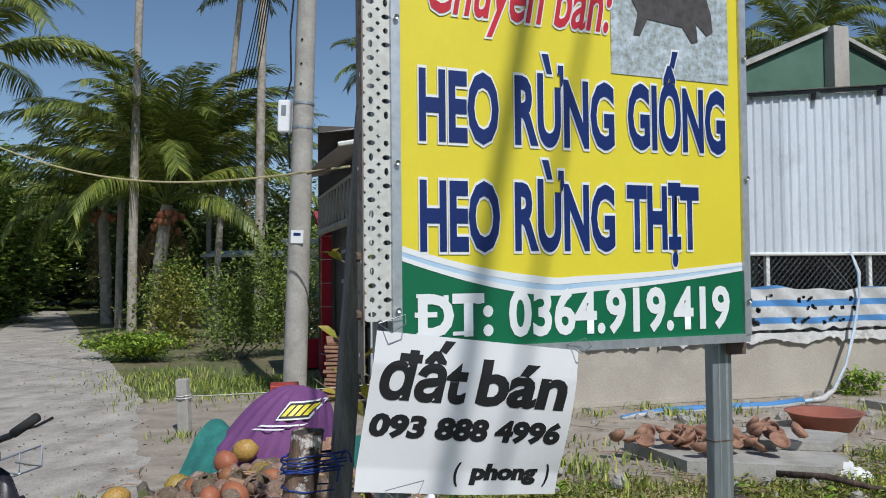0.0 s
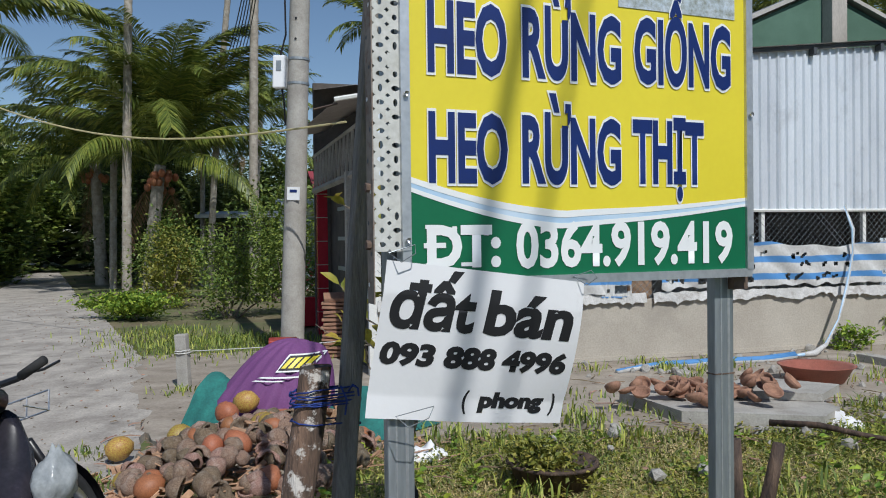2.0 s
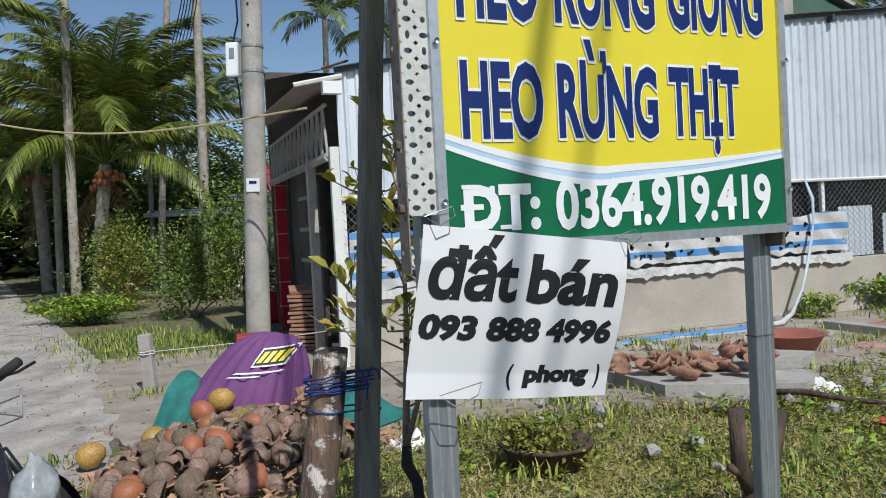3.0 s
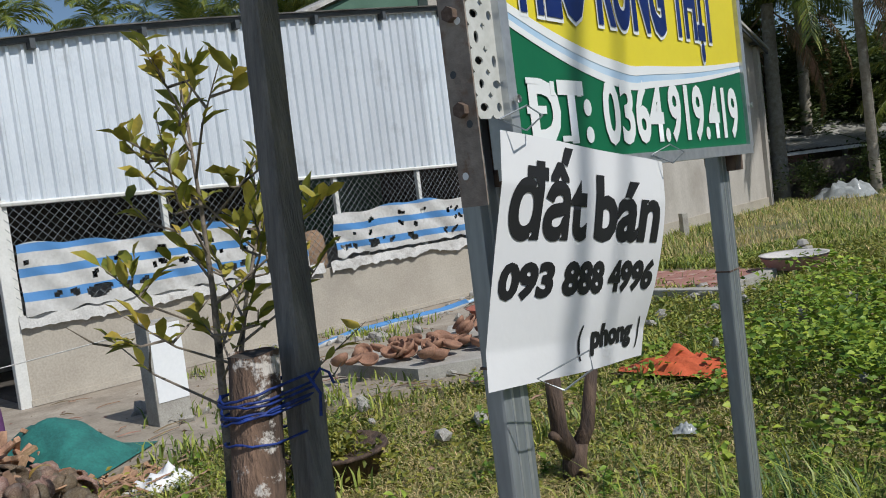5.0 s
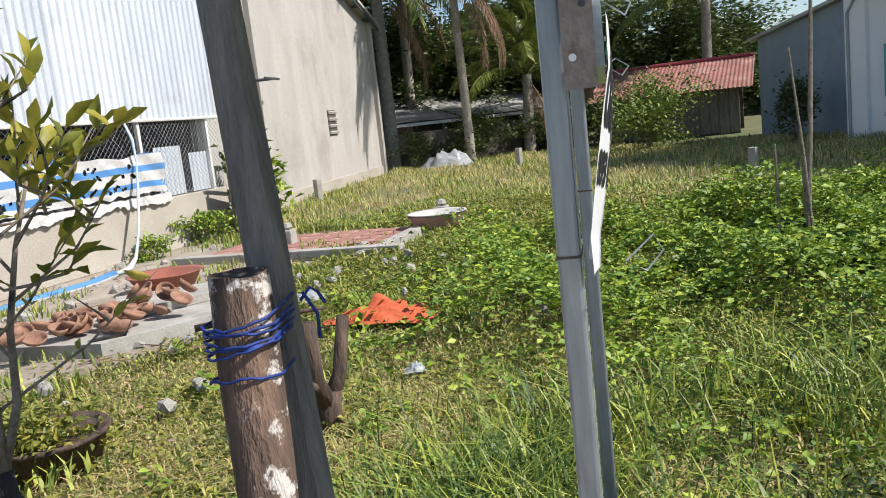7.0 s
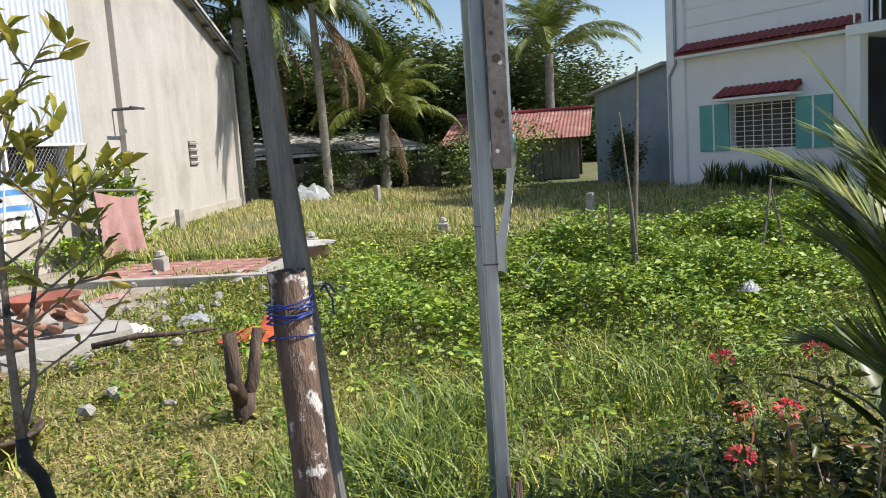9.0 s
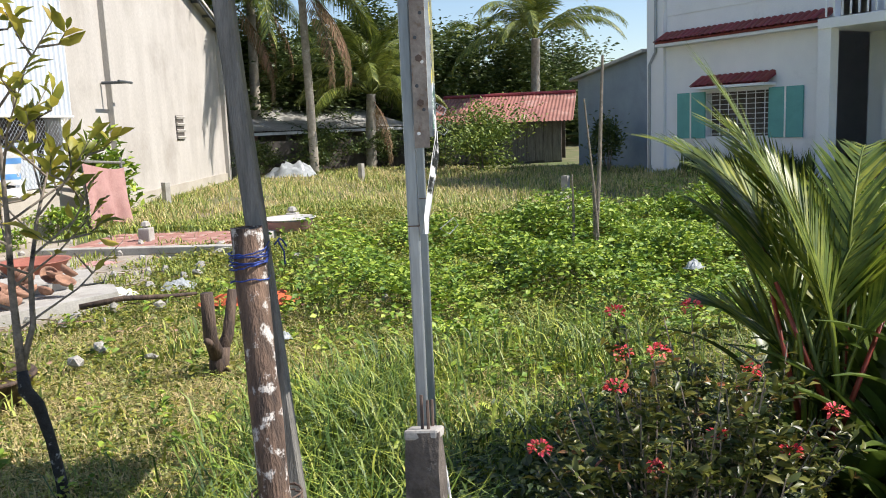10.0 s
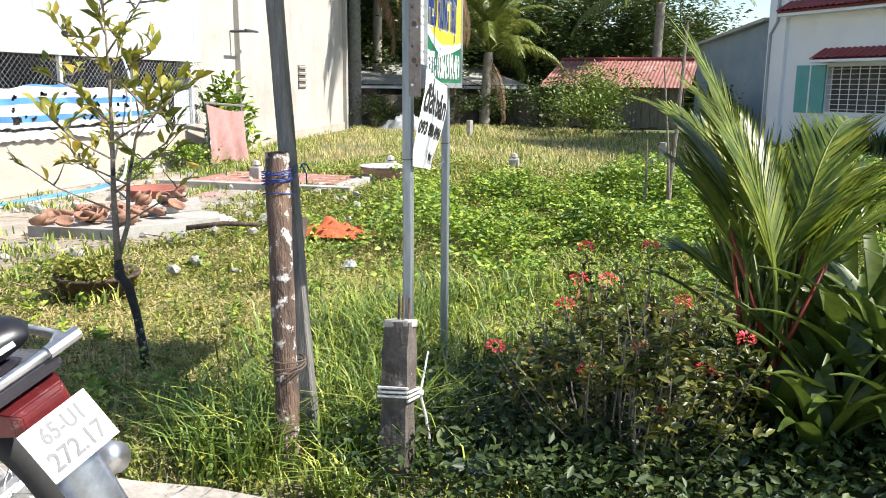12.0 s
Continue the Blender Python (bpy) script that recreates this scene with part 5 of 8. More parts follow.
def build_lane_plants():
    # ixora: open, many-stemmed, leaves towards the tips
    r = np.random.default_rng(41)
    c0 = np.array([0.30, 2.40, float(gz(0.30, 2.40))])
    ix = thing("ixora_bush", "open bush of thin stems with olive leaves and red flowers", "bush", tuple(c0))
    heads = np.array([(-0.07, 2.79, 0.41), (0.30, 2.65, 0.635), (0.15, 2.62, 0.563), (0.32, 2.53, 0.649), (0.20, 2.31, 0.435), (0.44, 2.26, 0.579), (0.41, 2.0, 0.49), (0.25, 2.22, 0.19), (0.62, 2.5, 0.74), (0.52, 2.75, 0.72), (0.05, 2.45, 0.36), (0.35, 2.12, 0.36)]) - c0
    m = 82
    q = r.uniform(0, 2 * np.pi, m)
    rad = np.sqrt(r.uniform(0, 1, m))
    tips = np.stack([np.cos(q) * rad * 0.55, np.sin(q) * rad * 0.52, (0.42 + 0.46 * r.uniform(0, 1, m)) * (1.05 - 0.45 * rad ** 2)], 1)
    tips = np.concatenate([heads - np.array([0, 0, 0.02]), tips])
    lp, ld, yp, yd = [], [], [], []
    for i, t in enumerate(tips):
        foot = np.array([t[0] * 0.3 + r.normal(0, 0.05), t[1] * 0.3 + r.normal(0, 0.05), -0.04])
        mid = foot * 0.45 + t * 0.55 + np.array([*r.normal(0, 0.03, 2), -0.03])
        part("stem", tubed([tuple(foot), tuple(mid), tuple(t)], [0.006, 0.004, 0.002], 5), M_TWIG, ix)
        shoots = [(mid, t)] + [(mid + (t - mid) * r.uniform(0.1, 0.7), None) for _ in range(3)]
        for p0, p1 in shoots:
            p1 = p0 + np.array([*r.normal(0, 0.075, 2), r.uniform(0.05, 0.17)]) if p1 is None else p1
            for k in range(13):
                u = r.uniform(0.35, 1.0)
                out = np.array([*r.normal(0, 1, 2), r.uniform(0.1, 1.0)])
                young = u > 0.92 and i % 5 == 0
                (yp if young else lp).append(p0 + (p1 - p0) * u)
                (yd if young else ld).append(out)
    raw("foliage", *oval_leaves(np.array(lp), np.array(ld), 0.044 * r.uniform(0.6, 1.3, len(lp)), 0.4, rng=r), M_IXORA, ix, kind="stuff")
    raw("young_foliage", *oval_leaves(np.array(yp), np.array(yd), 0.045 * r.uniform(0.6, 1.2, len(yp)), 0.36, rng=r), M_IXTIP, ix, "reddish young leaves", kind="stuff")
    for h in heads:
        out = r.normal(size=(46, 3)) * np.array([1, 1, 0.5]) + np.array([0, 0, 0.35])
        out /= np.linalg.norm(out, axis=1, keepdims=True)
        raw("flower", *oval_leaves(h + out * np.array([0.026, 0.026, 0.016]), out, 0.017, 0.6, rng=r), M_FLOWER, ix, "red flower cluster")
    # feather palm with red stems
    p = thing("feather_palm", "clumping feather palm with red stems and arching leaves", "palm", (0.93, 2.12, float(gz(0.93, 2.12))))
    r = random.Random(4)
    specs = [(92, 1.35, 1.56, -0.75), (60, 1.4, 1.5, -0.5), (20, 1.3, 1.4, 0.2), (-20, 1.35, 1.45, 0.1), (-48, 1.2, 1.45, 0.1), (96, 1.42, 1.58, -0.9), (15, 0.9, 1.35, 0.3), (-35, 1.1, 1.3, 0.4), (0, 1.45, 1.52, 0.0), (80, 1.1, 1.46, -0.5), (40, 1.0, 1.3, 0.3), (-40, 1.25, 1.5, 0.1), (75, 1.3, 1.4, -0.3), (30, 1.2, 1.35, 0.2), (-10, 1.1, 1.25, 0.4), (10, 1.3, 1.55, 0.0), (45, 1.35, 1.56, -0.2), (65, 0.8, 1.2, 0.3)]
    for i, (az, ln, le, dr) in enumerate(specs):
        v, f = frond_arrays(ln * 0.90, 44, 0.40, droop=dr, lean=min(1.56, le + 0.05), width=0.031, hang=0.06, seed=60 + i, stalk=0.34, sweep=1.25)
        ob = raw("leaf", v, f, M_LIPFROND, p)
        bx, by = r.uniform(-0.1, 0.1), r.uniform(-0.1, 0.1)
        st = 0.25 + 0.25 * r.random()
        ob.matrix_basis = Matrix.Translation((bx, by, st)) @ pose(0, 0, 0, 0, 0, az)
        part("stem", tubed([(bx * 0.6, by * 0.6, -0.05), (bx, by, st + 0.02)], [0.022, 0.015], 7), M_REDSTEM, p, "glossy red stem", smooth=True)
        c, s = math.cos(radians(az)), math.sin(radians(az))
        part("stem", tubed([(bx, by, st), (bx + c * ln * 0.16, by + s * ln * 0.16, st + ln * 0.40)], [0.012, 0.008], 6), M_REDSTEM if i % 4 == 0 else M_GREENSTEM, p, "red leaf stalk" if i % 4 == 0 else "", smooth=True)
    # strap-leaved plants at its foot; unseen extras on the right are added to cast shade
    for n, (x, y, cnt, L) in enumerate(((0.62, 1.76, 13, 0.62), (0.92, 1.72, 15, 0.92), (1.2, 1.85, 15, 1.05), (0.88, 1.42, 13, 0.8), (1.25, 1.5, 15, 1.1), (1.08, 1.6, 16, 1.0), (1.45, 1.75, 15, 1.1), (1.15, 1.2, 14, 0.95), (1.5, 1.3, 15, 1.1), (0.78, 1.95, 12, 0.6), (1.05, 2.0, 13, 0.75), (1.3, 2.2, 13, 0.9))):
        q = thing("strap_leaf_plant", "broad strap-leaved plant with folded green leaves", "plant", (x, y, float(gz(x, y))), group="strap-leaved plants")
        for i in range(cnt):
            az, le = i * 137.5 + r.uniform(-15, 15), r.uniform(1.0, 1.45) if i < cnt - 2 else r.uniform(0.2, 0.5)
            bm = bmesh.new()
            rows = []
            ang, px, pz = le, 0.0, 0.0
            Lx = L * r.uniform(0.7, 1.1) * (1 if i < cnt - 2 else 0.6)
            for k in range(13):
                t = k / 12
                w = 0.046 * math.sin(math.pi * (0.08 + 0.92 * t) ** 0.8) + 0.004
                rows.append([bm.verts.new((px, -w, pz + w * 0.5)), bm.verts.new((px, 0, pz)), bm.verts.new((px, w, pz + w * 0.5))])
                px += math.cos(ang) * Lx / 12
                pz += math.sin(ang) * Lx / 12
                ang -= (1.9 if le < 1 else 0.5 + 1.3 * ((i * 7) % 5) / 5) / 12 * (0.3 + 1.7 * t)
            for a, b in zip(rows, rows[1:]):
                bm.faces.new((a[0], a[1], b[1], b[0]))
                bm.faces.new((a[1], a[2], b[2], b[1]))
            part("leaf", bm, M_STRAP if i < cnt - 2 else M_FRONDDRY, q, smooth=True).matrix_basis = pose(0, 0, 0.0, 0, 0, az)


build_lane_plants()


def build_sapling():
    x, y = -0.456, 4.835
    s = thing("sapling", "thin young tree with sparse yellow-green leaves and a dark tarred stem", "sapling", (x, y, float(gz(x, y))))
    r = random.Random(12)
    low = [(0.05, -0.05, -0.1), (0.045, -0.04, 0.14), (0.03, -0.025, 0.32), (0.01, 0.0, 0.47), (-0.03, 0.01, 0.54), (-0.028, 0.02, 0.62)]
    stem = [(-0.028, 0.02, 0.62), (-0.022, 0.03, 0.78), (-0.013, 0.045, 0.95), (0.0, 0.04, 1.25), (0.0, 0.03, 1.55), (-0.01, 0.02, 1.93)]
    side = [(-0.028, 0.02, 0.62), (0.03, 0.0, 0.80), (0.05, 0.01, 1.0), (0.10, 0.0, 1.22), (0.19, -0.02, 1.50)]
    part("stem", tubed(low, [0.026, 0.023, 0.021, 0.025, 0.027, 0.021], 9), M_TARRED, s, "stem painted black and white", smooth=True)
    part("stem", tubed(stem, [0.019, 0.016, 0.014, 0.010, 0.007, 0.003], 8), M_TWIG, s, smooth=True)
    part("stem", tubed(side, [0.014, 0.012, 0.010, 0.007, 0.003], 7), M_TWIG, s, smooth=True)
    pos, out = [], []
    def shoot(p, e, leaves, bare=0.3):
        m = p.lerp(e, 0.5) + Vector((r.uniform(-0.03, 0.03), r.uniform(-0.03, 0.03), -0.02))
        part("twig", tubed([p, m, e], [0.0055, 0.004, 0.0014], 5), M_TWIG, s)
        ax = (e - p).normalized()
        for q in range(leaves):
            u = bare + (1 - bare) * (q + r.random()) / leaves
            f = m.lerp(e, (u - 0.5) * 2) if u > 0.5 else p.lerp(m, u * 2)
            pos.append(tuple(f))
            out.append(tuple(ax * r.uniform(0.4, 1.1) + Vector((r.gauss(0, 0.6), r.gauss(0, 0.6), r.uniform(-0.15, 0.75)))))
        return m
    for line, n, z0 in ((stem, 13, 0.78), (side, 7, 0.92)):
        for i in range(n):
            z = z0 + (line[-1][2] - 0.12 - z0) * i / (n - 1)
            j = next(k for k in range(len(line) - 1) if line[k + 1][2] >= z)
            a, b = Vector(line[j]), Vector(line[j + 1])
            p = a.lerp(b, (z - a.z) / (b.z - a.z))
            az = i * 2.4 + r.uniform(-0.5, 0.5) + (1.3 if line is side else 0)
            L = (0.50 - 0.26 * i / n) * r.uniform(0.75, 1.2)
            d = Vector((math.cos(az), math.sin(az), 0.5 + 0.7 * i / n))
            e = p + d * L + Vector((0, 0, 0.03))
            m = shoot(p, e, 7 if z > 0.95 else 4, 0.45)
            for q in range(2):
                f = m.lerp(e, r.uniform(0.0, 0.7))
                shoot(f, f + Vector((r.uniform(-0.16, 0.16), r.uniform(-0.16, 0.16), r.uniform(0.02, 0.16))), 5 if z > 0.9 else r.choice((0, 0, 3)), 0.4)
    for top in (stem[-1], side[-1]):
        shoot(Vector(top) - Vector((0, 0, 0.2)), Vector(top), 12, 0.2)
    rr = np.random.default_rng(3)
    raw("foliage", *oval_leaves(np.array(pos), np.array(out), 0.092 * rr.uniform(0.6, 1.25, len(pos)), 0.40, 0.1, rng=rr), M_SAPLEAF, s, kind="stuff")


build_sapling()


def build_trees():
    # lane side
    palm("coconut_palm", "low coconut palm heavy with orange nuts beside the lane", (-11.7, 23.6, 0), 3.7, 0.22, 0.17, (0.3, 0.2), 40, 1.5, (COCO[0], COCO[0], COCO[1], COCO[1], COCO[2], COCO[3]), dead=2, nuts=(22, M_COCOORG), seed=2)
    palm("coconut_palm", "low coconut palm with orange nuts and drooping leaves", (-15.6, 27.6, 0), 4.2, 0.22, 0.17, (-0.3, 0.2), 24, 1.25, COCO[1:], dead=1, nuts=(12, M_COCOORG), seed=3)
    palm("coconut_palm", "tall coconut palm with hanging leaves over the lane", (-15.6, 20.4, 0), 7.4, 0.20, 0.15, (-0.2, 0.6), 11, 1.4, COCO[2:], dead=1, seed=4)
    palm("coconut_palm", "coconut palm behind the lane trees", (-11.5, 31.0, 0), 6.0, 0.2, 0.15, (0.4, 0.0), 14, 0.95, COCO, dead=2, seed=14)
    palm("areca_palm", "slender pale areca palm with a straight trunk", (-11.5, 22.0, 0), 12.5, 0.13, 0.10, (0.35, 0), 12, 1.0, ARECA, seed=5, group="areca palms by the lane")
    palm("areca_palm", "slender pale areca palm leaning at its foot", (-10.6, 25.3, 0), 10.4, 0.11, 0.09, (0.9, 0), 12, 1.0, ARECA, seed=6, group="areca palms by the lane")
    palm("areca_palm", "ringed grey areca palm trunk", (-8.2, 22.8, 0), 14.0, 0.125, 0.11, (0.3, 0), 12, 1.0, ARECA, seed=7, group="areca palms by the lane")
    palm("areca_palm", "short thin areca palm", (-11.6, 27.0, 0), 4.8, 0.09, 0.08, (0.05, 0), 9, 0.9, ARECA, seed=8, group="areca palms by the lane")
    palm("areca_palm", "thin grey areca palm among the trunks", (-14.0, 25.6, 0), 7.0, 0.12, 0.1, (0.2, 0), 10, 1.0, ARECA, seed=9, group="areca palms by the lane")
    for i, (x, y, h) in enumerate(((-6.6, 31, 9.2), (-4.6, 33, 8.8), (-1.5, 36, 9.5))):
        palm("areca_palm", "distant areca palm above the roofs", (x, y, 0), h, 0.12, 0.1, (0.2, 0), 13, 1.35, ARECA, seed=50 + i, group="areca palms above the shed")
    for i, (x, y, h) in enumerate(((4.5, 30, 7.4), (7.0, 27, 7.6), (10.5, 29, 7.0), (1.6, 32, 7.6))):
        palm("coconut_palm", "coconut palm rising behind the shed", (x, y, 0), h, 0.18, 0.14, (0.3, 0), 18, 1.15, COCO, dead=2, seed=70 + i, group="palms behind the shed")
    # behind the lot
    palm("coconut_palm", "tall coconut palm with a thin pale trunk", (18.5, 19.3, 0), 6.1, 0.15, 0.12, (0.0, 0.1), 26, 1.35, COCO[1:], dead=4, seed=80)
    palm("coconut_palm", "coconut palm with a thick trunk beside the house", (17.3, 21.6, 0), 5.9, 0.26, 0.18, (0.4, 0.3), 26, 1.4, COCO[1:], dead=5, seed=81)
    palm("coconut_palm", "coconut palm with drooping leaves by the shack", (21.5, 19.2, 0), 2.6, 0.2, 0.16, (0.2, 0), 22, 1.0, COCO, dead=2, seed=82)
    palm("coconut_palm", "coconut palm over the shack roofs", (20.2, 23.4, 0), 6.6, 0.2, 0.16, (0.2, 0), 22, 1.3, COCO[1:], dead=3, seed=83)
    palm("coconut_palm", "coconut palm behind the lean-to", (27.5, 15.5, 0), 4.6, 0.2, 0.16, (0.2, 0), 18, 1.1, COCO, seed=84)
    for i, (x, y, h) in enumerate(((28.0, 23.0, 5.0), (30.5, 21.5, 4.9), (32, 20.5, 5.3), (31.5, 18.6, 4.8))):
        palm("areca_palm", "areca palm above the red roof", (x, y, 0), h, 0.1, 0.09, (0.1, 0), 12, 1.1, ARECA, seed=90 + i, group="areca palms above the red roof")
    for i, (x, y, h, cr, cz, n, m) in enumerate(((27.0, 22.6, 6.4, 3.4, 1.4, 14000, M_DARKLEAF), (29.6, 19.0, 6.0, 3.2, 1.4, 14000, M_DARKLEAF), (24.5, 28.0, 6.8, 3.4, 1.6, 9000, M_DARKLEAF), (19.5, 28.5, 7.2, 3.4, 1.6, 9000, M_DARKLEAF), (34.5, 17.5, 5.6, 2.8, 1.5, 7000, M_DARKLEAF), (24.0, 23.5, 5.6, 2.4, 1.2, 7000, M_DARKLEAF),
                                                     (-20.6, 27.3, 6.2, 2.5, 0.5, 12000, M_MIDLEAF), (-24.4, 32.5, 6.8, 2.8, 0.6, 10000, M_MIDLEAF), (-26.5, 36.5, 7.0, 3.0, 1.0, 9000, M_MIDLEAF), (-32.0, 44.0, 7.6, 3.4, 1.0, 8000, M_DARKLEAF), (-25.5, 46.0, 7.5, 3.4, 1.0, 8000, M_DARKLEAF), (-31.5, 56.0, 9.0, 4.5, 1.2, 8000, M_DARKLEAF), (-38, 58, 9, 4.5, 1.2, 8000, M_DARKLEAF), (-16.0, 33.0, 6.5, 3.0, 1.2, 8000, M_DARKLEAF), (-9.0, 36.0, 5.6, 3.2, 1.0, 8000, M_MIDLEAF), (-13.5, 40.0, 6.4, 3.4, 1.0, 8000, M_DARKLEAF), (14.0, 31.0, 7.0, 3.4, 1.5, 7000, M_DARKLEAF), (20.0, 25.6, 6.6, 2.6, 1.4, 8000, M_DARKLEAF), (22.6, 26.4, 7.0, 2.8, 1.4, 8000, M_DARKLEAF), (26.0, 24.4, 6.4, 2.6, 1.4, 8000, M_DARKLEAF), (17.4, 26.4, 6.8, 2.6, 1.4, 8000, M_DARKLEAF))):
        tree("broadleaf_tree", "dense dark-leaved village tree", (x, y), h, cr, cz, n, 0.24 if x > 0 else 0.26, m, 100 + i)
    # far woods that close the view
    r = np.random.default_rng(77)
    n = 52000
    a = r.uniform(-1.25, 2.2, n)
    rad = r.uniform(44, 62, n)
    hgt = (4.8 + 1.6 * np.sin(a * 9) + 1.0 * np.sin(a * 23 + 1)) * r.uniform(0, 1, n) ** 0.8
    pos = np.stack([np.sin(a) * rad, np.cos(a) * rad, hgt], 1)
    v, f = leaf_cloud(pos, 0.95 * r.uniform(0.6, 1.3, n), 0.15, 0.7, rng=r)
    tagged(raw("far_woods", v, f, M_DARKLEAF), "dark band of distant trees round the village", "woods", kind="stuff")


build_trees()


def build_bushes():
    for i, (x, y, rx, ry, h, n, sz, m, lab) in enumerate((
            (-7.9, 15.9, 1.2, 0.5, 0.45, 2600, 0.10, M_CREEPER, "low spreading bright green bush at the lane's edge"),
            (-8.6, 18.6, 0.7, 0.6, 1.5, 2400, 0.10, M_YELLEAF, "yellow-green leafy garden bush"),
            (-6.2, 16.4, 0.9, 0.7, 1.75, 3200, 0.09, M_MIDLEAF, "rounded green garden bush"),
            (-5.2, 16.9, 0.8, 0.7, 1.5, 2600, 0.09, M_MIDLEAF, "green garden bush beside the pole"),
            (-9.8, 21.0, 1.0, 0.8, 1.9, 2600, 0.12, M_MIDLEAF, "tall green shrub under the palms"),
            (-6.8, 20.5, 1.3, 0.8, 2.4, 3000, 0.13, M_MIDLEAF, "tall green shrub behind the garden"),
            (-23.6, 30.6, 1.8, 1.6, 2.6, 5000, 0.13, M_DARKLEAF, "dark green shrub at the lane"),
            (-26.0, 35.0, 1.8, 1.6, 3.0, 4000, 0.15, M_DARKLEAF, "dark green shrub at the lane"),
            (-28.8, 39.5, 1.8, 1.6, 2.5, 4000, 0.11, M_MIDLEAF, "dense leafy green roadside shrub"),
            (-14.6, 28.4, 1.2, 1.2, 1.6, 2500, 0.14, M_DARKLEAF, "dark undergrowth between the trunks"),
            (-16.6, 31.0, 1.5, 1.2, 2.2, 2500, 0.15, M_DARKLEAF, "dark undergrowth between the trunks"),
            (18.8, 13.2, 1.5, 1.2, 1.7, 4200, 0.13, M_MIDLEAF, "leafy green shrub before the red-roofed shack"),
            (20.6, 15.6, 1.2, 1.0, 1.5, 2600, 0.13, M_DARKLEAF, "dark shrub against the shack"),
            (18.6, 9.3, 0.5, 0.5, 1.3, 1500, 0.12, M_DARKLEAF, "dark shrub against the lean-to wall"),
            (19.0, 19.6, 1.5, 0.8, 1.3, 2600, 0.13, M_DARKLEAF, "dark hedge before the grey shack"),
            (22.3, 19.0, 1.5, 0.8, 1.2, 2600, 0.13, M_DARKLEAF, "dark hedge along the back fence"),
            (17.5, 20.8, 0.9, 0.5, 1.0, 1500, 0.11, M_DARKLEAF, "dark hedge along the back fence"),
            (6.9, 14.2, 0.6, 0.5, 1.4, 500, 0.2, M_CREEPER, "young papaya with broad lobed leaves"),
            (0.15, 6.35, 0.35, 0.3, 0.3, 1800, 0.05, M_YELLEAF, "clump of dried grass in an old pot"),
            (3.9, 12.35, 0.3, 0.25, 0.3, 400, 0.08, M_CREEPER, "small weed clump at the shed wall"),
            (5.0, 12.9, 0.6, 0.35, 0.4, 900, 0.08, M_CREEPER, "weeds along the shed wall"))):
        bush("bush", lab, (x, y), rx, ry, h, n, sz, m, 200 + i)
    # spiky plants under the white house
    r = np.random.default_rng(55)
    for i in range(7):
        t = i / 6
        x, y = 17.6 - 1.4 * t, 6.9 - 2.8 * t
        q = thing("spiky_plant", "dark sword-leaved plant at the house wall", "plant", (x, y, float(gz(x, y))), group="plants under the window")
        p = np.stack([r.normal(0, 0.1, 60), r.normal(0, 0.1, 60), np.zeros(60)], 1)
        v, f = blades(p, r.uniform(0.35, 0.8, 60), 0.45, 0.03, rng=r)
        raw("foliage", v, f, M_DARKLEAF, q, kind="stuff")


build_bushes()


# ---- posts, pole and ropes by the lane ----
def rope_turns(bm, cx, cy, z, rx, ry, turns, rad, r2, rise=0.02, n=18):
    for t in range(turns):
        zz = z + r2.uniform(-rise, rise)
        tl = r2.uniform(-0.012, 0.012)
        pts = []
        for k in range(n + 1):
            a = 2 * math.pi * k / n
            pts.append((cx + math.cos(a) * (rx + r2.uniform(0, 0.006)), cy + math.sin(a) * (ry + r2.uniform(0, 0.006)), zz + tl * math.cos(a + t) + r2.uniform(-0.003, 0.003)))
        tube(bm, pts, rad, 5)
    return bm


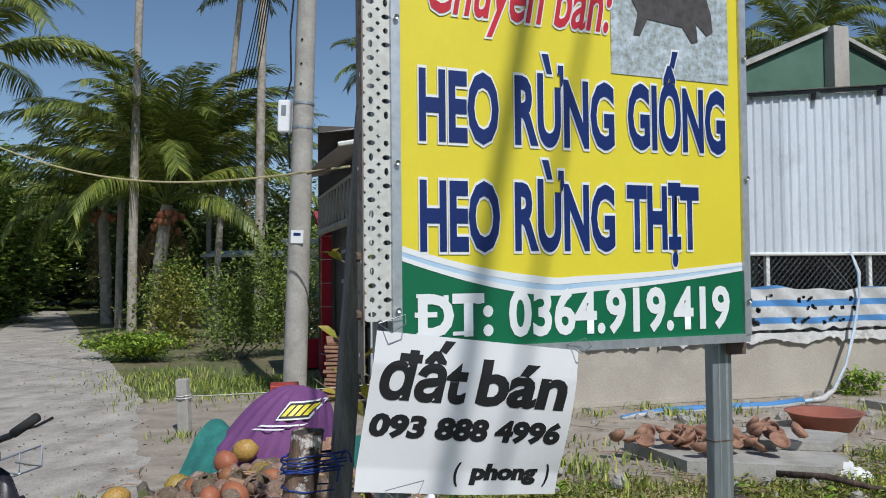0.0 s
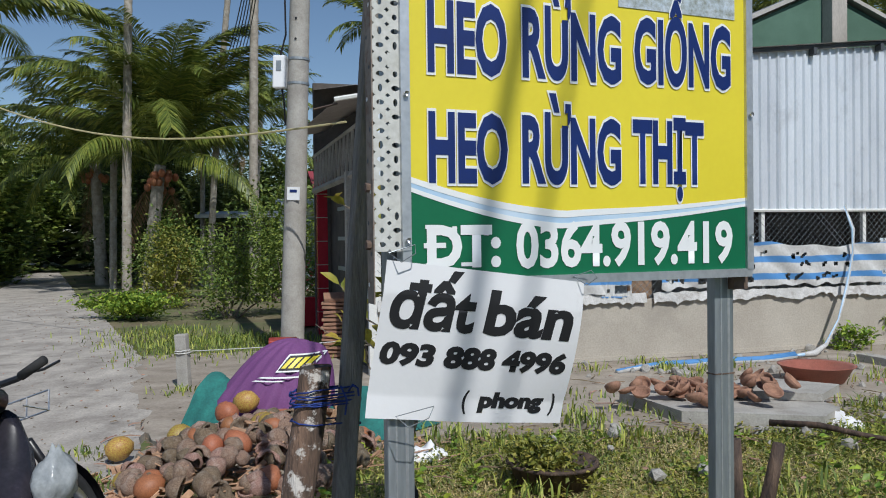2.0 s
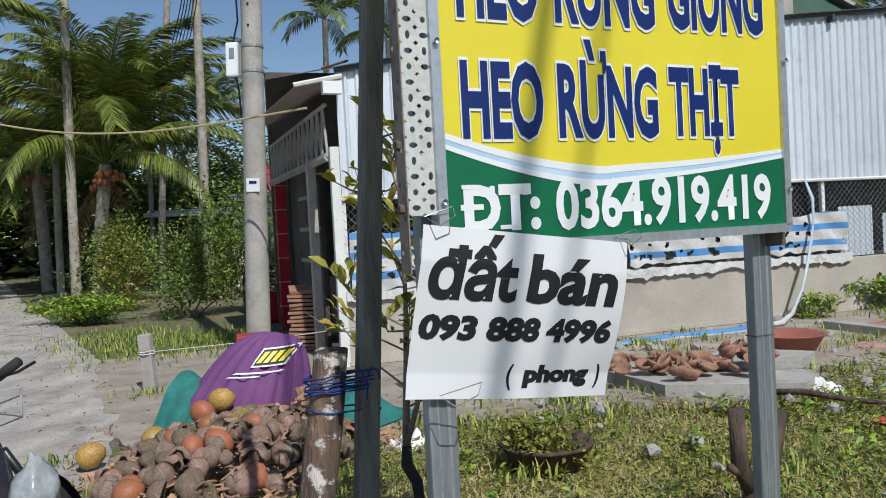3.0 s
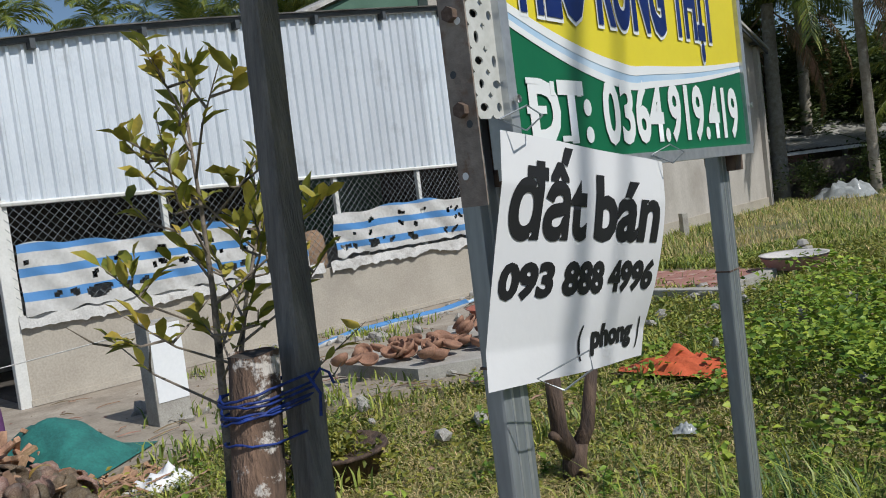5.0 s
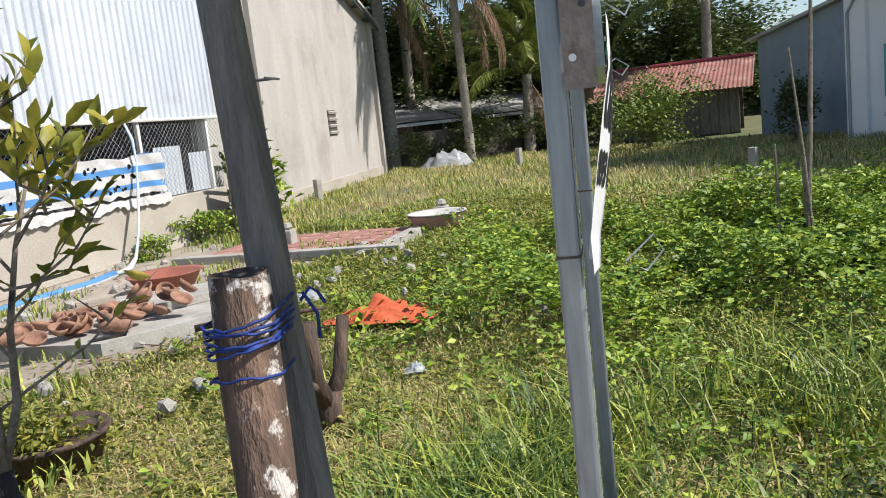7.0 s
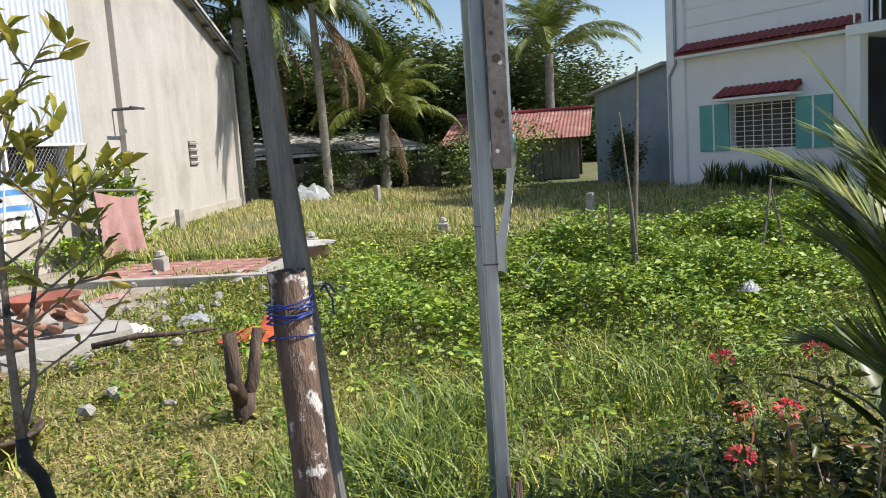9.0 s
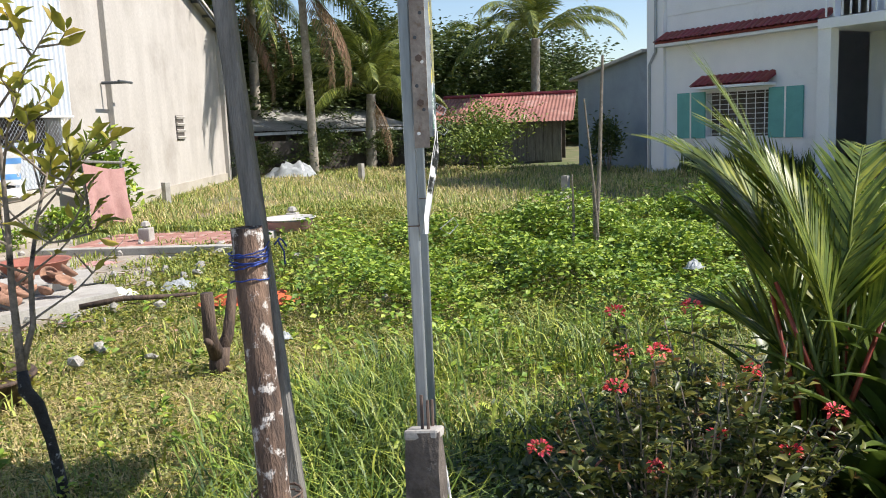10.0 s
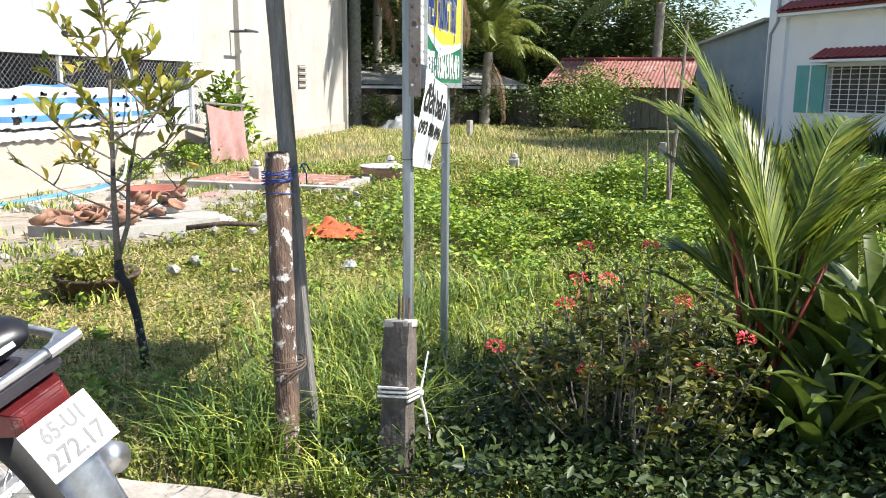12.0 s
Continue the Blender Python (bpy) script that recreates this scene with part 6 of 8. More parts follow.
def build_posts():
    r2 = random.Random(17)
    # log post
    b0, b1 = Vector((-0.635, 3.36, -0.15)), Vector((-0.487, 3.56, 1.138))
    lp = thing("log_post", "stripped bark log post with peeling whitish patches", "post", (b0.x, b0.y, -0.1))
    bm = bmesh.new()
    n, rings = 18, []
    for i in range(27):
        t = i / 26
        c = b0.lerp(b1, t) - Vector((b0.x, b0.y, -0.1))
        ring = []
        for k in range(n):
            a = 2 * math.pi * k / n
            rr = 0.047 * (1.3 - 0.3 * min(1, t * 5)) * (1 + 0.16 * noise.noise((math.cos(a) * 1.3, math.sin(a) * 1.3, t * 5)) + 0.05 * noise.noise((math.cos(a) * 5, math.sin(a) * 5, t * 18)))
            ring.append(bm.verts.new((c.x + math.cos(a) * rr, c.y + math.sin(a) * rr, c.z + (0.008 * noise.noise((a, 3, 1)) if i == 26 else 0))))
        rings.append(ring)
    for a, b in zip(rings, rings[1:]):
        for k in range(n):
            bm.faces.new((a[k], a[(k + 1) % n], b[(k + 1) % n], b[k]))
    part("log", bm, M_BARK, lp, smooth=True)
    bm = bmesh.new()

    c = b1 - Vector((b0.x, b0.y, -0.1))
    ring = [bm.verts.new((c.x + math.cos(2 * math.pi * k / n) * 0.0465, c.y + math.sin(2 * math.pi * k / n) * 0.0465, c.z - 0.004 + 0.006 * noise.noise((k, 3, 1)))) for k in range(n)]
    mid = bm.verts.new((c.x, c.y, c.z - 0.012))
    for k in range(n):
        bm.faces.new((ring[k], ring[(k + 1) % n], mid))
    part("cut_end", bm, M_ENDGRAIN, lp, "dark weathered cut end")
    for k in range(3):
        bm = bmesh.new()
        rope_turns(bm, 0.045, 0.055, 0.42 + 0.012 * k, 0.075, 0.07, 1, 0.003, r2)
        part("wire_turn", bm, M_RUST, lp, "rusty wire tie")
    # leaning sawn timber pole
    p0, p1 = Vector((-0.45, 3.43, -0.15)), Vector((-0.305, 3.895, 3.2))
    tp = thing("timber_pole", "tall grey sawn timber pole lashed to the log post", "pole", (p0.x, p0.y, -0.1))
    bm = bmesh.new()
    rings = []
    for i in range(30):
        t = i / 29
        c = p0.lerp(p1, t) - Vector((p0.x, p0.y, -0.1))
        w = 0.029 * (1 + 0.05 * noise.noise((t * 9, 0, 0)))
        ring = []
        for sx, sy in ((-1, -0.8), (-0.8, -1), (0.8, -1), (1, -0.8), (1, 0.8), (0.8, 1), (-0.8, 1), (-1, 0.8)):
            ang = radians(28)
            x, y = sx * w, sy * w
            ring.append(bm.verts.new((c.x + x * math.cos(ang) - y * math.sin(ang) + 0.0015 * noise.noise((sx * 3, sy * 3, t * 40)), c.y + x * math.sin(ang) + y * math.cos(ang), c.z)))
        rings.append(ring)
    for a, b in zip(rings, rings[1:]):
        for k in range(8):
            bm.faces.new((a[k], a[(k + 1) % 8], b[(k + 1) % 8], b[k]))
    bm.faces.new(rings[-1])
    part("timber", bm, M_TIMBER, tp)
    part("nail", tubed([(0.02, -0.04, 1.95), (0.09, -0.06, 1.96)], 0.003, 5), M_RUST, tp)
    # blue cord
    cd = thing("blue_cord", "blue nylon cord lashing the two posts together", "rope", (-0.432, 3.565, 1.05))
    ca, cb_ = Vector((-0.540, 3.532)) - Vector((-0.47, 3.55)), Vector((-0.446, 3.588)) - Vector((-0.47, 3.55))
    def loop(z, sag, jit):
        ax = (cb_ - ca).normalized()
        pts = []
        for k in range(25):
            a = 2 * math.pi * k / 24
            d = Vector((math.cos(a), math.sin(a)))
            c, r0 = (cb_, 0.038) if d.dot(ax) > 0 else (ca, 0.055)
            p = c + d * (r0 + r2.uniform(0, 0.004))
            pts.append((p.x, p.y, z + sag * math.cos(a + jit) + r2.uniform(-0.003, 0.003)))
        return tubed(pts, 0.0025, 6)
    for k in range(6):
        part("turn", loop(0.02 - 0.009 * k + r2.uniform(-0.004, 0.004), r2.uniform(-0.012, 0.012), r2.uniform(0, 6)), M_BLUEROPE, cd, smooth=True)
    part("turn", loop(-0.075, 0.012, 2.4), M_BLUEROPE, cd, smooth=True)
    part("loose_end", tubed([(0.045, -0.02, 0.02), (0.06, -0.03, 0.04), (0.075, -0.03, 0.03), (0.08, -0.04, 0.01)], 0.003, 6), M_BLUEROPE, cd, smooth=True)
    part("loose_end", tubed([(0.03, -0.05, 0.04), (0.05, -0.055, 0.0), (0.045, -0.06, -0.04)], 0.003, 6), M_BLUEROPE, cd, smooth=True)
    # concrete stub post with bars and rope
    cp = thing("concrete_post", "short weathered concrete post with rusty bars and white rope", "post", (-0.445, 2.97, -0.12), 20, tilt=(-3, 12))
    bm = boxed((0.094, 0.10, 0.66), (0, 0, 0.32))
    bmesh.ops.subdivide_edges(bm, edges=bm.edges[:], cuts=5, use_grid_fill=True)
    for v in bm.verts:
        q = noise.noise_vector(v.co * 14)
        v.co += q * 0.010
    part("concrete", bm, M_CONC_DARK, cp)
    part("cap", boxed((0.098, 0.104, 0.03), (0, 0, 0.645), bevel=0.008), M_CONC, cp)
    for x, y, h in ((-0.03, -0.02, 0.085), (-0.022, 0.0, 0.10), (0.03, -0.02, 0.08)):
        part("bar", tubed([(x, y, 0.62), (x + 0.004, y, 0.66 + h)], 0.005, 6), M_RUST, cp)
    for k in range(3):
        bm = bmesh.new()
        z = 0.36 + 0.016 * k
        c = [(-0.056, -0.06), (0.056, -0.06), (0.056, 0.06), (-0.056, 0.06), (-0.056, -0.06)]
        tube(bm, [(x, y, z + 0.004 * i) for i, (x, y) in enumerate(c)], 0.0055, 6)
        part("rope_turn", bm, M_WHITEROPE, cp)
    part("rope_knot", lathe(bmesh.new(), [(0, -0.016), (0.014, -0.008), (0.015, 0.008), (0, 0.016)], 8, (0.072, -0.06, 0.375)), M_WHITEROPE, cp, smooth=True)
    part("rope_tail", tubed([(0.072, -0.06, 0.37), (0.09, -0.08, 0.28), (0.105, -0.09, 0.20), (0.10, -0.10, 0.14)], 0.006, 6), M_WHITEROPE, cp)
    part("rope_tail", tubed([(0.072, -0.06, 0.375), (0.22, -0.02, 0.44), (0.36, 0.02, 0.50)], 0.0045, 6), M_WHITEROPE, cp)
    # stub in the yard with a line, and the whitewashed pillar
    st = thing("stub_post", "short grey timber stub tied with white line", "post", (-3.6, 9.12, 0), tilt=(2, -2))
    part("stub", boxed((0.12, 0.09, 0.62), (0, 0, 0.24), bevel=0.01), M_CONC, st)
    part("line_turn", rope_turns(bmesh.new(), 0, 0, 0.37, 0.075, 0.06, 2, 0.006, r2), M_WHITEROPE, st)
    ln = thing("white_line", "white cord stretched low across the yard", "rope", (-3.6, 9.12, 0.37))
    pts = [(2.95 * k / 8, -0.58 * k / 8, 0.32 * k / 8 - 0.03 * math.sin(math.pi * k / 8)) for k in range(9)]
    part("cord", tubed(pts, 0.005, 5), M_WHITEROPE, ln)
    pl = thing("whitewashed_pillar", "short concrete pillar with one whitewashed face", "pillar", (-0.66, 8.33, 0), 24)
    part("pillar", boxed((0.26, 0.2, 0.86), (0, 0, 0.32), bevel=0.012), M_CONC, pl)
    part("whitewash", boxed((0.235, 0.006, 0.56), (0.005, -0.102, 0.45)), M_WHITE, pl, "flaking whitewash")
    # electric pole
    ep = thing("utility_pole", "tall round concrete utility pole with a meter box", "utility pole", (-3.12, 11.05, 0), tilt=(0, 2.2))
    part("shaft", tubed([(0, 0, -0.2)] + [(0, 0, z) for z in np.linspace(0.2, 8.5, 12)], [0.15] + list(np.linspace(0.148, 0.10, 12)), 20), M_CONC, ep, smooth=True)
    mb = part("meter_box", boxed((0.16, 0.14, 0.40), (-0.2, -0.08, 3.55), bevel=0.02), M_WHITE, ep, "white meter box")
    part("meter_window", boxed((0.06, 0.01, 0.12), (-0.2, -0.155, 3.62)), M_STEEL, mb)
    for z in (3.42, 3.72):
        part("band", lathe(bmesh.new(), [(0.137, -0.015), (0.137, 0.015)], 20, (0, 0, z)), M_STEEL, ep)
    for z in (4.5, 4.2, 3.95, 5.2):
        part("bolt_hole", lathe(bmesh.new(), [(0.0, 0.0), (0.016, 0.0)], 8), M_INK, ep).matrix_basis = pose(0.0, -0.134, z, 90, 0, 0)
    part("paper_label", boxed((0.16, 0.01, 0.16), (0.02, -0.144, 2.06)), M_PAPER, ep)
    part("label_print", boxed((0.09, 0.004, 0.035), (0.02, -0.151, 2.09)), M_NAVY, ep)
    part("drop_cable", tubed([(-0.1, -0.12, 5.4), (-0.16, -0.12, 4.6), (-0.13, -0.12, 4.0), (-0.2, -0.1, 3.75)], 0.012, 5), M_CABLE, ep)
    part("drop_cable", tubed([(-0.18, -0.08, 3.35), (-0.14, -0.1, 3.2), (-0.13, -0.06, 2.9)], 0.012, 5), M_CABLE, ep)
    cb = thing("overhead_cables", "bundle of black overhead cables along the lane", "cables", (-2.92, 11.05, 8.1))
    for k in range(6):
        e = Vector((-12.2 + 0.2 * k, 25.0, 0.2 + 0.22 * k))
        pts = [Vector((0, 0, 0.06 * k)).lerp(e, q / 12) - Vector((0, 0, (1.0 + 0.12 * k) * math.sin(math.pi * q / 12))) for q in range(13)]
        part("cable", tubed(pts, 0.014, 5), M_CABLE, cb)
    # the line goes on along the lane past the sign
    for k, pts in enumerate(([(0, 0, 0.1), (3.5, -6.9, -1.05), (5.23, -11.47, -1.3), (5.78, -13.14, -1.3), (8.9, -23.0, -0.6), (15.0, -42.0, 0.6)], [(0, 0, 0.3), (3.7, -7.2, -0.85), (5.43, -11.4, -1.1), (5.90, -13.0, -1.1), (9.0, -23.2, -0.4), (15.2, -42.2, 0.8)])):
        part("cable", tubed(pts, 0.021 if k == 0 else 0.012, 6), M_CABLE, cb)
    yc = thing("yellow_cable", "sagging yellowish cable strung across the yard", "cable", (-2.05, 9.8, 2.75))
    e = Vector((-7.0, 3.0, 1.1))
    pts = [Vector((0, 0, 0)).lerp(e, q / 16) - Vector((0, 0, 0.42 * math.sin(math.pi * q / 16))) for q in range(17)]
    part("cable", tubed(pts, 0.012, 6), M_TANCABLE, yc)


build_posts()


# ---- motor scooter ----
def wheel(parent, y, name="wheel"):
    w = part(name, lathe(bmesh.new(), [(0.20, -0.03), (0.235, -0.04), (0.272, -0.025), (0.28, 0.0), (0.272, 0.025), (0.235, 0.04), (0.20, 0.03), (0.20, -0.03)], 32), M_RUBBER, parent, "black tyre", smooth=True)
    w.matrix_basis = pose(0, y, 0.28, 0, 90, 0)
    part("rim", lathe(bmesh.new(), [(0.205, -0.03), (0.19, -0.02), (0.19, 0.02), (0.205, 0.03)], 32), M_CHROME, w, smooth=True)
    part("hub", lathe(bmesh.new(), [(0, -0.05), (0.05, -0.05), (0.05, 0.05), (0, 0.05)], 16), M_CHROME, w)
    for k in range(18):
        a = 2 * math.pi * k / 18
        sg = 0.02 if k % 2 else -0.02
        part("spoke", tubed([(math.cos(a) * 0.04, math.sin(a) * 0.04, sg), (math.cos(a + 0.25) * 0.195, math.sin(a + 0.25) * 0.195, 0)], 0.002, 4), M_CHROME, w)
    return w


def build_scooter():
    b = thing("motorbike", "dark underbone motorbike parked on its side stand at the lane", "motorbike", (-1.58, 3.32, 0.0), 10, tilt=(0, -19))
    wheel(b, 0.0)
    wheel(b, 1.22)
    def shell(prof, y0s, mat_, name, label=""):
        bm = bmesh.new()
        rings = [[bm.verts.new((w * math.cos(a), y, z + h * math.sin(a))) for a in np.linspace(0, 2 * math.pi, 14, endpoint=False)] for (y, z, w, h) in prof]
        for p, q in zip(rings, rings[1:]):
            for k in range(14):
                bm.faces.new((p[k], p[(k + 1) % 14], q[(k + 1) % 14], q[k]))
        bm.faces.new(rings[0])
        bm.faces.new(rings[-1][::-1])
        bmesh.ops.recalc_face_normals(bm, faces=bm.faces)
        return part(name, bm, mat_, b, label, smooth=True)
    shell([(-0.33, 0.72, 0.045, 0.03), (-0.28, 0.715, 0.09, 0.06), (-0.1, 0.66, 0.12, 0.09), (0.2, 0.56, 0.125, 0.10), (0.5, 0.46, 0.10, 0.11), (0.62, 0.42, 0.07, 0.1)], 0, M_PAINTDK, "tail_fairing", "scratched dark tail fairing")
    seat = shell([(-0.30, 0.815, 0.085, 0.02), (-0.26, 0.825, 0.115, 0.042), (0.0, 0.80, 0.13, 0.05), (0.25, 0.75, 0.13, 0.052), (0.5, 0.72, 0.10, 0.045), (0.6, 0.70, 0.06, 0.03)], 0, M_BLACK, "seat", "long black vinyl seat")
    # plain emblem bar on the seat's end
    part("emblem", boxed((0.085, 0.006, 0.014), (0, -0.302, 0.818), (-20, 0, 0)), M_STEEL, seat)
    bm = bmesh.new()
    rows = [[bm.verts.new((sx * w, y, z)) for sx, z in ((-1, lo), (1, lo), (0.93, hi), (-0.93, hi))] for y, w, lo, hi in ((-0.392, 0.062, 0.652, 0.692), (-0.375, 0.078, 0.645, 0.704), (-0.27, 0.112, 0.640, 0.722), (-0.2, 0.116, 0.645, 0.72))]
    for p, q in zip(rows, rows[1:]):
        for k in range(4):
            bm.faces.new((p[k], p[(k + 1) % 4], q[(k + 1) % 4], q[k]))
    bm.faces.new(rows[0][::-1])
    bm.faces.new(rows[-1])
    bmesh.ops.recalc_face_normals(bm, faces=bm.faces)
    bmesh.ops.bevel(bm, geom=bm.edges[:], offset=0.004, segments=2, affect="EDGES")
    lens = part("tail_lamp", bm, M_REDLENS, b, "cracked angular red tail lamp")
    part("lamp_top", boxed((0.20, 0.19, 0.045), (0, -0.275, 0.738), (-9, 0, 0), 0.014), M_PAINTDK, lens, "scratched dark lamp cover")
    rail = bmesh.new()
    tube(rail, [(-0.14, 0.1, 0.72), (-0.15, -0.15, 0.765), (-0.14, -0.32, 0.78), (-0.08, -0.37, 0.785), (0.08, -0.37, 0.785), (0.14, -0.32, 0.78), (0.15, -0.15, 0.765), (0.14, 0.1, 0.72)], 0.013, 8)
    gr = part("grab_rail", rail, M_CHROME, b, "worn silver grab rail", smooth=True)
    part("rail_end", tubed([(0.07, -0.372, 0.785), (0.16, -0.372, 0.787)], 0.018, 8), M_CHROME, gr)
    # rear mudguard and plate
    pl = part("number_plate", boxed((0.19, 0.004, 0.14), (0, 0, 0), bevel=0.0015), M_PLATE, b, "white number plate with two rows")
    pl.matrix_basis = pose(0, -0.445, 0.61, -32, 0, 0)
    letters("plate_lettering", "65-U1", -0.055, 0.012, 0.11, 0.042, M_PLATEINK, pl, y=-0.0035, offset=0.0012)
    letters("plate_lettering", "272.17", -0.075, -0.052, 0.15, 0.046, M_PLATEINK, pl, y=-0.0035, offset=0.0012)
    bm = bmesh.new()
    rows = []
    for (y, z, w) in ((-0.28, 0.68, 0.06), (-0.37, 0.62, 0.065), (-0.43, 0.50, 0.065), (-0.48, 0.33, 0.06), (-0.50, 0.28, 0.045)):
        rows.append([bm.verts.new((-w, y + 0.02, z)), bm.verts.new((-w * 0.6, y, z)), bm.verts.new((w * 0.6, y, z)), bm.verts.new((w, y + 0.02, z))])
    for p, q in zip(rows, rows[1:]):
        for k in range(3):
            bm.faces.new((p[k], p[k + 1], q[k + 1], q[k]))
    bmesh.ops.solidify(bm, geom=bm.faces[:], thickness=0.004)
    part("rear_mudguard", bm, M_CHROME, b, "dull grey mudguard flap", smooth=True)
    for sx in (-1, 1):
        part("shock_absorber", tubed([(sx * 0.12, 0.02, 0.30), (sx * 0.12, 0.12, 0.60)], 0.026, 10), M_CHROME, b, smooth=True)
        part("fork_leg", tubed([(sx * 0.07, 1.22, 0.28), (sx * 0.07, 1.02, 0.72)], 0.018, 10), M_BLACK, b, smooth=True)
    part("swing_arm", tubed([(0.1, 0.0, 0.28), (0.1, 0.5, 0.30)], 0.022, 8), M_BLACK, b)
    part("swing_arm", tubed([(-0.1, 0.0, 0.28), (-0.1, 0.5, 0.30)], 0.022, 8), M_BLACK, b)
    part("chain_cover", boxed((0.04, 0.55, 0.11), (-0.13, 0.22, 0.29), (3, 0, 0), 0.02), M_BLACK, b)
    part("exhaust", tubed([(0.15, 0.55, 0.22), (0.16, 0.2, 0.24), (0.17, -0.28, 0.34)], [0.025, 0.045, 0.045], 12), M_CHROME, b, smooth=True)
    part("engine", boxed((0.2, 0.34, 0.24), (0, 0.62, 0.32), (0, 0, 0), 0.03), M_CHROME, b)
    shell([(0.55, 0.40, 0.07, 0.10), (0.75, 0.44, 0.10, 0.12), (0.90, 0.54, 0.10, 0.16), (0.97, 0.68, 0.10, 0.15), (1.0, 0.80, 0.08, 0.08)], 0, M_PAINTDK, "leg_shield", "dark leg shield")
    shell([(0.80, 0.92, 0.08, 0.04), (0.88, 0.94, 0.10, 0.055), (0.96, 0.92, 0.09, 0.06), (1.01, 0.90, 0.05, 0.04)], 0, M_BLACK, "headlamp_cowl", "black handlebar cowl")
    part("handlebar", tubed([(-0.34, 0.80, 1.0), (-0.2, 0.86, 0.97), (0.2, 0.86, 0.97), (0.34, 0.80, 1.0)], 0.013, 8), M_BLACK, b)
    for sx in (-1, 1):
        part("grip", tubed([(sx * 0.22, 0.85, 0.975), (sx * 0.345, 0.80, 1.002)], 0.019, 10), M_RUBBER, b, smooth=True)
        part("brake_lever", tubed([(sx * 0.2, 0.89, 0.98), (sx * 0.28, 0.91, 0.97), (sx * 0.37, 0.86, 0.98)], 0.006, 6), M_BLACK, b)
    bm = bmesh.new()
    rows = []
    for k in range(9):
        a = radians(-15 + 150 * k / 8)
        y, z = 1.22 + math.cos(a) * 0.315, 0.28 + math.sin(a) * 0.315
        rows.append([bm.verts.new((-0.055, y - math.cos(a) * 0.03, z - math.sin(a) * 0.03)), bm.verts.new((-0.03, y, z)), bm.verts.new((0.03, y, z)), bm.verts.new((0.055, y - math.cos(a) * 0.03, z - math.sin(a) * 0.03))])
    for p, q in zip(rows, rows[1:]):
        for k in range(3):
            bm.faces.new((p[k], p[k + 1], q[k + 1], q[k]))
    bmesh.ops.solidify(bm, geom=bm.faces[:], thickness=0.004)
    part("front_mudguard", bm, M_BLACK, b, "black front mudguard", smooth=True)
    ba = bmesh.new()
    for x in (-0.1, 0.0, 0.1):
        tube(ba, [(x, 1.02, 0.86), (x, 1.2, 0.80), (x, 1.26, 0.88)], 0.004, 5)
    tube(ba, [(-0.1, 1.26, 0.88), (0.1, 1.26, 0.88)], 0.004, 5)
    tube(ba, [(-0.1, 1.2, 0.80), (0.1, 1.2, 0.80)], 0.004, 5)
    part("front_carrier", ba, M_CHROME, b, "thin wire front carrier")
    part("side_stand", tubed([(-0.1, 0.55, 0.26), (-0.22, 0.5, 0.03)], 0.012, 6), M_BLACK, b)
    # clear bag hung from the hook
    bg = thing("plastic_bag", "clear crumpled plastic bag hanging on the motorbike", "bag", (-1.76, 4.22, 0.44))
    bm = bmesh.new()
    bmesh.ops.create_icosphere(bm, subdivisions=3, radius=1.0)
    for v in bm.verts:
        d = 1 + 0.28 * noise.noise(v.co * 2.1) + 0.10 * noise.noise(v.co * 6)
        tp = max(0.25, 1 - max(0, v.co.z) * 0.7)
        v.co = Vector((v.co.x * 0.085 * tp * d, v.co.y * 0.10 * tp * d, v.co.z * 0.13 * d + 0.14))
    part("bag", bm, M_PLASTICBAG, bg, smooth=True)


build_scooter()


# ---- coconut heap and covers ----
def nut_mesh(seed, sx=1.0, open_top=False):
    bm = bmesh.new()
    bmesh.ops.create_icosphere(bm, subdivisions=2, radius=1.0)
    o = Vector((seed * 3.1, seed * 1.7, 0))
    for v in bm.verts:
        a = math.atan2(v.co.y, v.co.x)
        d = 1 + 0.05 * math.cos(3 * a) + 0.10 * noise.noise(v.co * 1.6 + o)
        v.co = Vector((v.co.x * d, v.co.y * d, v.co.z * (1.18 * sx) * d))
    if open_top:
        bmesh.ops.delete(bm, geom=[v for v in bm.verts if v.co.z > 0.12 + 0.5 * noise.noise(v.co * 2 + o)], context="VERTS")
        bmesh.ops.solidify(bm, geom=bm.faces[:], thickness=0.16)
    me = bpy.data.meshes.new("coconut")
    bm.to_mesh(me)
    bm.free()
    me.polygons.foreach_set("use_smooth", [True] * len(me.polygons))
    return me


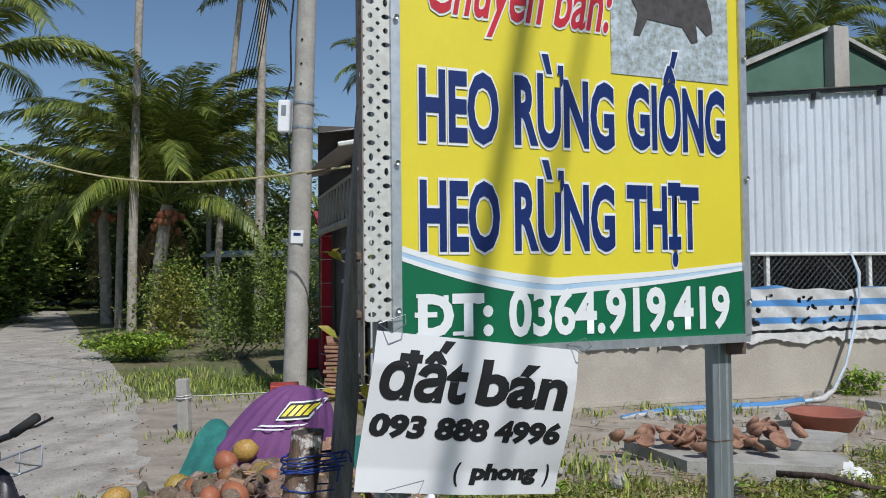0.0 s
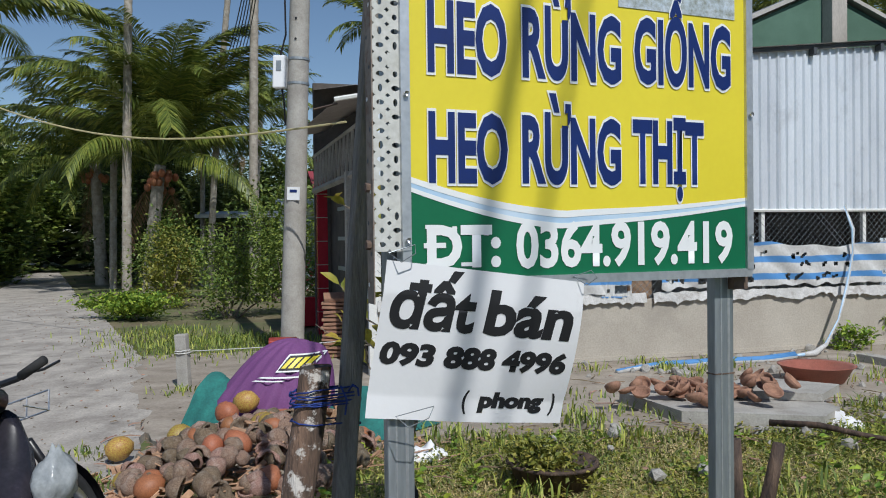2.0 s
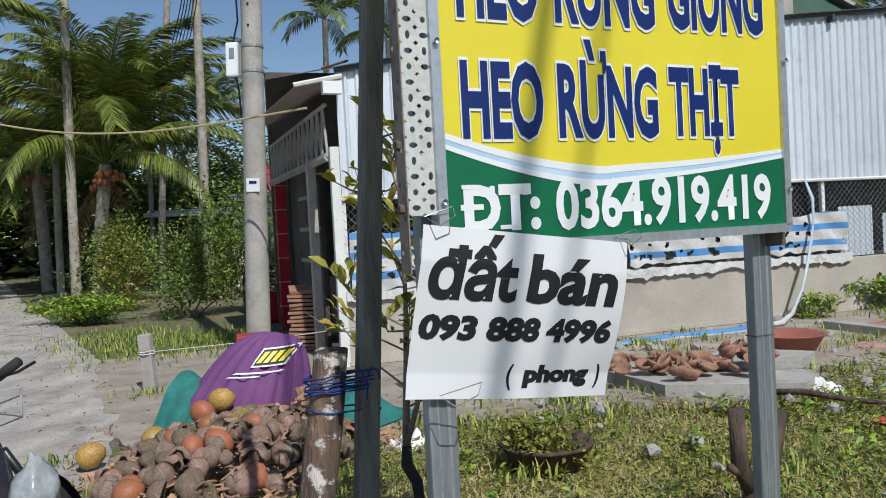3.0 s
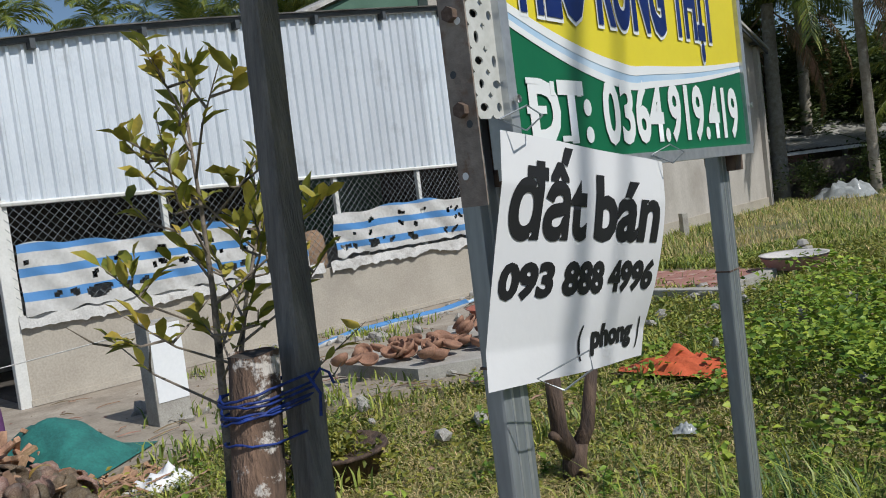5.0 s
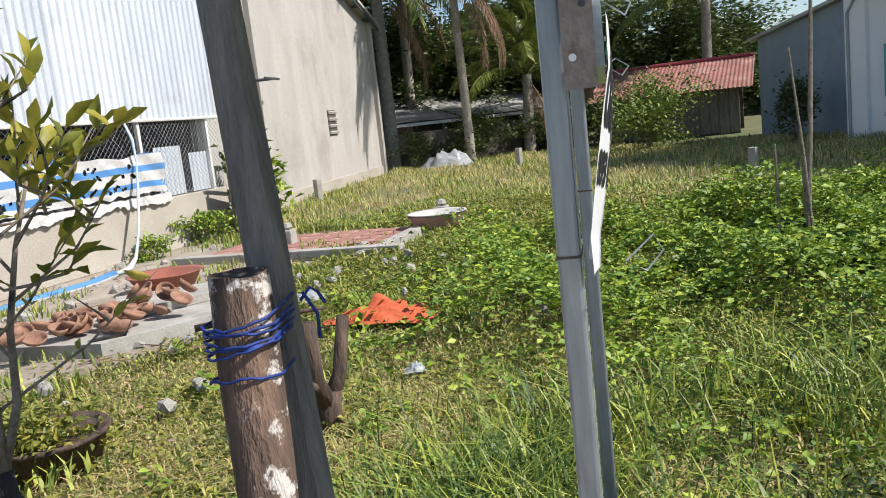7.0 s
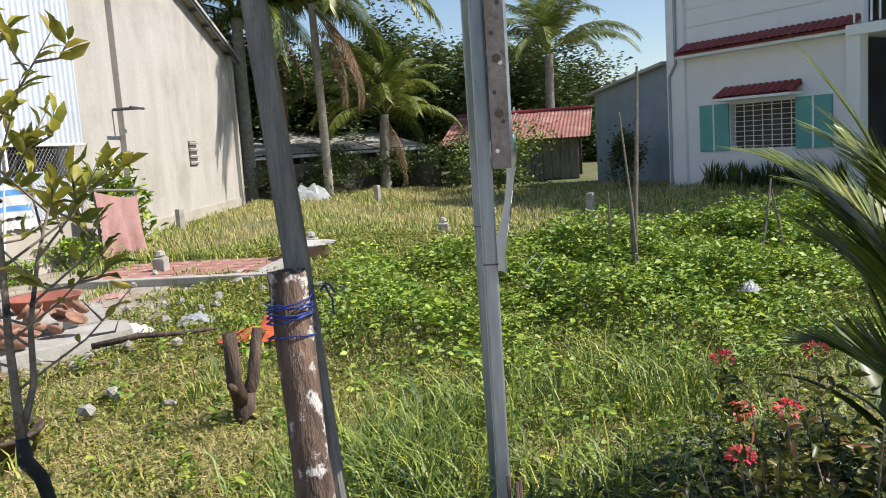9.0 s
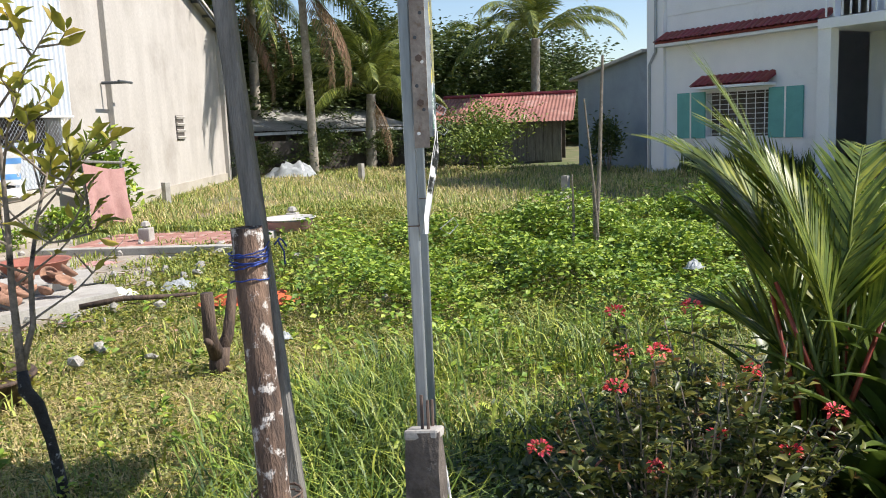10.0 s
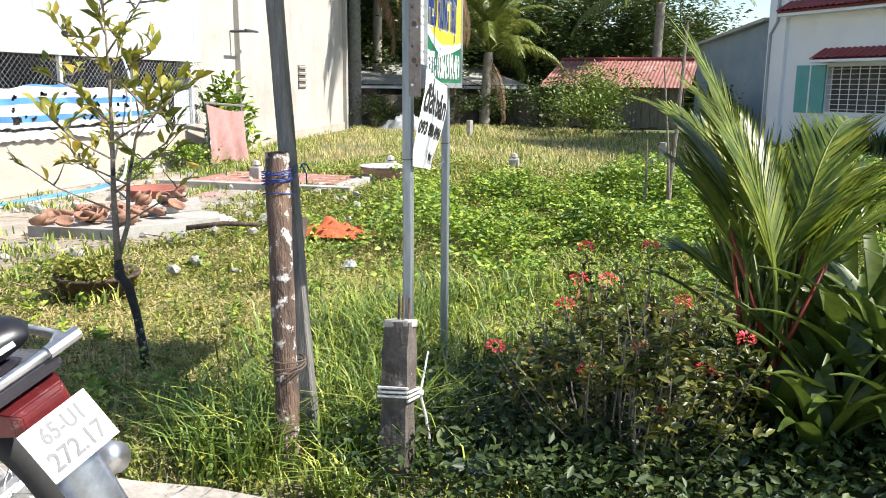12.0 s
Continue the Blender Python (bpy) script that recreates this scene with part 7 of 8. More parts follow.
def build_heap():
    r2 = random.Random(23)
    whole = [nut_mesh(i) for i in range(3)]
    husk = [nut_mesh(10 + i, 0.9, True) for i in range(4)]
    ripe = [m.copy() for m in whole]
    gold = [m.copy() for m in whole]
    for lst, m in ((whole, M_COCODRY), (husk, M_COCODRY), (ripe, M_COCOORG), (gold, M_COCOGRN)):
        for me in lst:
            me.materials.append(m)
    lab = {0: "dry brown coconut on the heap", 1: "split dry coconut husk on the heap", 2: "orange-brown coconut on the heap", 3: "yellow-green coconut on the heap"}
    cx, cy = -1.8, 6.45
    ax, ay = Vector((0.66, -0.2)), Vector((0.33, 0.85))
    spots = []
    for i in range(250):
        u, v = r2.uniform(-1, 1), r2.uniform(-1, 1)
        if u * u + v * v > 1:
            continue
        h = 0.27 * (1 - (u * u + v * v)) ** 0.8
        spots.append((u, v, h))
    spots.sort(key=lambda s: s[2])
    for u, v, h in spots:
        p = Vector((cx, cy)) + ax * u + ay * v
        k = 1 if r2.random() < 0.84 else 0
        if r2.random() < (0.13 if u < 0.1 else 0.05):
            k = 2 if r2.random() < 0.75 else 3
        me = (whole, husk, ripe, gold)[k][r2.randrange(3)]
        s = r2.uniform(0.052, 0.082)
        ob = share("coconut", me, Matrix.Translation((p.x, p.y, max(s * 0.85, h))) @ pose(0, 0, 0, r2.uniform(0, 360), r2.uniform(0, 360), r2.uniform(0, 360)) @ Matrix.Scale(s, 4))
        tagged(ob, lab[k], "coconut", "heap of coconuts")
    for x, y, z, k in ((-2.76, 6.42, 0.1, 3), (-2.42, 6.62, 0.14, 3), (-2.22, 6.95, 0.24, 2), (-2.15, 7.15, 0.28, 3)):
        ob = share("coconut", (whole, husk, ripe, gold)[k][r2.randrange(3)], Matrix.Translation((x, y, z)) @ pose(0, 0, 0, r2.uniform(60, 120), r2.uniform(0, 90), r2.uniform(0, 360)) @ Matrix.Scale(0.084, 4))
        tagged(ob, lab[k], "coconut", "heap of coconuts")
    # fibres and chips strewn in front
    bm = bmesh.new()
    for i in range(500):
        u, v = r2.uniform(-1.15, 1.1), r2.uniform(-1.15, 1.1)
        p = Vector((cx, cy)) + ax * u + ay * v
        box(bm, (r2.uniform(0.04, 0.16), r2.uniform(0.01, 0.05), 0.008), (p.x, p.y, 0.012 + 0.33 * max(0, 1 - u * u - v * v) * r2.random()), (r2.uniform(-40, 40), r2.uniform(-40, 40), r2.uniform(0, 360)))
    tagged(part("husk_scraps", bm, M_CHIP, kind="stuff"), "scraps of coconut husk and fibre on the ground", "husk scraps")
    # purple cover over a heap
    def cover(u, v):
        a = u * 2 * math.pi
        rr = 1 - v
        x, y = math.cos(a) * 0.52 * (rr ** 0.8), math.sin(a) * 0.5 * (rr ** 0.8)
        z = 0.68 * (1 - rr ** 2.4) + 0.05 * noise.noise((x * 4, y * 4, 1)) + 0.022 * math.sin(a * 17) * rr
        zz = max(0.01, z)
        return (x * (1 + 0.06 * math.sin(a * 17) * rr) + 0.42 * (zz - 0.25), y * (1 + 0.06 * math.sin(a * 17) * rr), zz)
    cv = thing("purple_cover", "purple fabric cover draped over a heap", "cover", (-2.1, 7.7, 0))
    part("fabric", drape(bmesh.new(), 70, 16, cover), M_PURPLE, cv, smooth=True)
    def on_cover(name, x0, x1, z0, z1, m, lift):
        # patch on the camera-facing side
        def fn(u, v):
            x = x0 + (x1 - x0) * u + 0.03 * v
            z = z0 + (z1 - z0) * v
            q = max(0.0, 1 - z / 0.68) ** (1 / 2.4)
            q = q ** 0.8
            yy = -0.5 * math.sqrt(max(0.0, q * q - (x / 0.52) ** 2)) - lift
            return (x + 0.42 * (z - 0.25), yy, z)
        part(name, drape(bmesh.new(), 8, 4, fn), m, cv, smooth=True)
    on_cover("printed_mark", 0.02, 0.26, 0.47, 0.60, M_SIGNWHITE, 0.022)
    on_cover("printed_mark", 0.035, 0.245, 0.485, 0.59, M_INK, 0.028)
    for k in range(4):
        on_cover("printed_mark", 0.05 + 0.05 * k, 0.085 + 0.05 * k, 0.50, 0.575, M_YELLOW, 0.034)
    on_cover("printed_line", -0.1, 0.24, 0.425, 0.437, M_SIGNWHITE, 0.024)
    on_cover("printed_line", -0.14, 0.1, 0.40, 0.41, M_SIGNWHITE, 0.024)
    def net(u, v):
        x = -0.5 + 1.0 * u
        return (x, -0.35 + 0.75 * v + 0.05 * math.sin(5 * u), max(0.012, 0.30 * math.sin(math.pi * u) * math.sin(math.pi * min(1, v * 1.1)) + 0.04 * noise.noise((u * 6, v * 6, 3))))
    tn = thing("teal_sack", "teal woven sack spread over wood scraps", "sack", (-1.36, 7.7, 0), -30)
    part("sack", drape(bmesh.new(), 24, 18, net), M_TEAL, tn, smooth=True)
    tn2 = thing("teal_sack", "teal cloth edge beside the purple cover", "sack", (-2.36, 7.5, 0), 60)
    part("sack", drape(bmesh.new(), 20, 14, lambda u, v: (-0.35 + 0.7 * u, -0.3 + 0.6 * v, max(0.012, 0.42 * math.sin(math.pi * u) * v + 0.04 * noise.noise((u * 6, v * 6, 7))))), M_TEAL, tn2, smooth=True)
    for i in range(46):
        x, y = r2.gauss(-1.56, 0.12), r2.gauss(7.36, 0.13)
        ob = part("wood_chip", boxed((r2.uniform(0.10, 0.26), r2.uniform(0.03, 0.05), 0.025), bevel=0.003), M_CHIP)
        ob.matrix_basis = pose(x, y, 0.03 + r2.random() * 0.26 * max(0, 1 - abs(x + 1.56) / 0.3), r2.uniform(-35, 35), r2.uniform(-60, 60), r2.uniform(0, 360))
        tagged(ob, "split piece of raw brown firewood on the pile", "firewood", "pile of split firewood")
    # red stool and tile stack at the porch
    sl = thing("plastic_stool", "red plastic stool standing in the yard", "stool", (-2.72, 9.6, 0), 20)
    part("seat", boxed((0.30, 0.30, 0.03), (0, 0, 0.43), bevel=0.012), M_REDPLASTIC, sl)
    for sx in (-1, 1):
        for sy in (-1, 1):
            part("leg", tubed([(sx * 0.13, sy * 0.13, 0.42), (sx * 0.17, sy * 0.17, 0.0)], [0.022, 0.018], 6), M_REDPLASTIC, sl)
    ts = thing("roof_tile_stack", "stack of old brown clay roof tiles on the porch", "tile stack", (-2.6, 11.3, 0), 10)
    for i in range(14):
        part("tile", boxed((0.36, 0.26, 0.035), (r2.uniform(-0.03, 0.03), r2.uniform(-0.03, 0.03), 0.03 + 0.05 * i), (0, r2.uniform(-3, 3), r2.uniform(-5, 5)), 0.008), M_TERRA, ts)
    part("ridge_tile", boxed((0.34, 0.2, 0.05), (0, 0, 0.76), (20, 0, 10), 0.01), M_TERRA, ts)
    pb = thing("flower_planter", "red planter box with flowering shrub", "planter", (-4.05, 15.0, 0), 24)
    part("box", boxed((0.9, 0.4, 0.5), (0, 0, 0.25), bevel=0.01), M_REDTILED, pb)
    rr = np.random.default_rng(9)
    pos = np.stack([rr.normal(0, 0.25, 500), rr.normal(0, 0.14, 500), 0.5 + rr.uniform(0, 0.6, 500)], 1)
    raw("foliage", *leaf_cloud(pos, 0.1, 0.4, 0.5, rng=rr), M_MIDLEAF, pb, kind="stuff")
    raw("flowers", *leaf_cloud(pos[:60] + np.array([0, -0.08, 0.05]), 0.07, 0.4, 0.8, rng=rr), M_FLOWER, pb, kind="stuff")


build_heap()


# ---- yard clutter ----
def crumple(name, label, category, at, sx, sy, h, material, seed, n=16):
    def fn(u, v):
        x, y = (u - 0.5), (v - 0.5)
        d = math.hypot(x, y) * 2
        e = 1 + 0.35 * noise.noise((math.atan2(y, x) * 1.2 + seed, 1, 1))
        z = max(0.006, h * (1 - d * d) * (0.55 + 0.9 * abs(noise.noise((u * 4 + seed, v * 4, 2)))) + 0.25 * h * noise.noise((u * 9, v * 9, seed)))
        return (x * sx * e, y * sy * e, z)
    t = thing(name, label, category, (at[0], at[1], float(gz(at[0], at[1])) + at[2]), rnd.uniform(0, 180))
    part("cloth" if category in ("cloth", "sack") else "sheet", drape(bmesh.new(), n, n, fn), material, t, smooth=True)


def build_clutter():
    r2 = random.Random(31)
    # fork-shaped stump
    st = thing("forked_stump", "dark forked tree stump with two cut prongs", "stump", (1.13, 5.5, float(gz(1.13, 5.5))))
    part("stump", tubed([(0, 0, -0.05), (0, 0, 0.12), (0.02, 0, 0.22)], [0.075, 0.06, 0.06], 12), M_STUMP, st, smooth=True)
    part("prong", tubed([(0.0, 0, 0.15), (-0.07, -0.02, 0.30), (-0.08, -0.03, 0.58)], [0.05, 0.042, 0.038], 12), M_STUMP, st, smooth=True)
    part("prong", tubed([(0.0, 0, 0.15), (0.09, 0.0, 0.28), (0.14, -0.02, 0.56)], [0.045, 0.036, 0.03], 12), M_STUMP, st, smooth=True)
    part("knot", tubed([(-0.05, -0.02, 0.25), (-0.13, -0.05, 0.30)], [0.03, 0.02], 8), M_STUMP, st, smooth=True)
    crumple("orange_cloth", "crumpled orange cloth lying on the weeds", "cloth", (2.65, 6.7, 0.08), 0.75, 0.42, 0.14, M_ORANGE, 3)
    crumple("white_wrapper", "crumpled white plastic wrapper on the grass", "litter", (2.9, 7.9, 0.05), 0.34, 0.25, 0.10, M_PLASTICBAG, 5)
    crumple("plastic_cup", "crushed clear plastic cup in the weeds", "litter", (1.88, 5.66, 0.08), 0.12, 0.11, 0.06, M_PLASTICBAG, 8)
    crumple("plastic_cup", "crushed clear plastic cup in the weeds", "litter", (4.6, 3.5, 0.2), 0.18, 0.15, 0.10, M_PLASTICBAG, 9)
    crumple("white_sack", "dirty white sack beside the slab", "sack", (2.35, 8.15, 0.02), 0.5, 0.4, 0.16, M_PAPER, 12)
    crumple("pink_rag", "pink and white rag on the dirt yard", "cloth", (3.55, 10.0, 0.03), 0.4, 0.25, 0.06, M_PINK, 14)
    crumple("white_sack", "torn white sack under the sapling", "sack", (-0.75, 6.9, 0.02), 0.4, 0.22, 0.12, M_PAPER, 15)
    crumple("plastic_scrap", "blue plastic scrap at the lane's edge", "litter", (-0.45, 2.45, 0.05), 0.12, 0.07, 0.03, M_SIGNBLUE, 16)
    crumple("plastic_cup", "clear plastic cup in the weeds", "litter", (-0.22, 2.75, 0.05), 0.1, 0.08, 0.08, M_PLASTICBAG, 17)
    lg = thing("fallen_branch", "grey fallen branch lying by the slab", "branch", (2.15, 7.55, 0.0), -36)
    part("branch", tubed([(-0.45, 0, 0.05), (-0.1, 0.03, 0.08), (0.25, 0.0, 0.06), (0.5, 0.05, 0.05)], [0.026, 0.024, 0.02, 0.012], 10), M_STUMP, lg, smooth=True)
    # concrete slabs with broken pots
    for n, (ring, z0, z1) in enumerate((([(0.72, 8.75), (1.15, 7.95), (2.2, 7.85), (2.42, 8.2), (2.2, 9.05), (1.1, 9.1)], -0.05, 0.10), ([(1.55, 8.5), (2.35, 8.4), (2.62, 8.85), (1.9, 9.25)], 0.104, 0.17))):
        sb = thing("concrete_slab", "broken concrete slab lying on the ground", "slab", (0, 0, 0), group="broken slabs")
        part("slab", slab(bmesh.new(), ring, z0, z1), M_CONC, sb)
    bowl = lathe(bmesh.new(), [(0.0, 0.0), (0.038, 0.004), (0.064, 0.027), (0.075, 0.06), (0.069, 0.06), (0.058, 0.032), (0.034, 0.012), (0.0, 0.009)], 14)
    me = None
    for i in range(46):
        x, y = r2.gauss(1.42, 0.33), r2.gauss(8.45, 0.22)
        z = 0.11 if n else 0.1
        if x > 1.75:
            z = 0.18
        m = pose(x, y, z + 0.02 + 0.06 * r2.random(), r2.uniform(-50, 50), r2.uniform(-50, 50), r2.uniform(0, 360)) @ Matrix.Diagonal((r2.uniform(0.8, 1.25), r2.uniform(0.8, 1.25), r2.uniform(0.7, 1.1), 1))
        if me is None:
            ob = part("clay_bowl", bowl, M_TERRA, smooth=True)
            me = ob.data
            ob.matrix_basis = m
        else:
            ob = share("clay_bowl", me, m)
        tagged(ob, "small brown clay bowl dumped on the slab", "bowl", "heap of clay bowls")
    for nm, lab, at, r, h, m in (("plastic_basin", "wide brown-red plastic basin on the yard", (2.75, 9.95, 0.0), 0.36, 0.17, M_BASIN), ("metal_basin", "wide pale metal basin on the red paving", (6.45, 9.68, 0.03), 0.38, 0.17, M_ENAMEL)):
        bs = thing(nm, lab, "basin", at)
        part("bowl", lathe(bmesh.new(), [(0.0, 0.012), (r * 0.72, 0.012), (r * 0.96, h - 0.01), (r * 1.03, h), (r * 1.03, h + 0.008), (r * 0.93, h - 0.005), (r * 0.7, 0.025), (0.0, 0.025)], 36), m, bs, smooth=True)
        if m is M_ENAMEL:
            part("outside", lathe(bmesh.new(), [(r * 0.76, 0.012), (r * 1.0, h - 0.02)], 36), M_PINK, bs, "faded pink enamel outside", smooth=True)
    tp = thing("tarpaulin_strip", "strip of blue and white sheet trailing on the ground", "tarpaulin", (0, 0, 0))
    pts = [(2.95, 11.5, 0.03), (2.5, 11.2, 0.03), (1.9, 11.0, 0.025), (1.3, 10.75, 0.03), (0.8, 10.3, 0.02)]
    part("strip", tubed(pts, [0.06, 0.045, 0.05, 0.04, 0.03], 6), M_TARP, tp, smooth=True)
    # rubble and stones
    me = None
    for i in range(150):
        x, y = r2.uniform(-1.0, 5.2), r2.uniform(5.6, 12.4)
        if y > 0.46 * x + 10.6 or (y < 7.0 and r2.random() < 0.6):
            continue
        s = r2.uniform(0.02, 0.075)
        m = pose(x, y, max(0.0, float(gz(x, y))) + s * 0.3, r2.uniform(0, 360), r2.uniform(0, 360), 0) @ Matrix.Diagonal((s * r2.uniform(0.8, 1.6), s, s * r2.uniform(0.5, 0.9), 1))
        if me is None:
            bm = bmesh.new()
            bmesh.ops.create_icosphere(bm, subdivisions=1, radius=1.0)
            for v in bm.verts:
                v.co *= 1 + 0.3 * noise.noise(v.co * 2.2)
            ob = part("rubble_stone", bm, M_CONC)
            me = ob.data
            ob.matrix_basis = m
        else:
            ob = share("rubble_stone", me, m)
        tagged(ob, "pale lump of rubble in the dusty yard", "stone", "rubble in the yard")
    for x, y, s, lab in ((5.05, 11.0, 0.2, "concrete block with a stone on the paving"), (6.9, 10.0, 0.22, "dark broken block beside the basin"), (8.9, 9.0, 0.2, "grey block in the grass")):
        bk = thing("concrete_block", lab, "block", (x, y, 0), 30)
        part("block", boxed((s, s * 0.8, s), (0, 0, s / 2), bevel=0.02), M_CONC, bk)
        part("stone", lathe(bmesh.new(), [(0, 0.0), (s * 0.35, 0.03), (s * 0.25, 0.08), (0, 0.1)], 7, (0, 0, s)), M_CONC, bk)
    # old pot
    pt = thing("old_pot", "old dark plant pot sunk in dry grass", "pot", (0.15, 6.35, float(gz(0.15, 6.35))))
    part("pot", lathe(bmesh.new(), [(0.0, 0.0), (0.2, 0.0), (0.27, 0.2), (0.29, 0.2), (0.28, 0.22), (0.25, 0.2), (0.0, 0.17)], 20), M_STUMP, pt, smooth=True)
    # pink cloth on a rack
    rk = thing("cloth_rack", "faded pink cloth hung over a low wooden rack", "cloth rack", (6.05, 13.15, 0), 20)
    for x in (-0.5, 0.5):
        part("leg", tubed([(x, 0, 0), (x, 0, 1.12)], 0.025, 6), M_TIMBER, rk)
    part("bar", tubed([(-0.6, 0, 1.1), (0.6, 0, 1.02)], 0.022, 6), M_TIMBER, rk)
    part("cloth", drape(bmesh.new(), 26, 14, lambda u, v: (-0.56 + 1.1 * u, -0.03 - 0.06 * math.sin(u * 15 + 2 * v) * (1 - v) - 0.05 * (1 - v), 0.06 + 0.06 * math.sin(4 * u) + (1.07 - 0.08 * u - 0.06 - 0.12 * math.sin(math.pi * u)) * v)), M_PINK, rk, smooth=True)
    # stakes
    for x, y, h, r, tl in ((6.2, 4.98, 2.15, 0.024, (2, 3)), (6.28, 5.0, 0.75, 0.035, (0, -2)), (6.12, 4.9, 1.7, 0.014, (-3, -5)), (5.98, 5.15, 0.9, 0.016, (2, -4)), (7.1, 3.9, 0.9, 0.018, (6, 12)), (7.4, 3.7, 0.8, 0.018, (-6, -16))):
        sk = thing("stake", "thin bare wooden stake standing in the lot", "stake", (x, y, float(gz(x, y))), group="stakes in the lot", tilt=tl)
        part("stick", tubed([(0, 0, -0.05), (0.01, 0, h * 0.5), (0, 0.01, h)], [r, r * 0.9, r * 0.6], 7), M_TWIG, sk)
    for x, y, h in ((8.9, 6.5, 0.34), (12.1, 7.8, 0.36), (9.3, 15.6, 0.45), (15.3, 15.0, 0.45)):
        mk = thing("boundary_marker", "short grey concrete boundary marker in the grass", "marker", (x, y, float(gz(x, y))), group="boundary markers")
        part("marker", boxed((0.13, 0.13, h + 0.1), (0, 0, h / 2), bevel=0.01), M_CONC, mk)
    crumple("white_sheet_heap", "white sheeting thrown over a heap of branches", "sack", (17.2, 19.2, 0.05), 1.5, 0.9, 0.6, M_PLASTICBAG, 22)


build_clutter()


# ---- houses ----
def wall_frame(a, b):
    """Place and turn of a wall that runs from a to b; its outside looks to -y."""
    return math.hypot(b[0] - a[0], b[1] - a[1]), math.degrees(math.atan2(b[1] - a[1], b[0] - a[0]))


def build_cream_house():
    a, b = (6.45, 14.75), (16.15, 20.85)
    L, ang = wall_frame(a, b)
    h = thing("cream_house", "cream plastered house with a sloping roof and stained walls", "house", (*a, 0), ang)
    def top(x):
        return 7.2 - (7.2 - 4.45) * x / L
    bm = bmesh.new()
    prism(bm, [(0, -0.3), (L, -0.3), (L, top(L)), (0, top(0))], 0.0, 0.2)
    w = part("wall", bm, M_CREAM, h, "stained cream plaster wall")
    part("plinth", boxed((L, 0.05, 0.25), (L / 2, -0.02, 0.1)), M_PLASTER, w)
    for x in (2.35, L - 0.12):
        part("pilaster", boxed((0.24, 0.12, top(x)), (x, -0.06, top(x) / 2), bevel=0.008), M_CREAM, w)
    # the plan narrows towards the shed: the end wall runs back at a slant
    ex, ey = 5.35, 4.0
    bm = bmesh.new()
    ring = [(-0.2, -0.28), (L + 0.45, -0.28), (L + 0.45, ey + 0.2), (ex, ey + 0.2)]
    lo = [bm.verts.new((x, y, top(x) + 0.02)) for x, y in ring]
    hi = [bm.verts.new((x, y, top(x) + 0.10)) for x, y in ring]
    bm.faces.new(lo[::-1])
    bm.faces.new(hi)
    for k in range(4):
        bm.faces.new((lo[k], lo[(k + 1) % 4], hi[(k + 1) % 4], hi[k]))
    part("roof", bm, M_GREYROOF, h, "sheet roof with a dark edge")
    bm = bmesh.new()
    prism(bm, [(-0.2, top(-0.2) - 0.08), (L + 0.4, top(L + 0.4) - 0.08), (L + 0.4, top(L + 0.4) + 0.015), (-0.2, top(-0.2) + 0.015)], -0.24, -0.20)
    part("fascia", bm, M_DARKTRIM, h)
    for k in range(11):
        x = L * (k + 0.5) / 11
        part("rafter_end", boxed((0.08, 0.2, 0.07), (x, -0.12, top(x) - 0.05)), M_DARKTRIM, h)
    # near-black backing gives the shade between the slats
    v = part("vent", boxed((0.62, 0.02, 0.62), (6.85, -0.012, 1.62)), M_DARKWALL, h, "slatted wall vent")
    for k in range(4):
        part("slat", boxed((0.62, 0.06, 0.06), (6.85, -0.03, 1.38 + 0.165 * k), (25, 0, 0)), M_CREAM, v)
    part("gable_wall", boxed((0.2, ey - 0.2, 4.4), (L - 0.1, ey / 2 + 0.1, 2.1)), M_CREAM, h)
    part("back_wall", boxed((L - ex, 0.2, 4.4), ((L + ex) / 2, ey + 0.1, 2.1)), M_CREAM, h)
    bm = bmesh.new()
    ring = [(0.3, 0.2), (ex, ey), (ex + 0.12, ey - 0.16), (0.58, 0.2)]
    lo = [bm.verts.new((x, y, -0.3)) for x, y in ring]
    hi = [bm.verts.new((x, y, top(x) + 0.015)) for x, y in ring]
    bm.faces.new(lo[::-1])
    bm.faces.new(hi)
    for k in range(4):
        bm.faces.new((lo[k], lo[(k + 1) % 4], hi[(k + 1) % 4], hi[k]))
    bmesh.ops.recalc_face_normals(bm, faces=bm.faces)
    part("end_wall", bm, M_CREAM, h)
    part("lean_roof", boxed((1.5, 3.0, 0.06), (L + 0.75, 2.4, 3.35), (0, 14, 0)), M_GREYROOF, h, "small lean-to roof")
    br = part("bracket", tubed([(2.0, -0.02, 2.5), (2.0, -0.5, 2.5)], 0.03, 6), M_DARKTRIM, h, "dark wall bracket")
    part("bracket_arm", tubed([(1.6, -0.5, 2.5), (2.3, -0.5, 2.5)], 0.025, 6), M_DARKTRIM, br)


def ribbed_roof(name, parent, x0, x1, y0, y1, z0, z1, material, sheets=6, pitch=0.13):
    """Sloping ribbed sheets, front edge at y0, z0; back edge at y1, z1."""
    w = (x1 - x0) / sheets
    for k in range(sheets):
        bm = bmesh.new()
        lo, hi = [], []
        n = int(w / pitch * 4)
        for i in range(n + 1):
            x = x0 + k * w + (w + 0.04) * i / n
            d = 0.013 * math.cos(2 * math.pi * (x - x0) / pitch)
            j = rnd.uniform(-0.05, 0.05) if i == 0 else 0
            lo.append(bm.verts.new((x, y0 - 0.08 * (k % 2), z0 + d + 0.01 * (k % 2))))
            hi.append(bm.verts.new((x, y1, z1 + d + 0.01 * (k % 2))))
        for i in range(n):
            bm.faces.new((lo[i], lo[i + 1], hi[i + 1], hi[i]))
        part("roof_sheet", bm, material, parent)


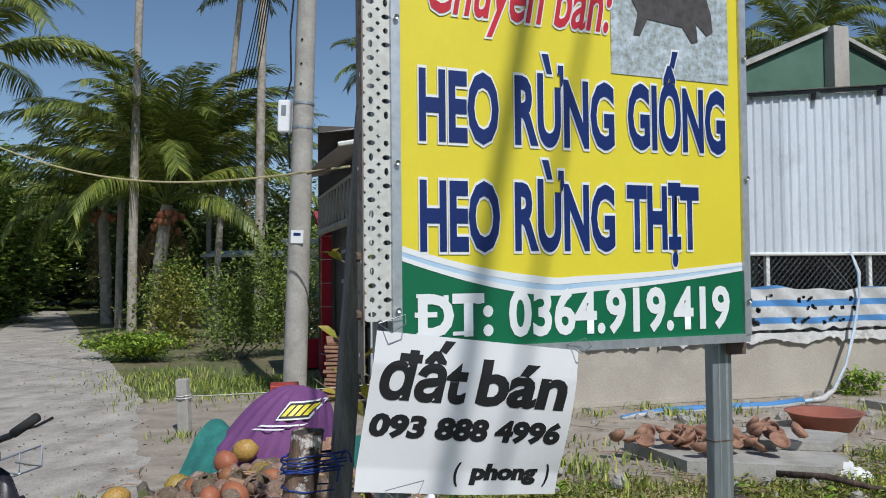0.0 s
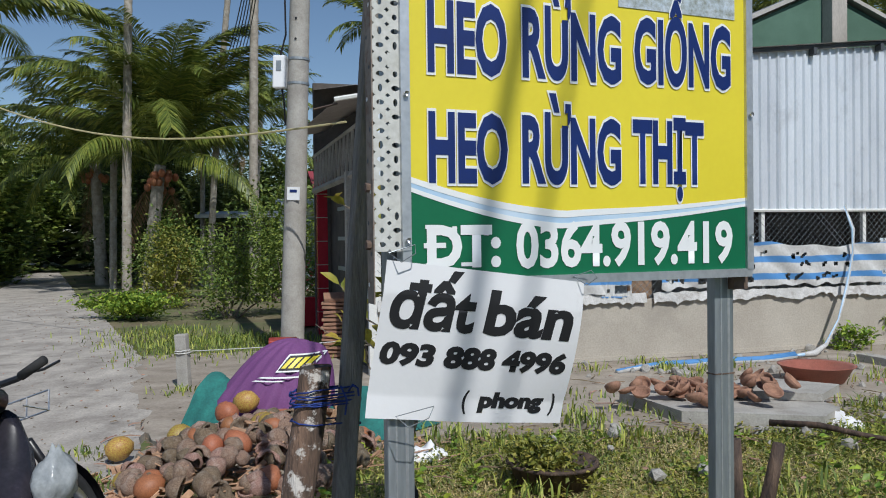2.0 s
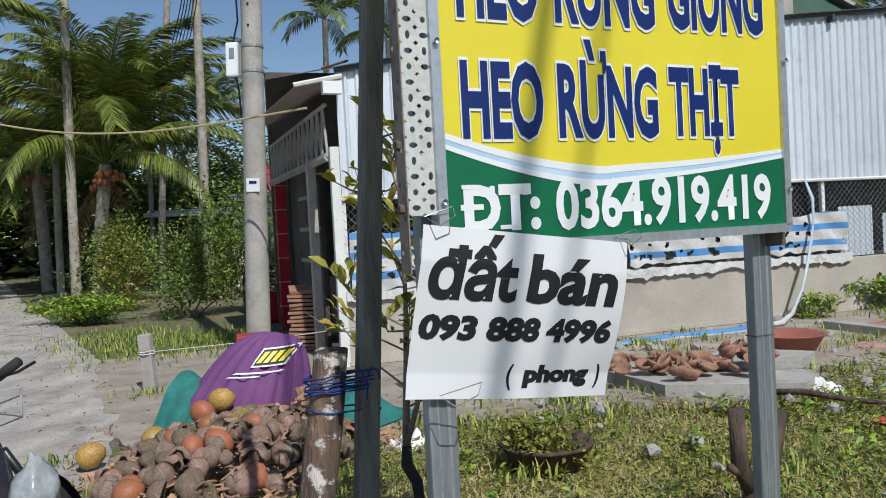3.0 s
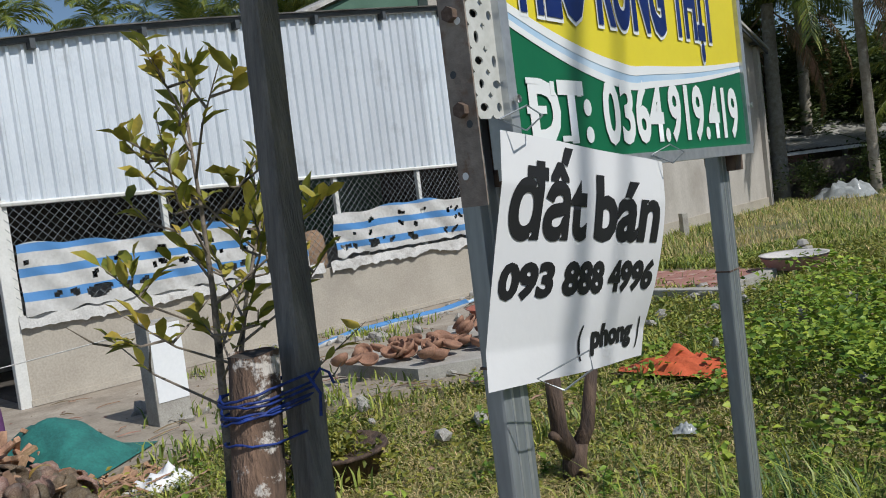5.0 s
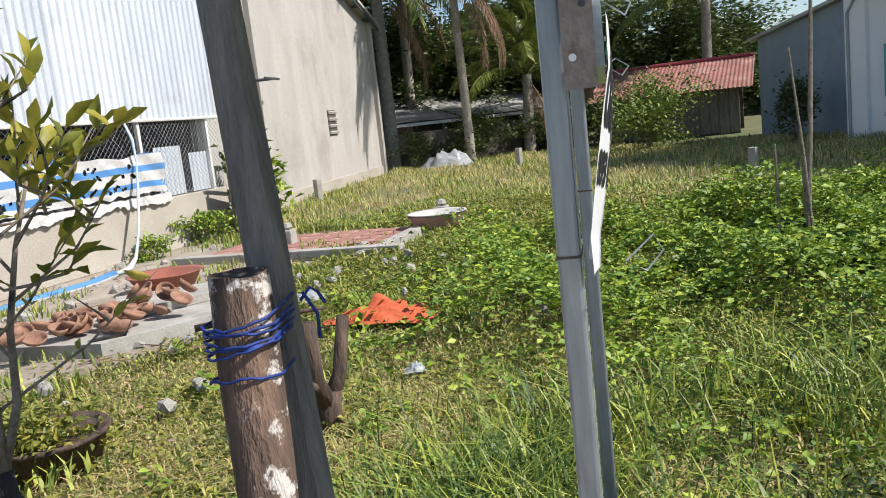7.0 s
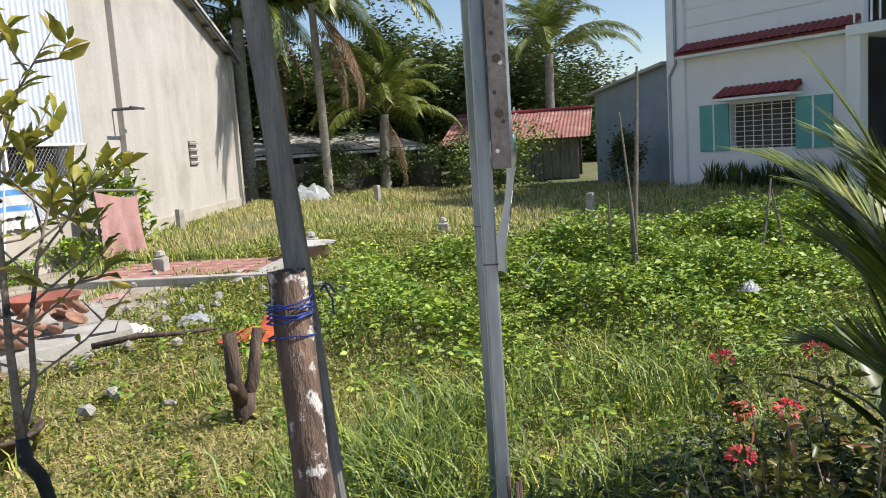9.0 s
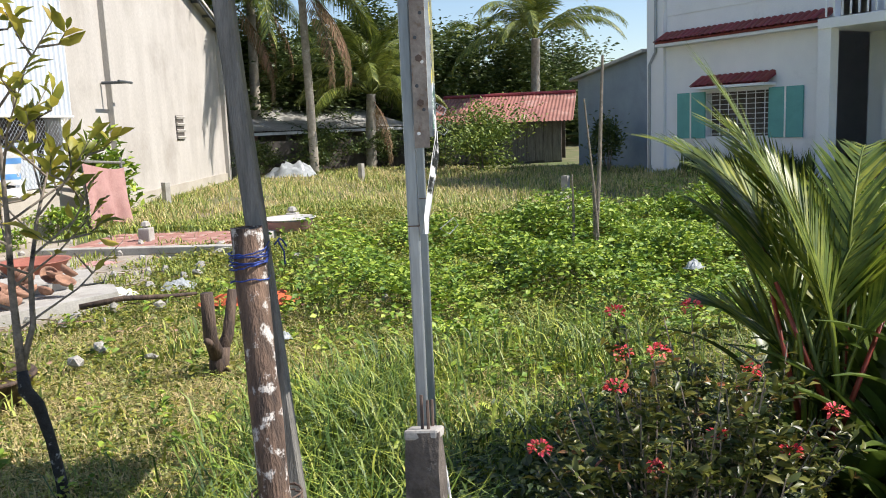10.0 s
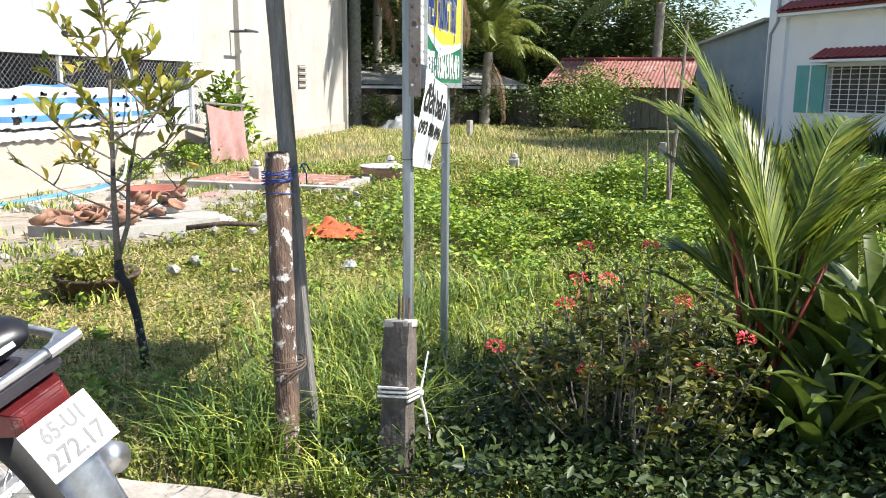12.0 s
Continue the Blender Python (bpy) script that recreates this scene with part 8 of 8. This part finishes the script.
def build_shacks():
    a, b = (17.2, 22.6), (24.8, 20.2)
    L, ang = wall_frame(a, b)
    s = thing("grey_shack", "low shack under weathered grey roof sheets", "shack", (*a, 0), ang)
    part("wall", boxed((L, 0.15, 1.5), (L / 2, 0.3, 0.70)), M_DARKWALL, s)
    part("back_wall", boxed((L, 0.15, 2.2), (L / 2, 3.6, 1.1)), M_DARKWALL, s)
    ribbed_roof("roof", s, -0.3, L + 0.3, -0.5, 3.8, 1.45, 2.4, M_GREYROOF, 7)
    part("eave_board", boxed((L + 0.6, 0.05, 0.1), (L / 2, -0.5, 1.36)), M_WOODW, s)
    for x in (0.4, 2.8, 5.2, 7.4):
        part("post", boxed((0.12, 0.12, 1.5), (x, -0.25, 0.70)), M_TIMBER, s)
    part("curtain", boxed((0.8, 0.05, 1.0), (1.4, 0.12, 0.9)), M_PINK, s)
    a, b = (22.45, 16.9), (23.9, 12.9)
    L, ang = wall_frame(a, b)
    s = thing("red_roof_shack", "low shack with a rusty red sheet roof", "shack", (*a, 0), ang)
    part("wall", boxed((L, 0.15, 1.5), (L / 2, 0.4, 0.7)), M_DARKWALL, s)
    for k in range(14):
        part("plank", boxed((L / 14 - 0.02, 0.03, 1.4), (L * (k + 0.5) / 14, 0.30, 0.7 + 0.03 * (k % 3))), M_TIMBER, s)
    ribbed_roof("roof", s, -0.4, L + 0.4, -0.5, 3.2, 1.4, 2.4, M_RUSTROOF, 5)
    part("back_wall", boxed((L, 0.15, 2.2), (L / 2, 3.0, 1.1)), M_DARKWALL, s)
    part("ridge", tubed([(-0.4, 3.2, 2.45), (L + 0.4, 3.2, 2.45)], 0.07, 8), M_ROOFTILE, s)
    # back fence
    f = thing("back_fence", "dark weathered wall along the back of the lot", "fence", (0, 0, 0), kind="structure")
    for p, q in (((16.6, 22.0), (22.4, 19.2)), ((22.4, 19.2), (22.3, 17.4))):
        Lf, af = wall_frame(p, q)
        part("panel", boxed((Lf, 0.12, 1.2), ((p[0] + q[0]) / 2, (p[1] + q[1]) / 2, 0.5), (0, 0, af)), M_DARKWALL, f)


def build_white_house():
    a, b = (18.5, 7.75), (14.6, -0.3)
    L, ang = wall_frame(a, b)
    h = thing("white_house", "two-storey white house with red tiled ledges", "house", (*a, 0), ang)
    W = 4.45
    # ground floor wall with a window opening
    x0, x1, z0, z1 = 1.28, 2.98, 0.88, 1.90
    for sx, sz, cx, cz in ((x0, 3.4, x0 / 2, 1.55), (W - x1, 3.4, (x1 + W) / 2, 1.55), (x1 - x0, z0 + 0.15, (x0 + x1) / 2, (z0 - 0.15) / 2), (x1 - x0, 3.25 - z1, (x0 + x1) / 2, (3.25 + z1) / 2)):
        part("wall", boxed((sx, 0.2, sz), (cx, 0.1, cz)), M_WHITE, h, "white painted wall")
    part("upper_wall", boxed((W, 0.2, 3.6), (W / 2, 0.14, 5.05)), M_WHITE, h, "white boarded upper wall")
    for k in range(8):
        part("weatherboard", boxed((W, 0.02, 0.40), (W / 2, 0.03 - 0.006 * (k % 2), 3.62 + 0.42 * k), (-1.5, 0, 0)), M_WHITE, h)
    part("corner_pilaster", boxed((0.55, 0.3, 7.0), (-0.25, 0.05, 3.4), bevel=0.01), M_WHITE, h, "grey-white corner pilaster")
    part("drain_pipe", tubed([(-0.42, -0.12, 0), (-0.42, -0.12, 2.7), (-0.2, -0.14, 3.0), (-0.2, -0.14, 7)], 0.035, 8), M_STEEL, h)
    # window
    # dark panel behind the bars stands for the unlit room
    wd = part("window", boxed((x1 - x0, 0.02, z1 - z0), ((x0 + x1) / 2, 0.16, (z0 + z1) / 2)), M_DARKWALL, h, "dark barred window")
    for k in range(9):
        part("bar", boxed((x1 - x0, 0.012, 0.014), ((x0 + x1) / 2, 0.03, z0 + (z1 - z0) * (k + 0.5) / 9)), M_SIGNWHITE, wd)
    for k in range(7):
        part("bar", boxed((0.016, 0.014, z1 - z0), (x0 + (x1 - x0) * (k + 0.5) / 7, 0.025, (z0 + z1) / 2)), M_SIGNWHITE, wd)
    for sx in (x0 - 0.44, x1 + 0.44):
        sh = part("shutter", boxed((0.84, 0.04, z1 - z0 + 0.08), (sx, -0.03, (z0 + z1) / 2), bevel=0.006), M_TURQ, h, "open turquoise shutter")
        part("shutter_frame", boxed((0.04, 0.05, z1 - z0 + 0.09), (sx, -0.036, (z0 + z1) / 2)), M_SIGNWHITE, sh)
    part("awning_slab", boxed((2.05, 0.5, 0.06), ((x0 + x1) / 2, -0.2, 2.02)), M_WHITE, h)
    def tiles(xa, xb, z, n, name):
        t = part(name, boxed((xb - xa, 0.42, 0.05), ((xa + xb) / 2, -0.2, z), (28, 0, 0)), M_ROOFTILE, h, "red clay tile ledge")
        me = None
        for k in range(n):
            x = xa + (xb - xa) * (k + 0.5) / n
            m = pose(x, -0.22, z + 0.03, 28, 0, 0)
            if me is None:
                bm = bmesh.new()
                w = (xb - xa) / n
                rows = [[bm.verts.new((w * 0.5 * math.cos(q), y, w * 0.32 * math.sin(q))) for q in np.linspace(0, math.pi, 7)] for y in (-0.24, 0.24)]
                for i in range(6):
                    bm.faces.new((rows[0][i], rows[0][i + 1], rows[1][i + 1], rows[1][i]))
                ob = part("tile", bm, M_ROOFTILE, t)
                me = ob.data
                ob.matrix_basis = m
            else:
                share("tile", me, m, t)
    tiles((x0 + x1) / 2 - 1.02, (x0 + x1) / 2 + 1.02, 2.14, 13, "awning")
    tiles(0.0, W, 3.28, 28, "ledge")
    part("soffit", boxed((W, 0.4, 0.06), (W / 2, -0.18, 3.12)), M_WHITE, h)
    # porch and balcony beyond
    part("balcony_slab", boxed((4.2, 1.9, 0.2), (W + 2.1, 0.4, 3.1), bevel=0.01), M_WHITE, h)
    for x in (W + 0.12, W + 1.75, W + 3.6):
        part("porch_column", boxed((0.28, 0.28, 3.1), (x, -0.35, 1.5), bevel=0.008), M_WHITE, h)
    part("porch_wall", boxed((4.2, 0.2, 7.2), (W + 2.1, 1.45, 3.4)), M_WHITE, h)
    # the open doorway is a dark panel, coloured as the shade inside
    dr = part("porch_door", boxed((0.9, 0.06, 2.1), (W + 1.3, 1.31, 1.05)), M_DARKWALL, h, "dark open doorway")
    part("door_leaf", boxed((0.45, 0.05, 2.1), (W + 0.6, 1.27, 1.05)), M_WHITE, dr)
    part("nameplate", boxed((1.1, 0.02, 0.16), (W + 1.0, 1.33, 2.45)), M_SIGNRED, h)
    part("rail", tubed([(W + 0.1, -0.5, 4.1), (W + 4.1, -0.5, 4.1)], 0.03, 6), M_SIGNWHITE, h)
    for k in range(24):
        part("baluster", boxed((0.03, 0.03, 0.85), (W + 0.15 + 0.17 * k, -0.5, 3.65)), M_SIGNWHITE, h)
    part("roof", boxed((9.2, 8.4, 0.15), (4.2, 3.6, 6.95)), M_ROOFTILE, h)
    part("far_wall", boxed((8.8, 0.2, 7), (4.2, 7.8, 3.4)), M_WHITE, h)
    part("side_wall", boxed((0.2, 7.6, 7), (-0.35, 3.9, 3.4)), M_WHITE, h)
    part("side_wall", boxed((0.2, 6.0, 7), (8.5, 4.6, 3.4)), M_WHITE, h)
    # blue-grey lean-to beside it
    a, b = (22.15, 11.55), (19.0, 8.35)
    L, ang = wall_frame(a, b)
    s = thing("lean_to", "blue-grey walled lean-to with a sloping roof", "outbuilding", (*a, 0), ang)
    bm = bmesh.new()
    prism(bm, [(0, -0.2), (L, -0.2), (L, 3.05), (0, 2.62)], 0.0, 0.15)
    part("wall", bm, M_BLUEWALL, s, "blue-grey rendered wall")
    bm = bmesh.new()
    prism(bm, [(-0.25, 2.60), (L + 0.05, 3.06), (L + 0.05, 3.14), (-0.25, 2.68)], -0.2, 4.0)
    part("roof", bm, M_GREYROOF, s)
    part("end_wall", boxed((0.15, 3.8, 2.7), (0.08, 2.0, 1.3)), M_BLUEWALL, s)


def build_neighbours():
    # behind the shed: green gable
    g = thing("green_gable_house", "house with a dark green sheeted gable", "house", (1.2, 16.6, 0), 24)
    bm = bmesh.new()
    prism(bm, [(0, 0), (9.0, 0), (9.0, 4.6), (4.6, 6.3), (0, 4.3)], 0.0, 0.2)
    part("gable", bm, M_GREENWALL, g, "dark green sheet gable")
    part("pillar", boxed((0.35, 0.35, 6.4), (4.75, -0.1, 3.2)), M_CREAM, g)
    for xa, za, xb, zb in ((-0.2, 4.28, 4.62, 6.36), (4.58, 6.36, 9.3, 4.52)):
        bm = bmesh.new()
        prism(bm, [(xa, za), (xb, zb), (xb, zb + 0.08), (xa, za + 0.08)], -0.12, 7.5)
        part("roof", bm, M_GREYROOF, g)
    # shopfront and dark awning up the lane
    w = thing("shopfront", "low white and pale blue shopfront under a sheet awning", "building", (-7.6, 25.0, 0), 20)
    part("wall", boxed((4.4, 0.2, 2.5), (1.6, 0.4, 1.2)), M_WHITE, w)
    part("glazing", boxed((1.3, 0.05, 1.6), (0.9, 0.27, 1.35)), M_BLUEWALL, w, "pale glazed front")
    for x in (0.2, 0.9, 1.6, 2.4):
        part("post", boxed((0.1, 0.1, 2.5), (x, -0.4, 1.2)), M_SIGNWHITE, w)
    part("awning", boxed((4.6, 1.4, 0.06), (1.6, -0.2, 2.6), (8, 0, 0)), M_STEEL, w, "sheet metal awning")
    d = thing("dark_awning", "dark open shelter with a thin roof", "shelter", (-11.0, 27.5, 0), 15)
    part("roof", boxed((4.0, 2.4, 0.12), (1.2, 0, 2.35), (4, 0, 0)), M_STEEL, d)
    for x in (-0.6, 1.2, 3.0):
        part("post", boxed((0.1, 0.1, 2.3), (x, -1.0, 1.15)), M_TIMBER, d)
    part("wall", boxed((4.0, 0.1, 2.0), (1.2, 1.0, 1.0)), M_DARKWALL, d)
    rf = thing("red_roof_house", "house with a red tiled roof behind the pole", "house", (-4.4, 24.0, 0), 24)
    part("wall", boxed((4, 3, 2.6), (0, 1.5, 1.3)), M_WHITE, rf)
    part("roof", boxed((4.6, 2.4, 0.1), (0, 0.6, 3.0), (22, 0, 0)), M_ROOFTILE, rf)


build_cream_house()
build_shacks()
build_white_house()
build_neighbours()
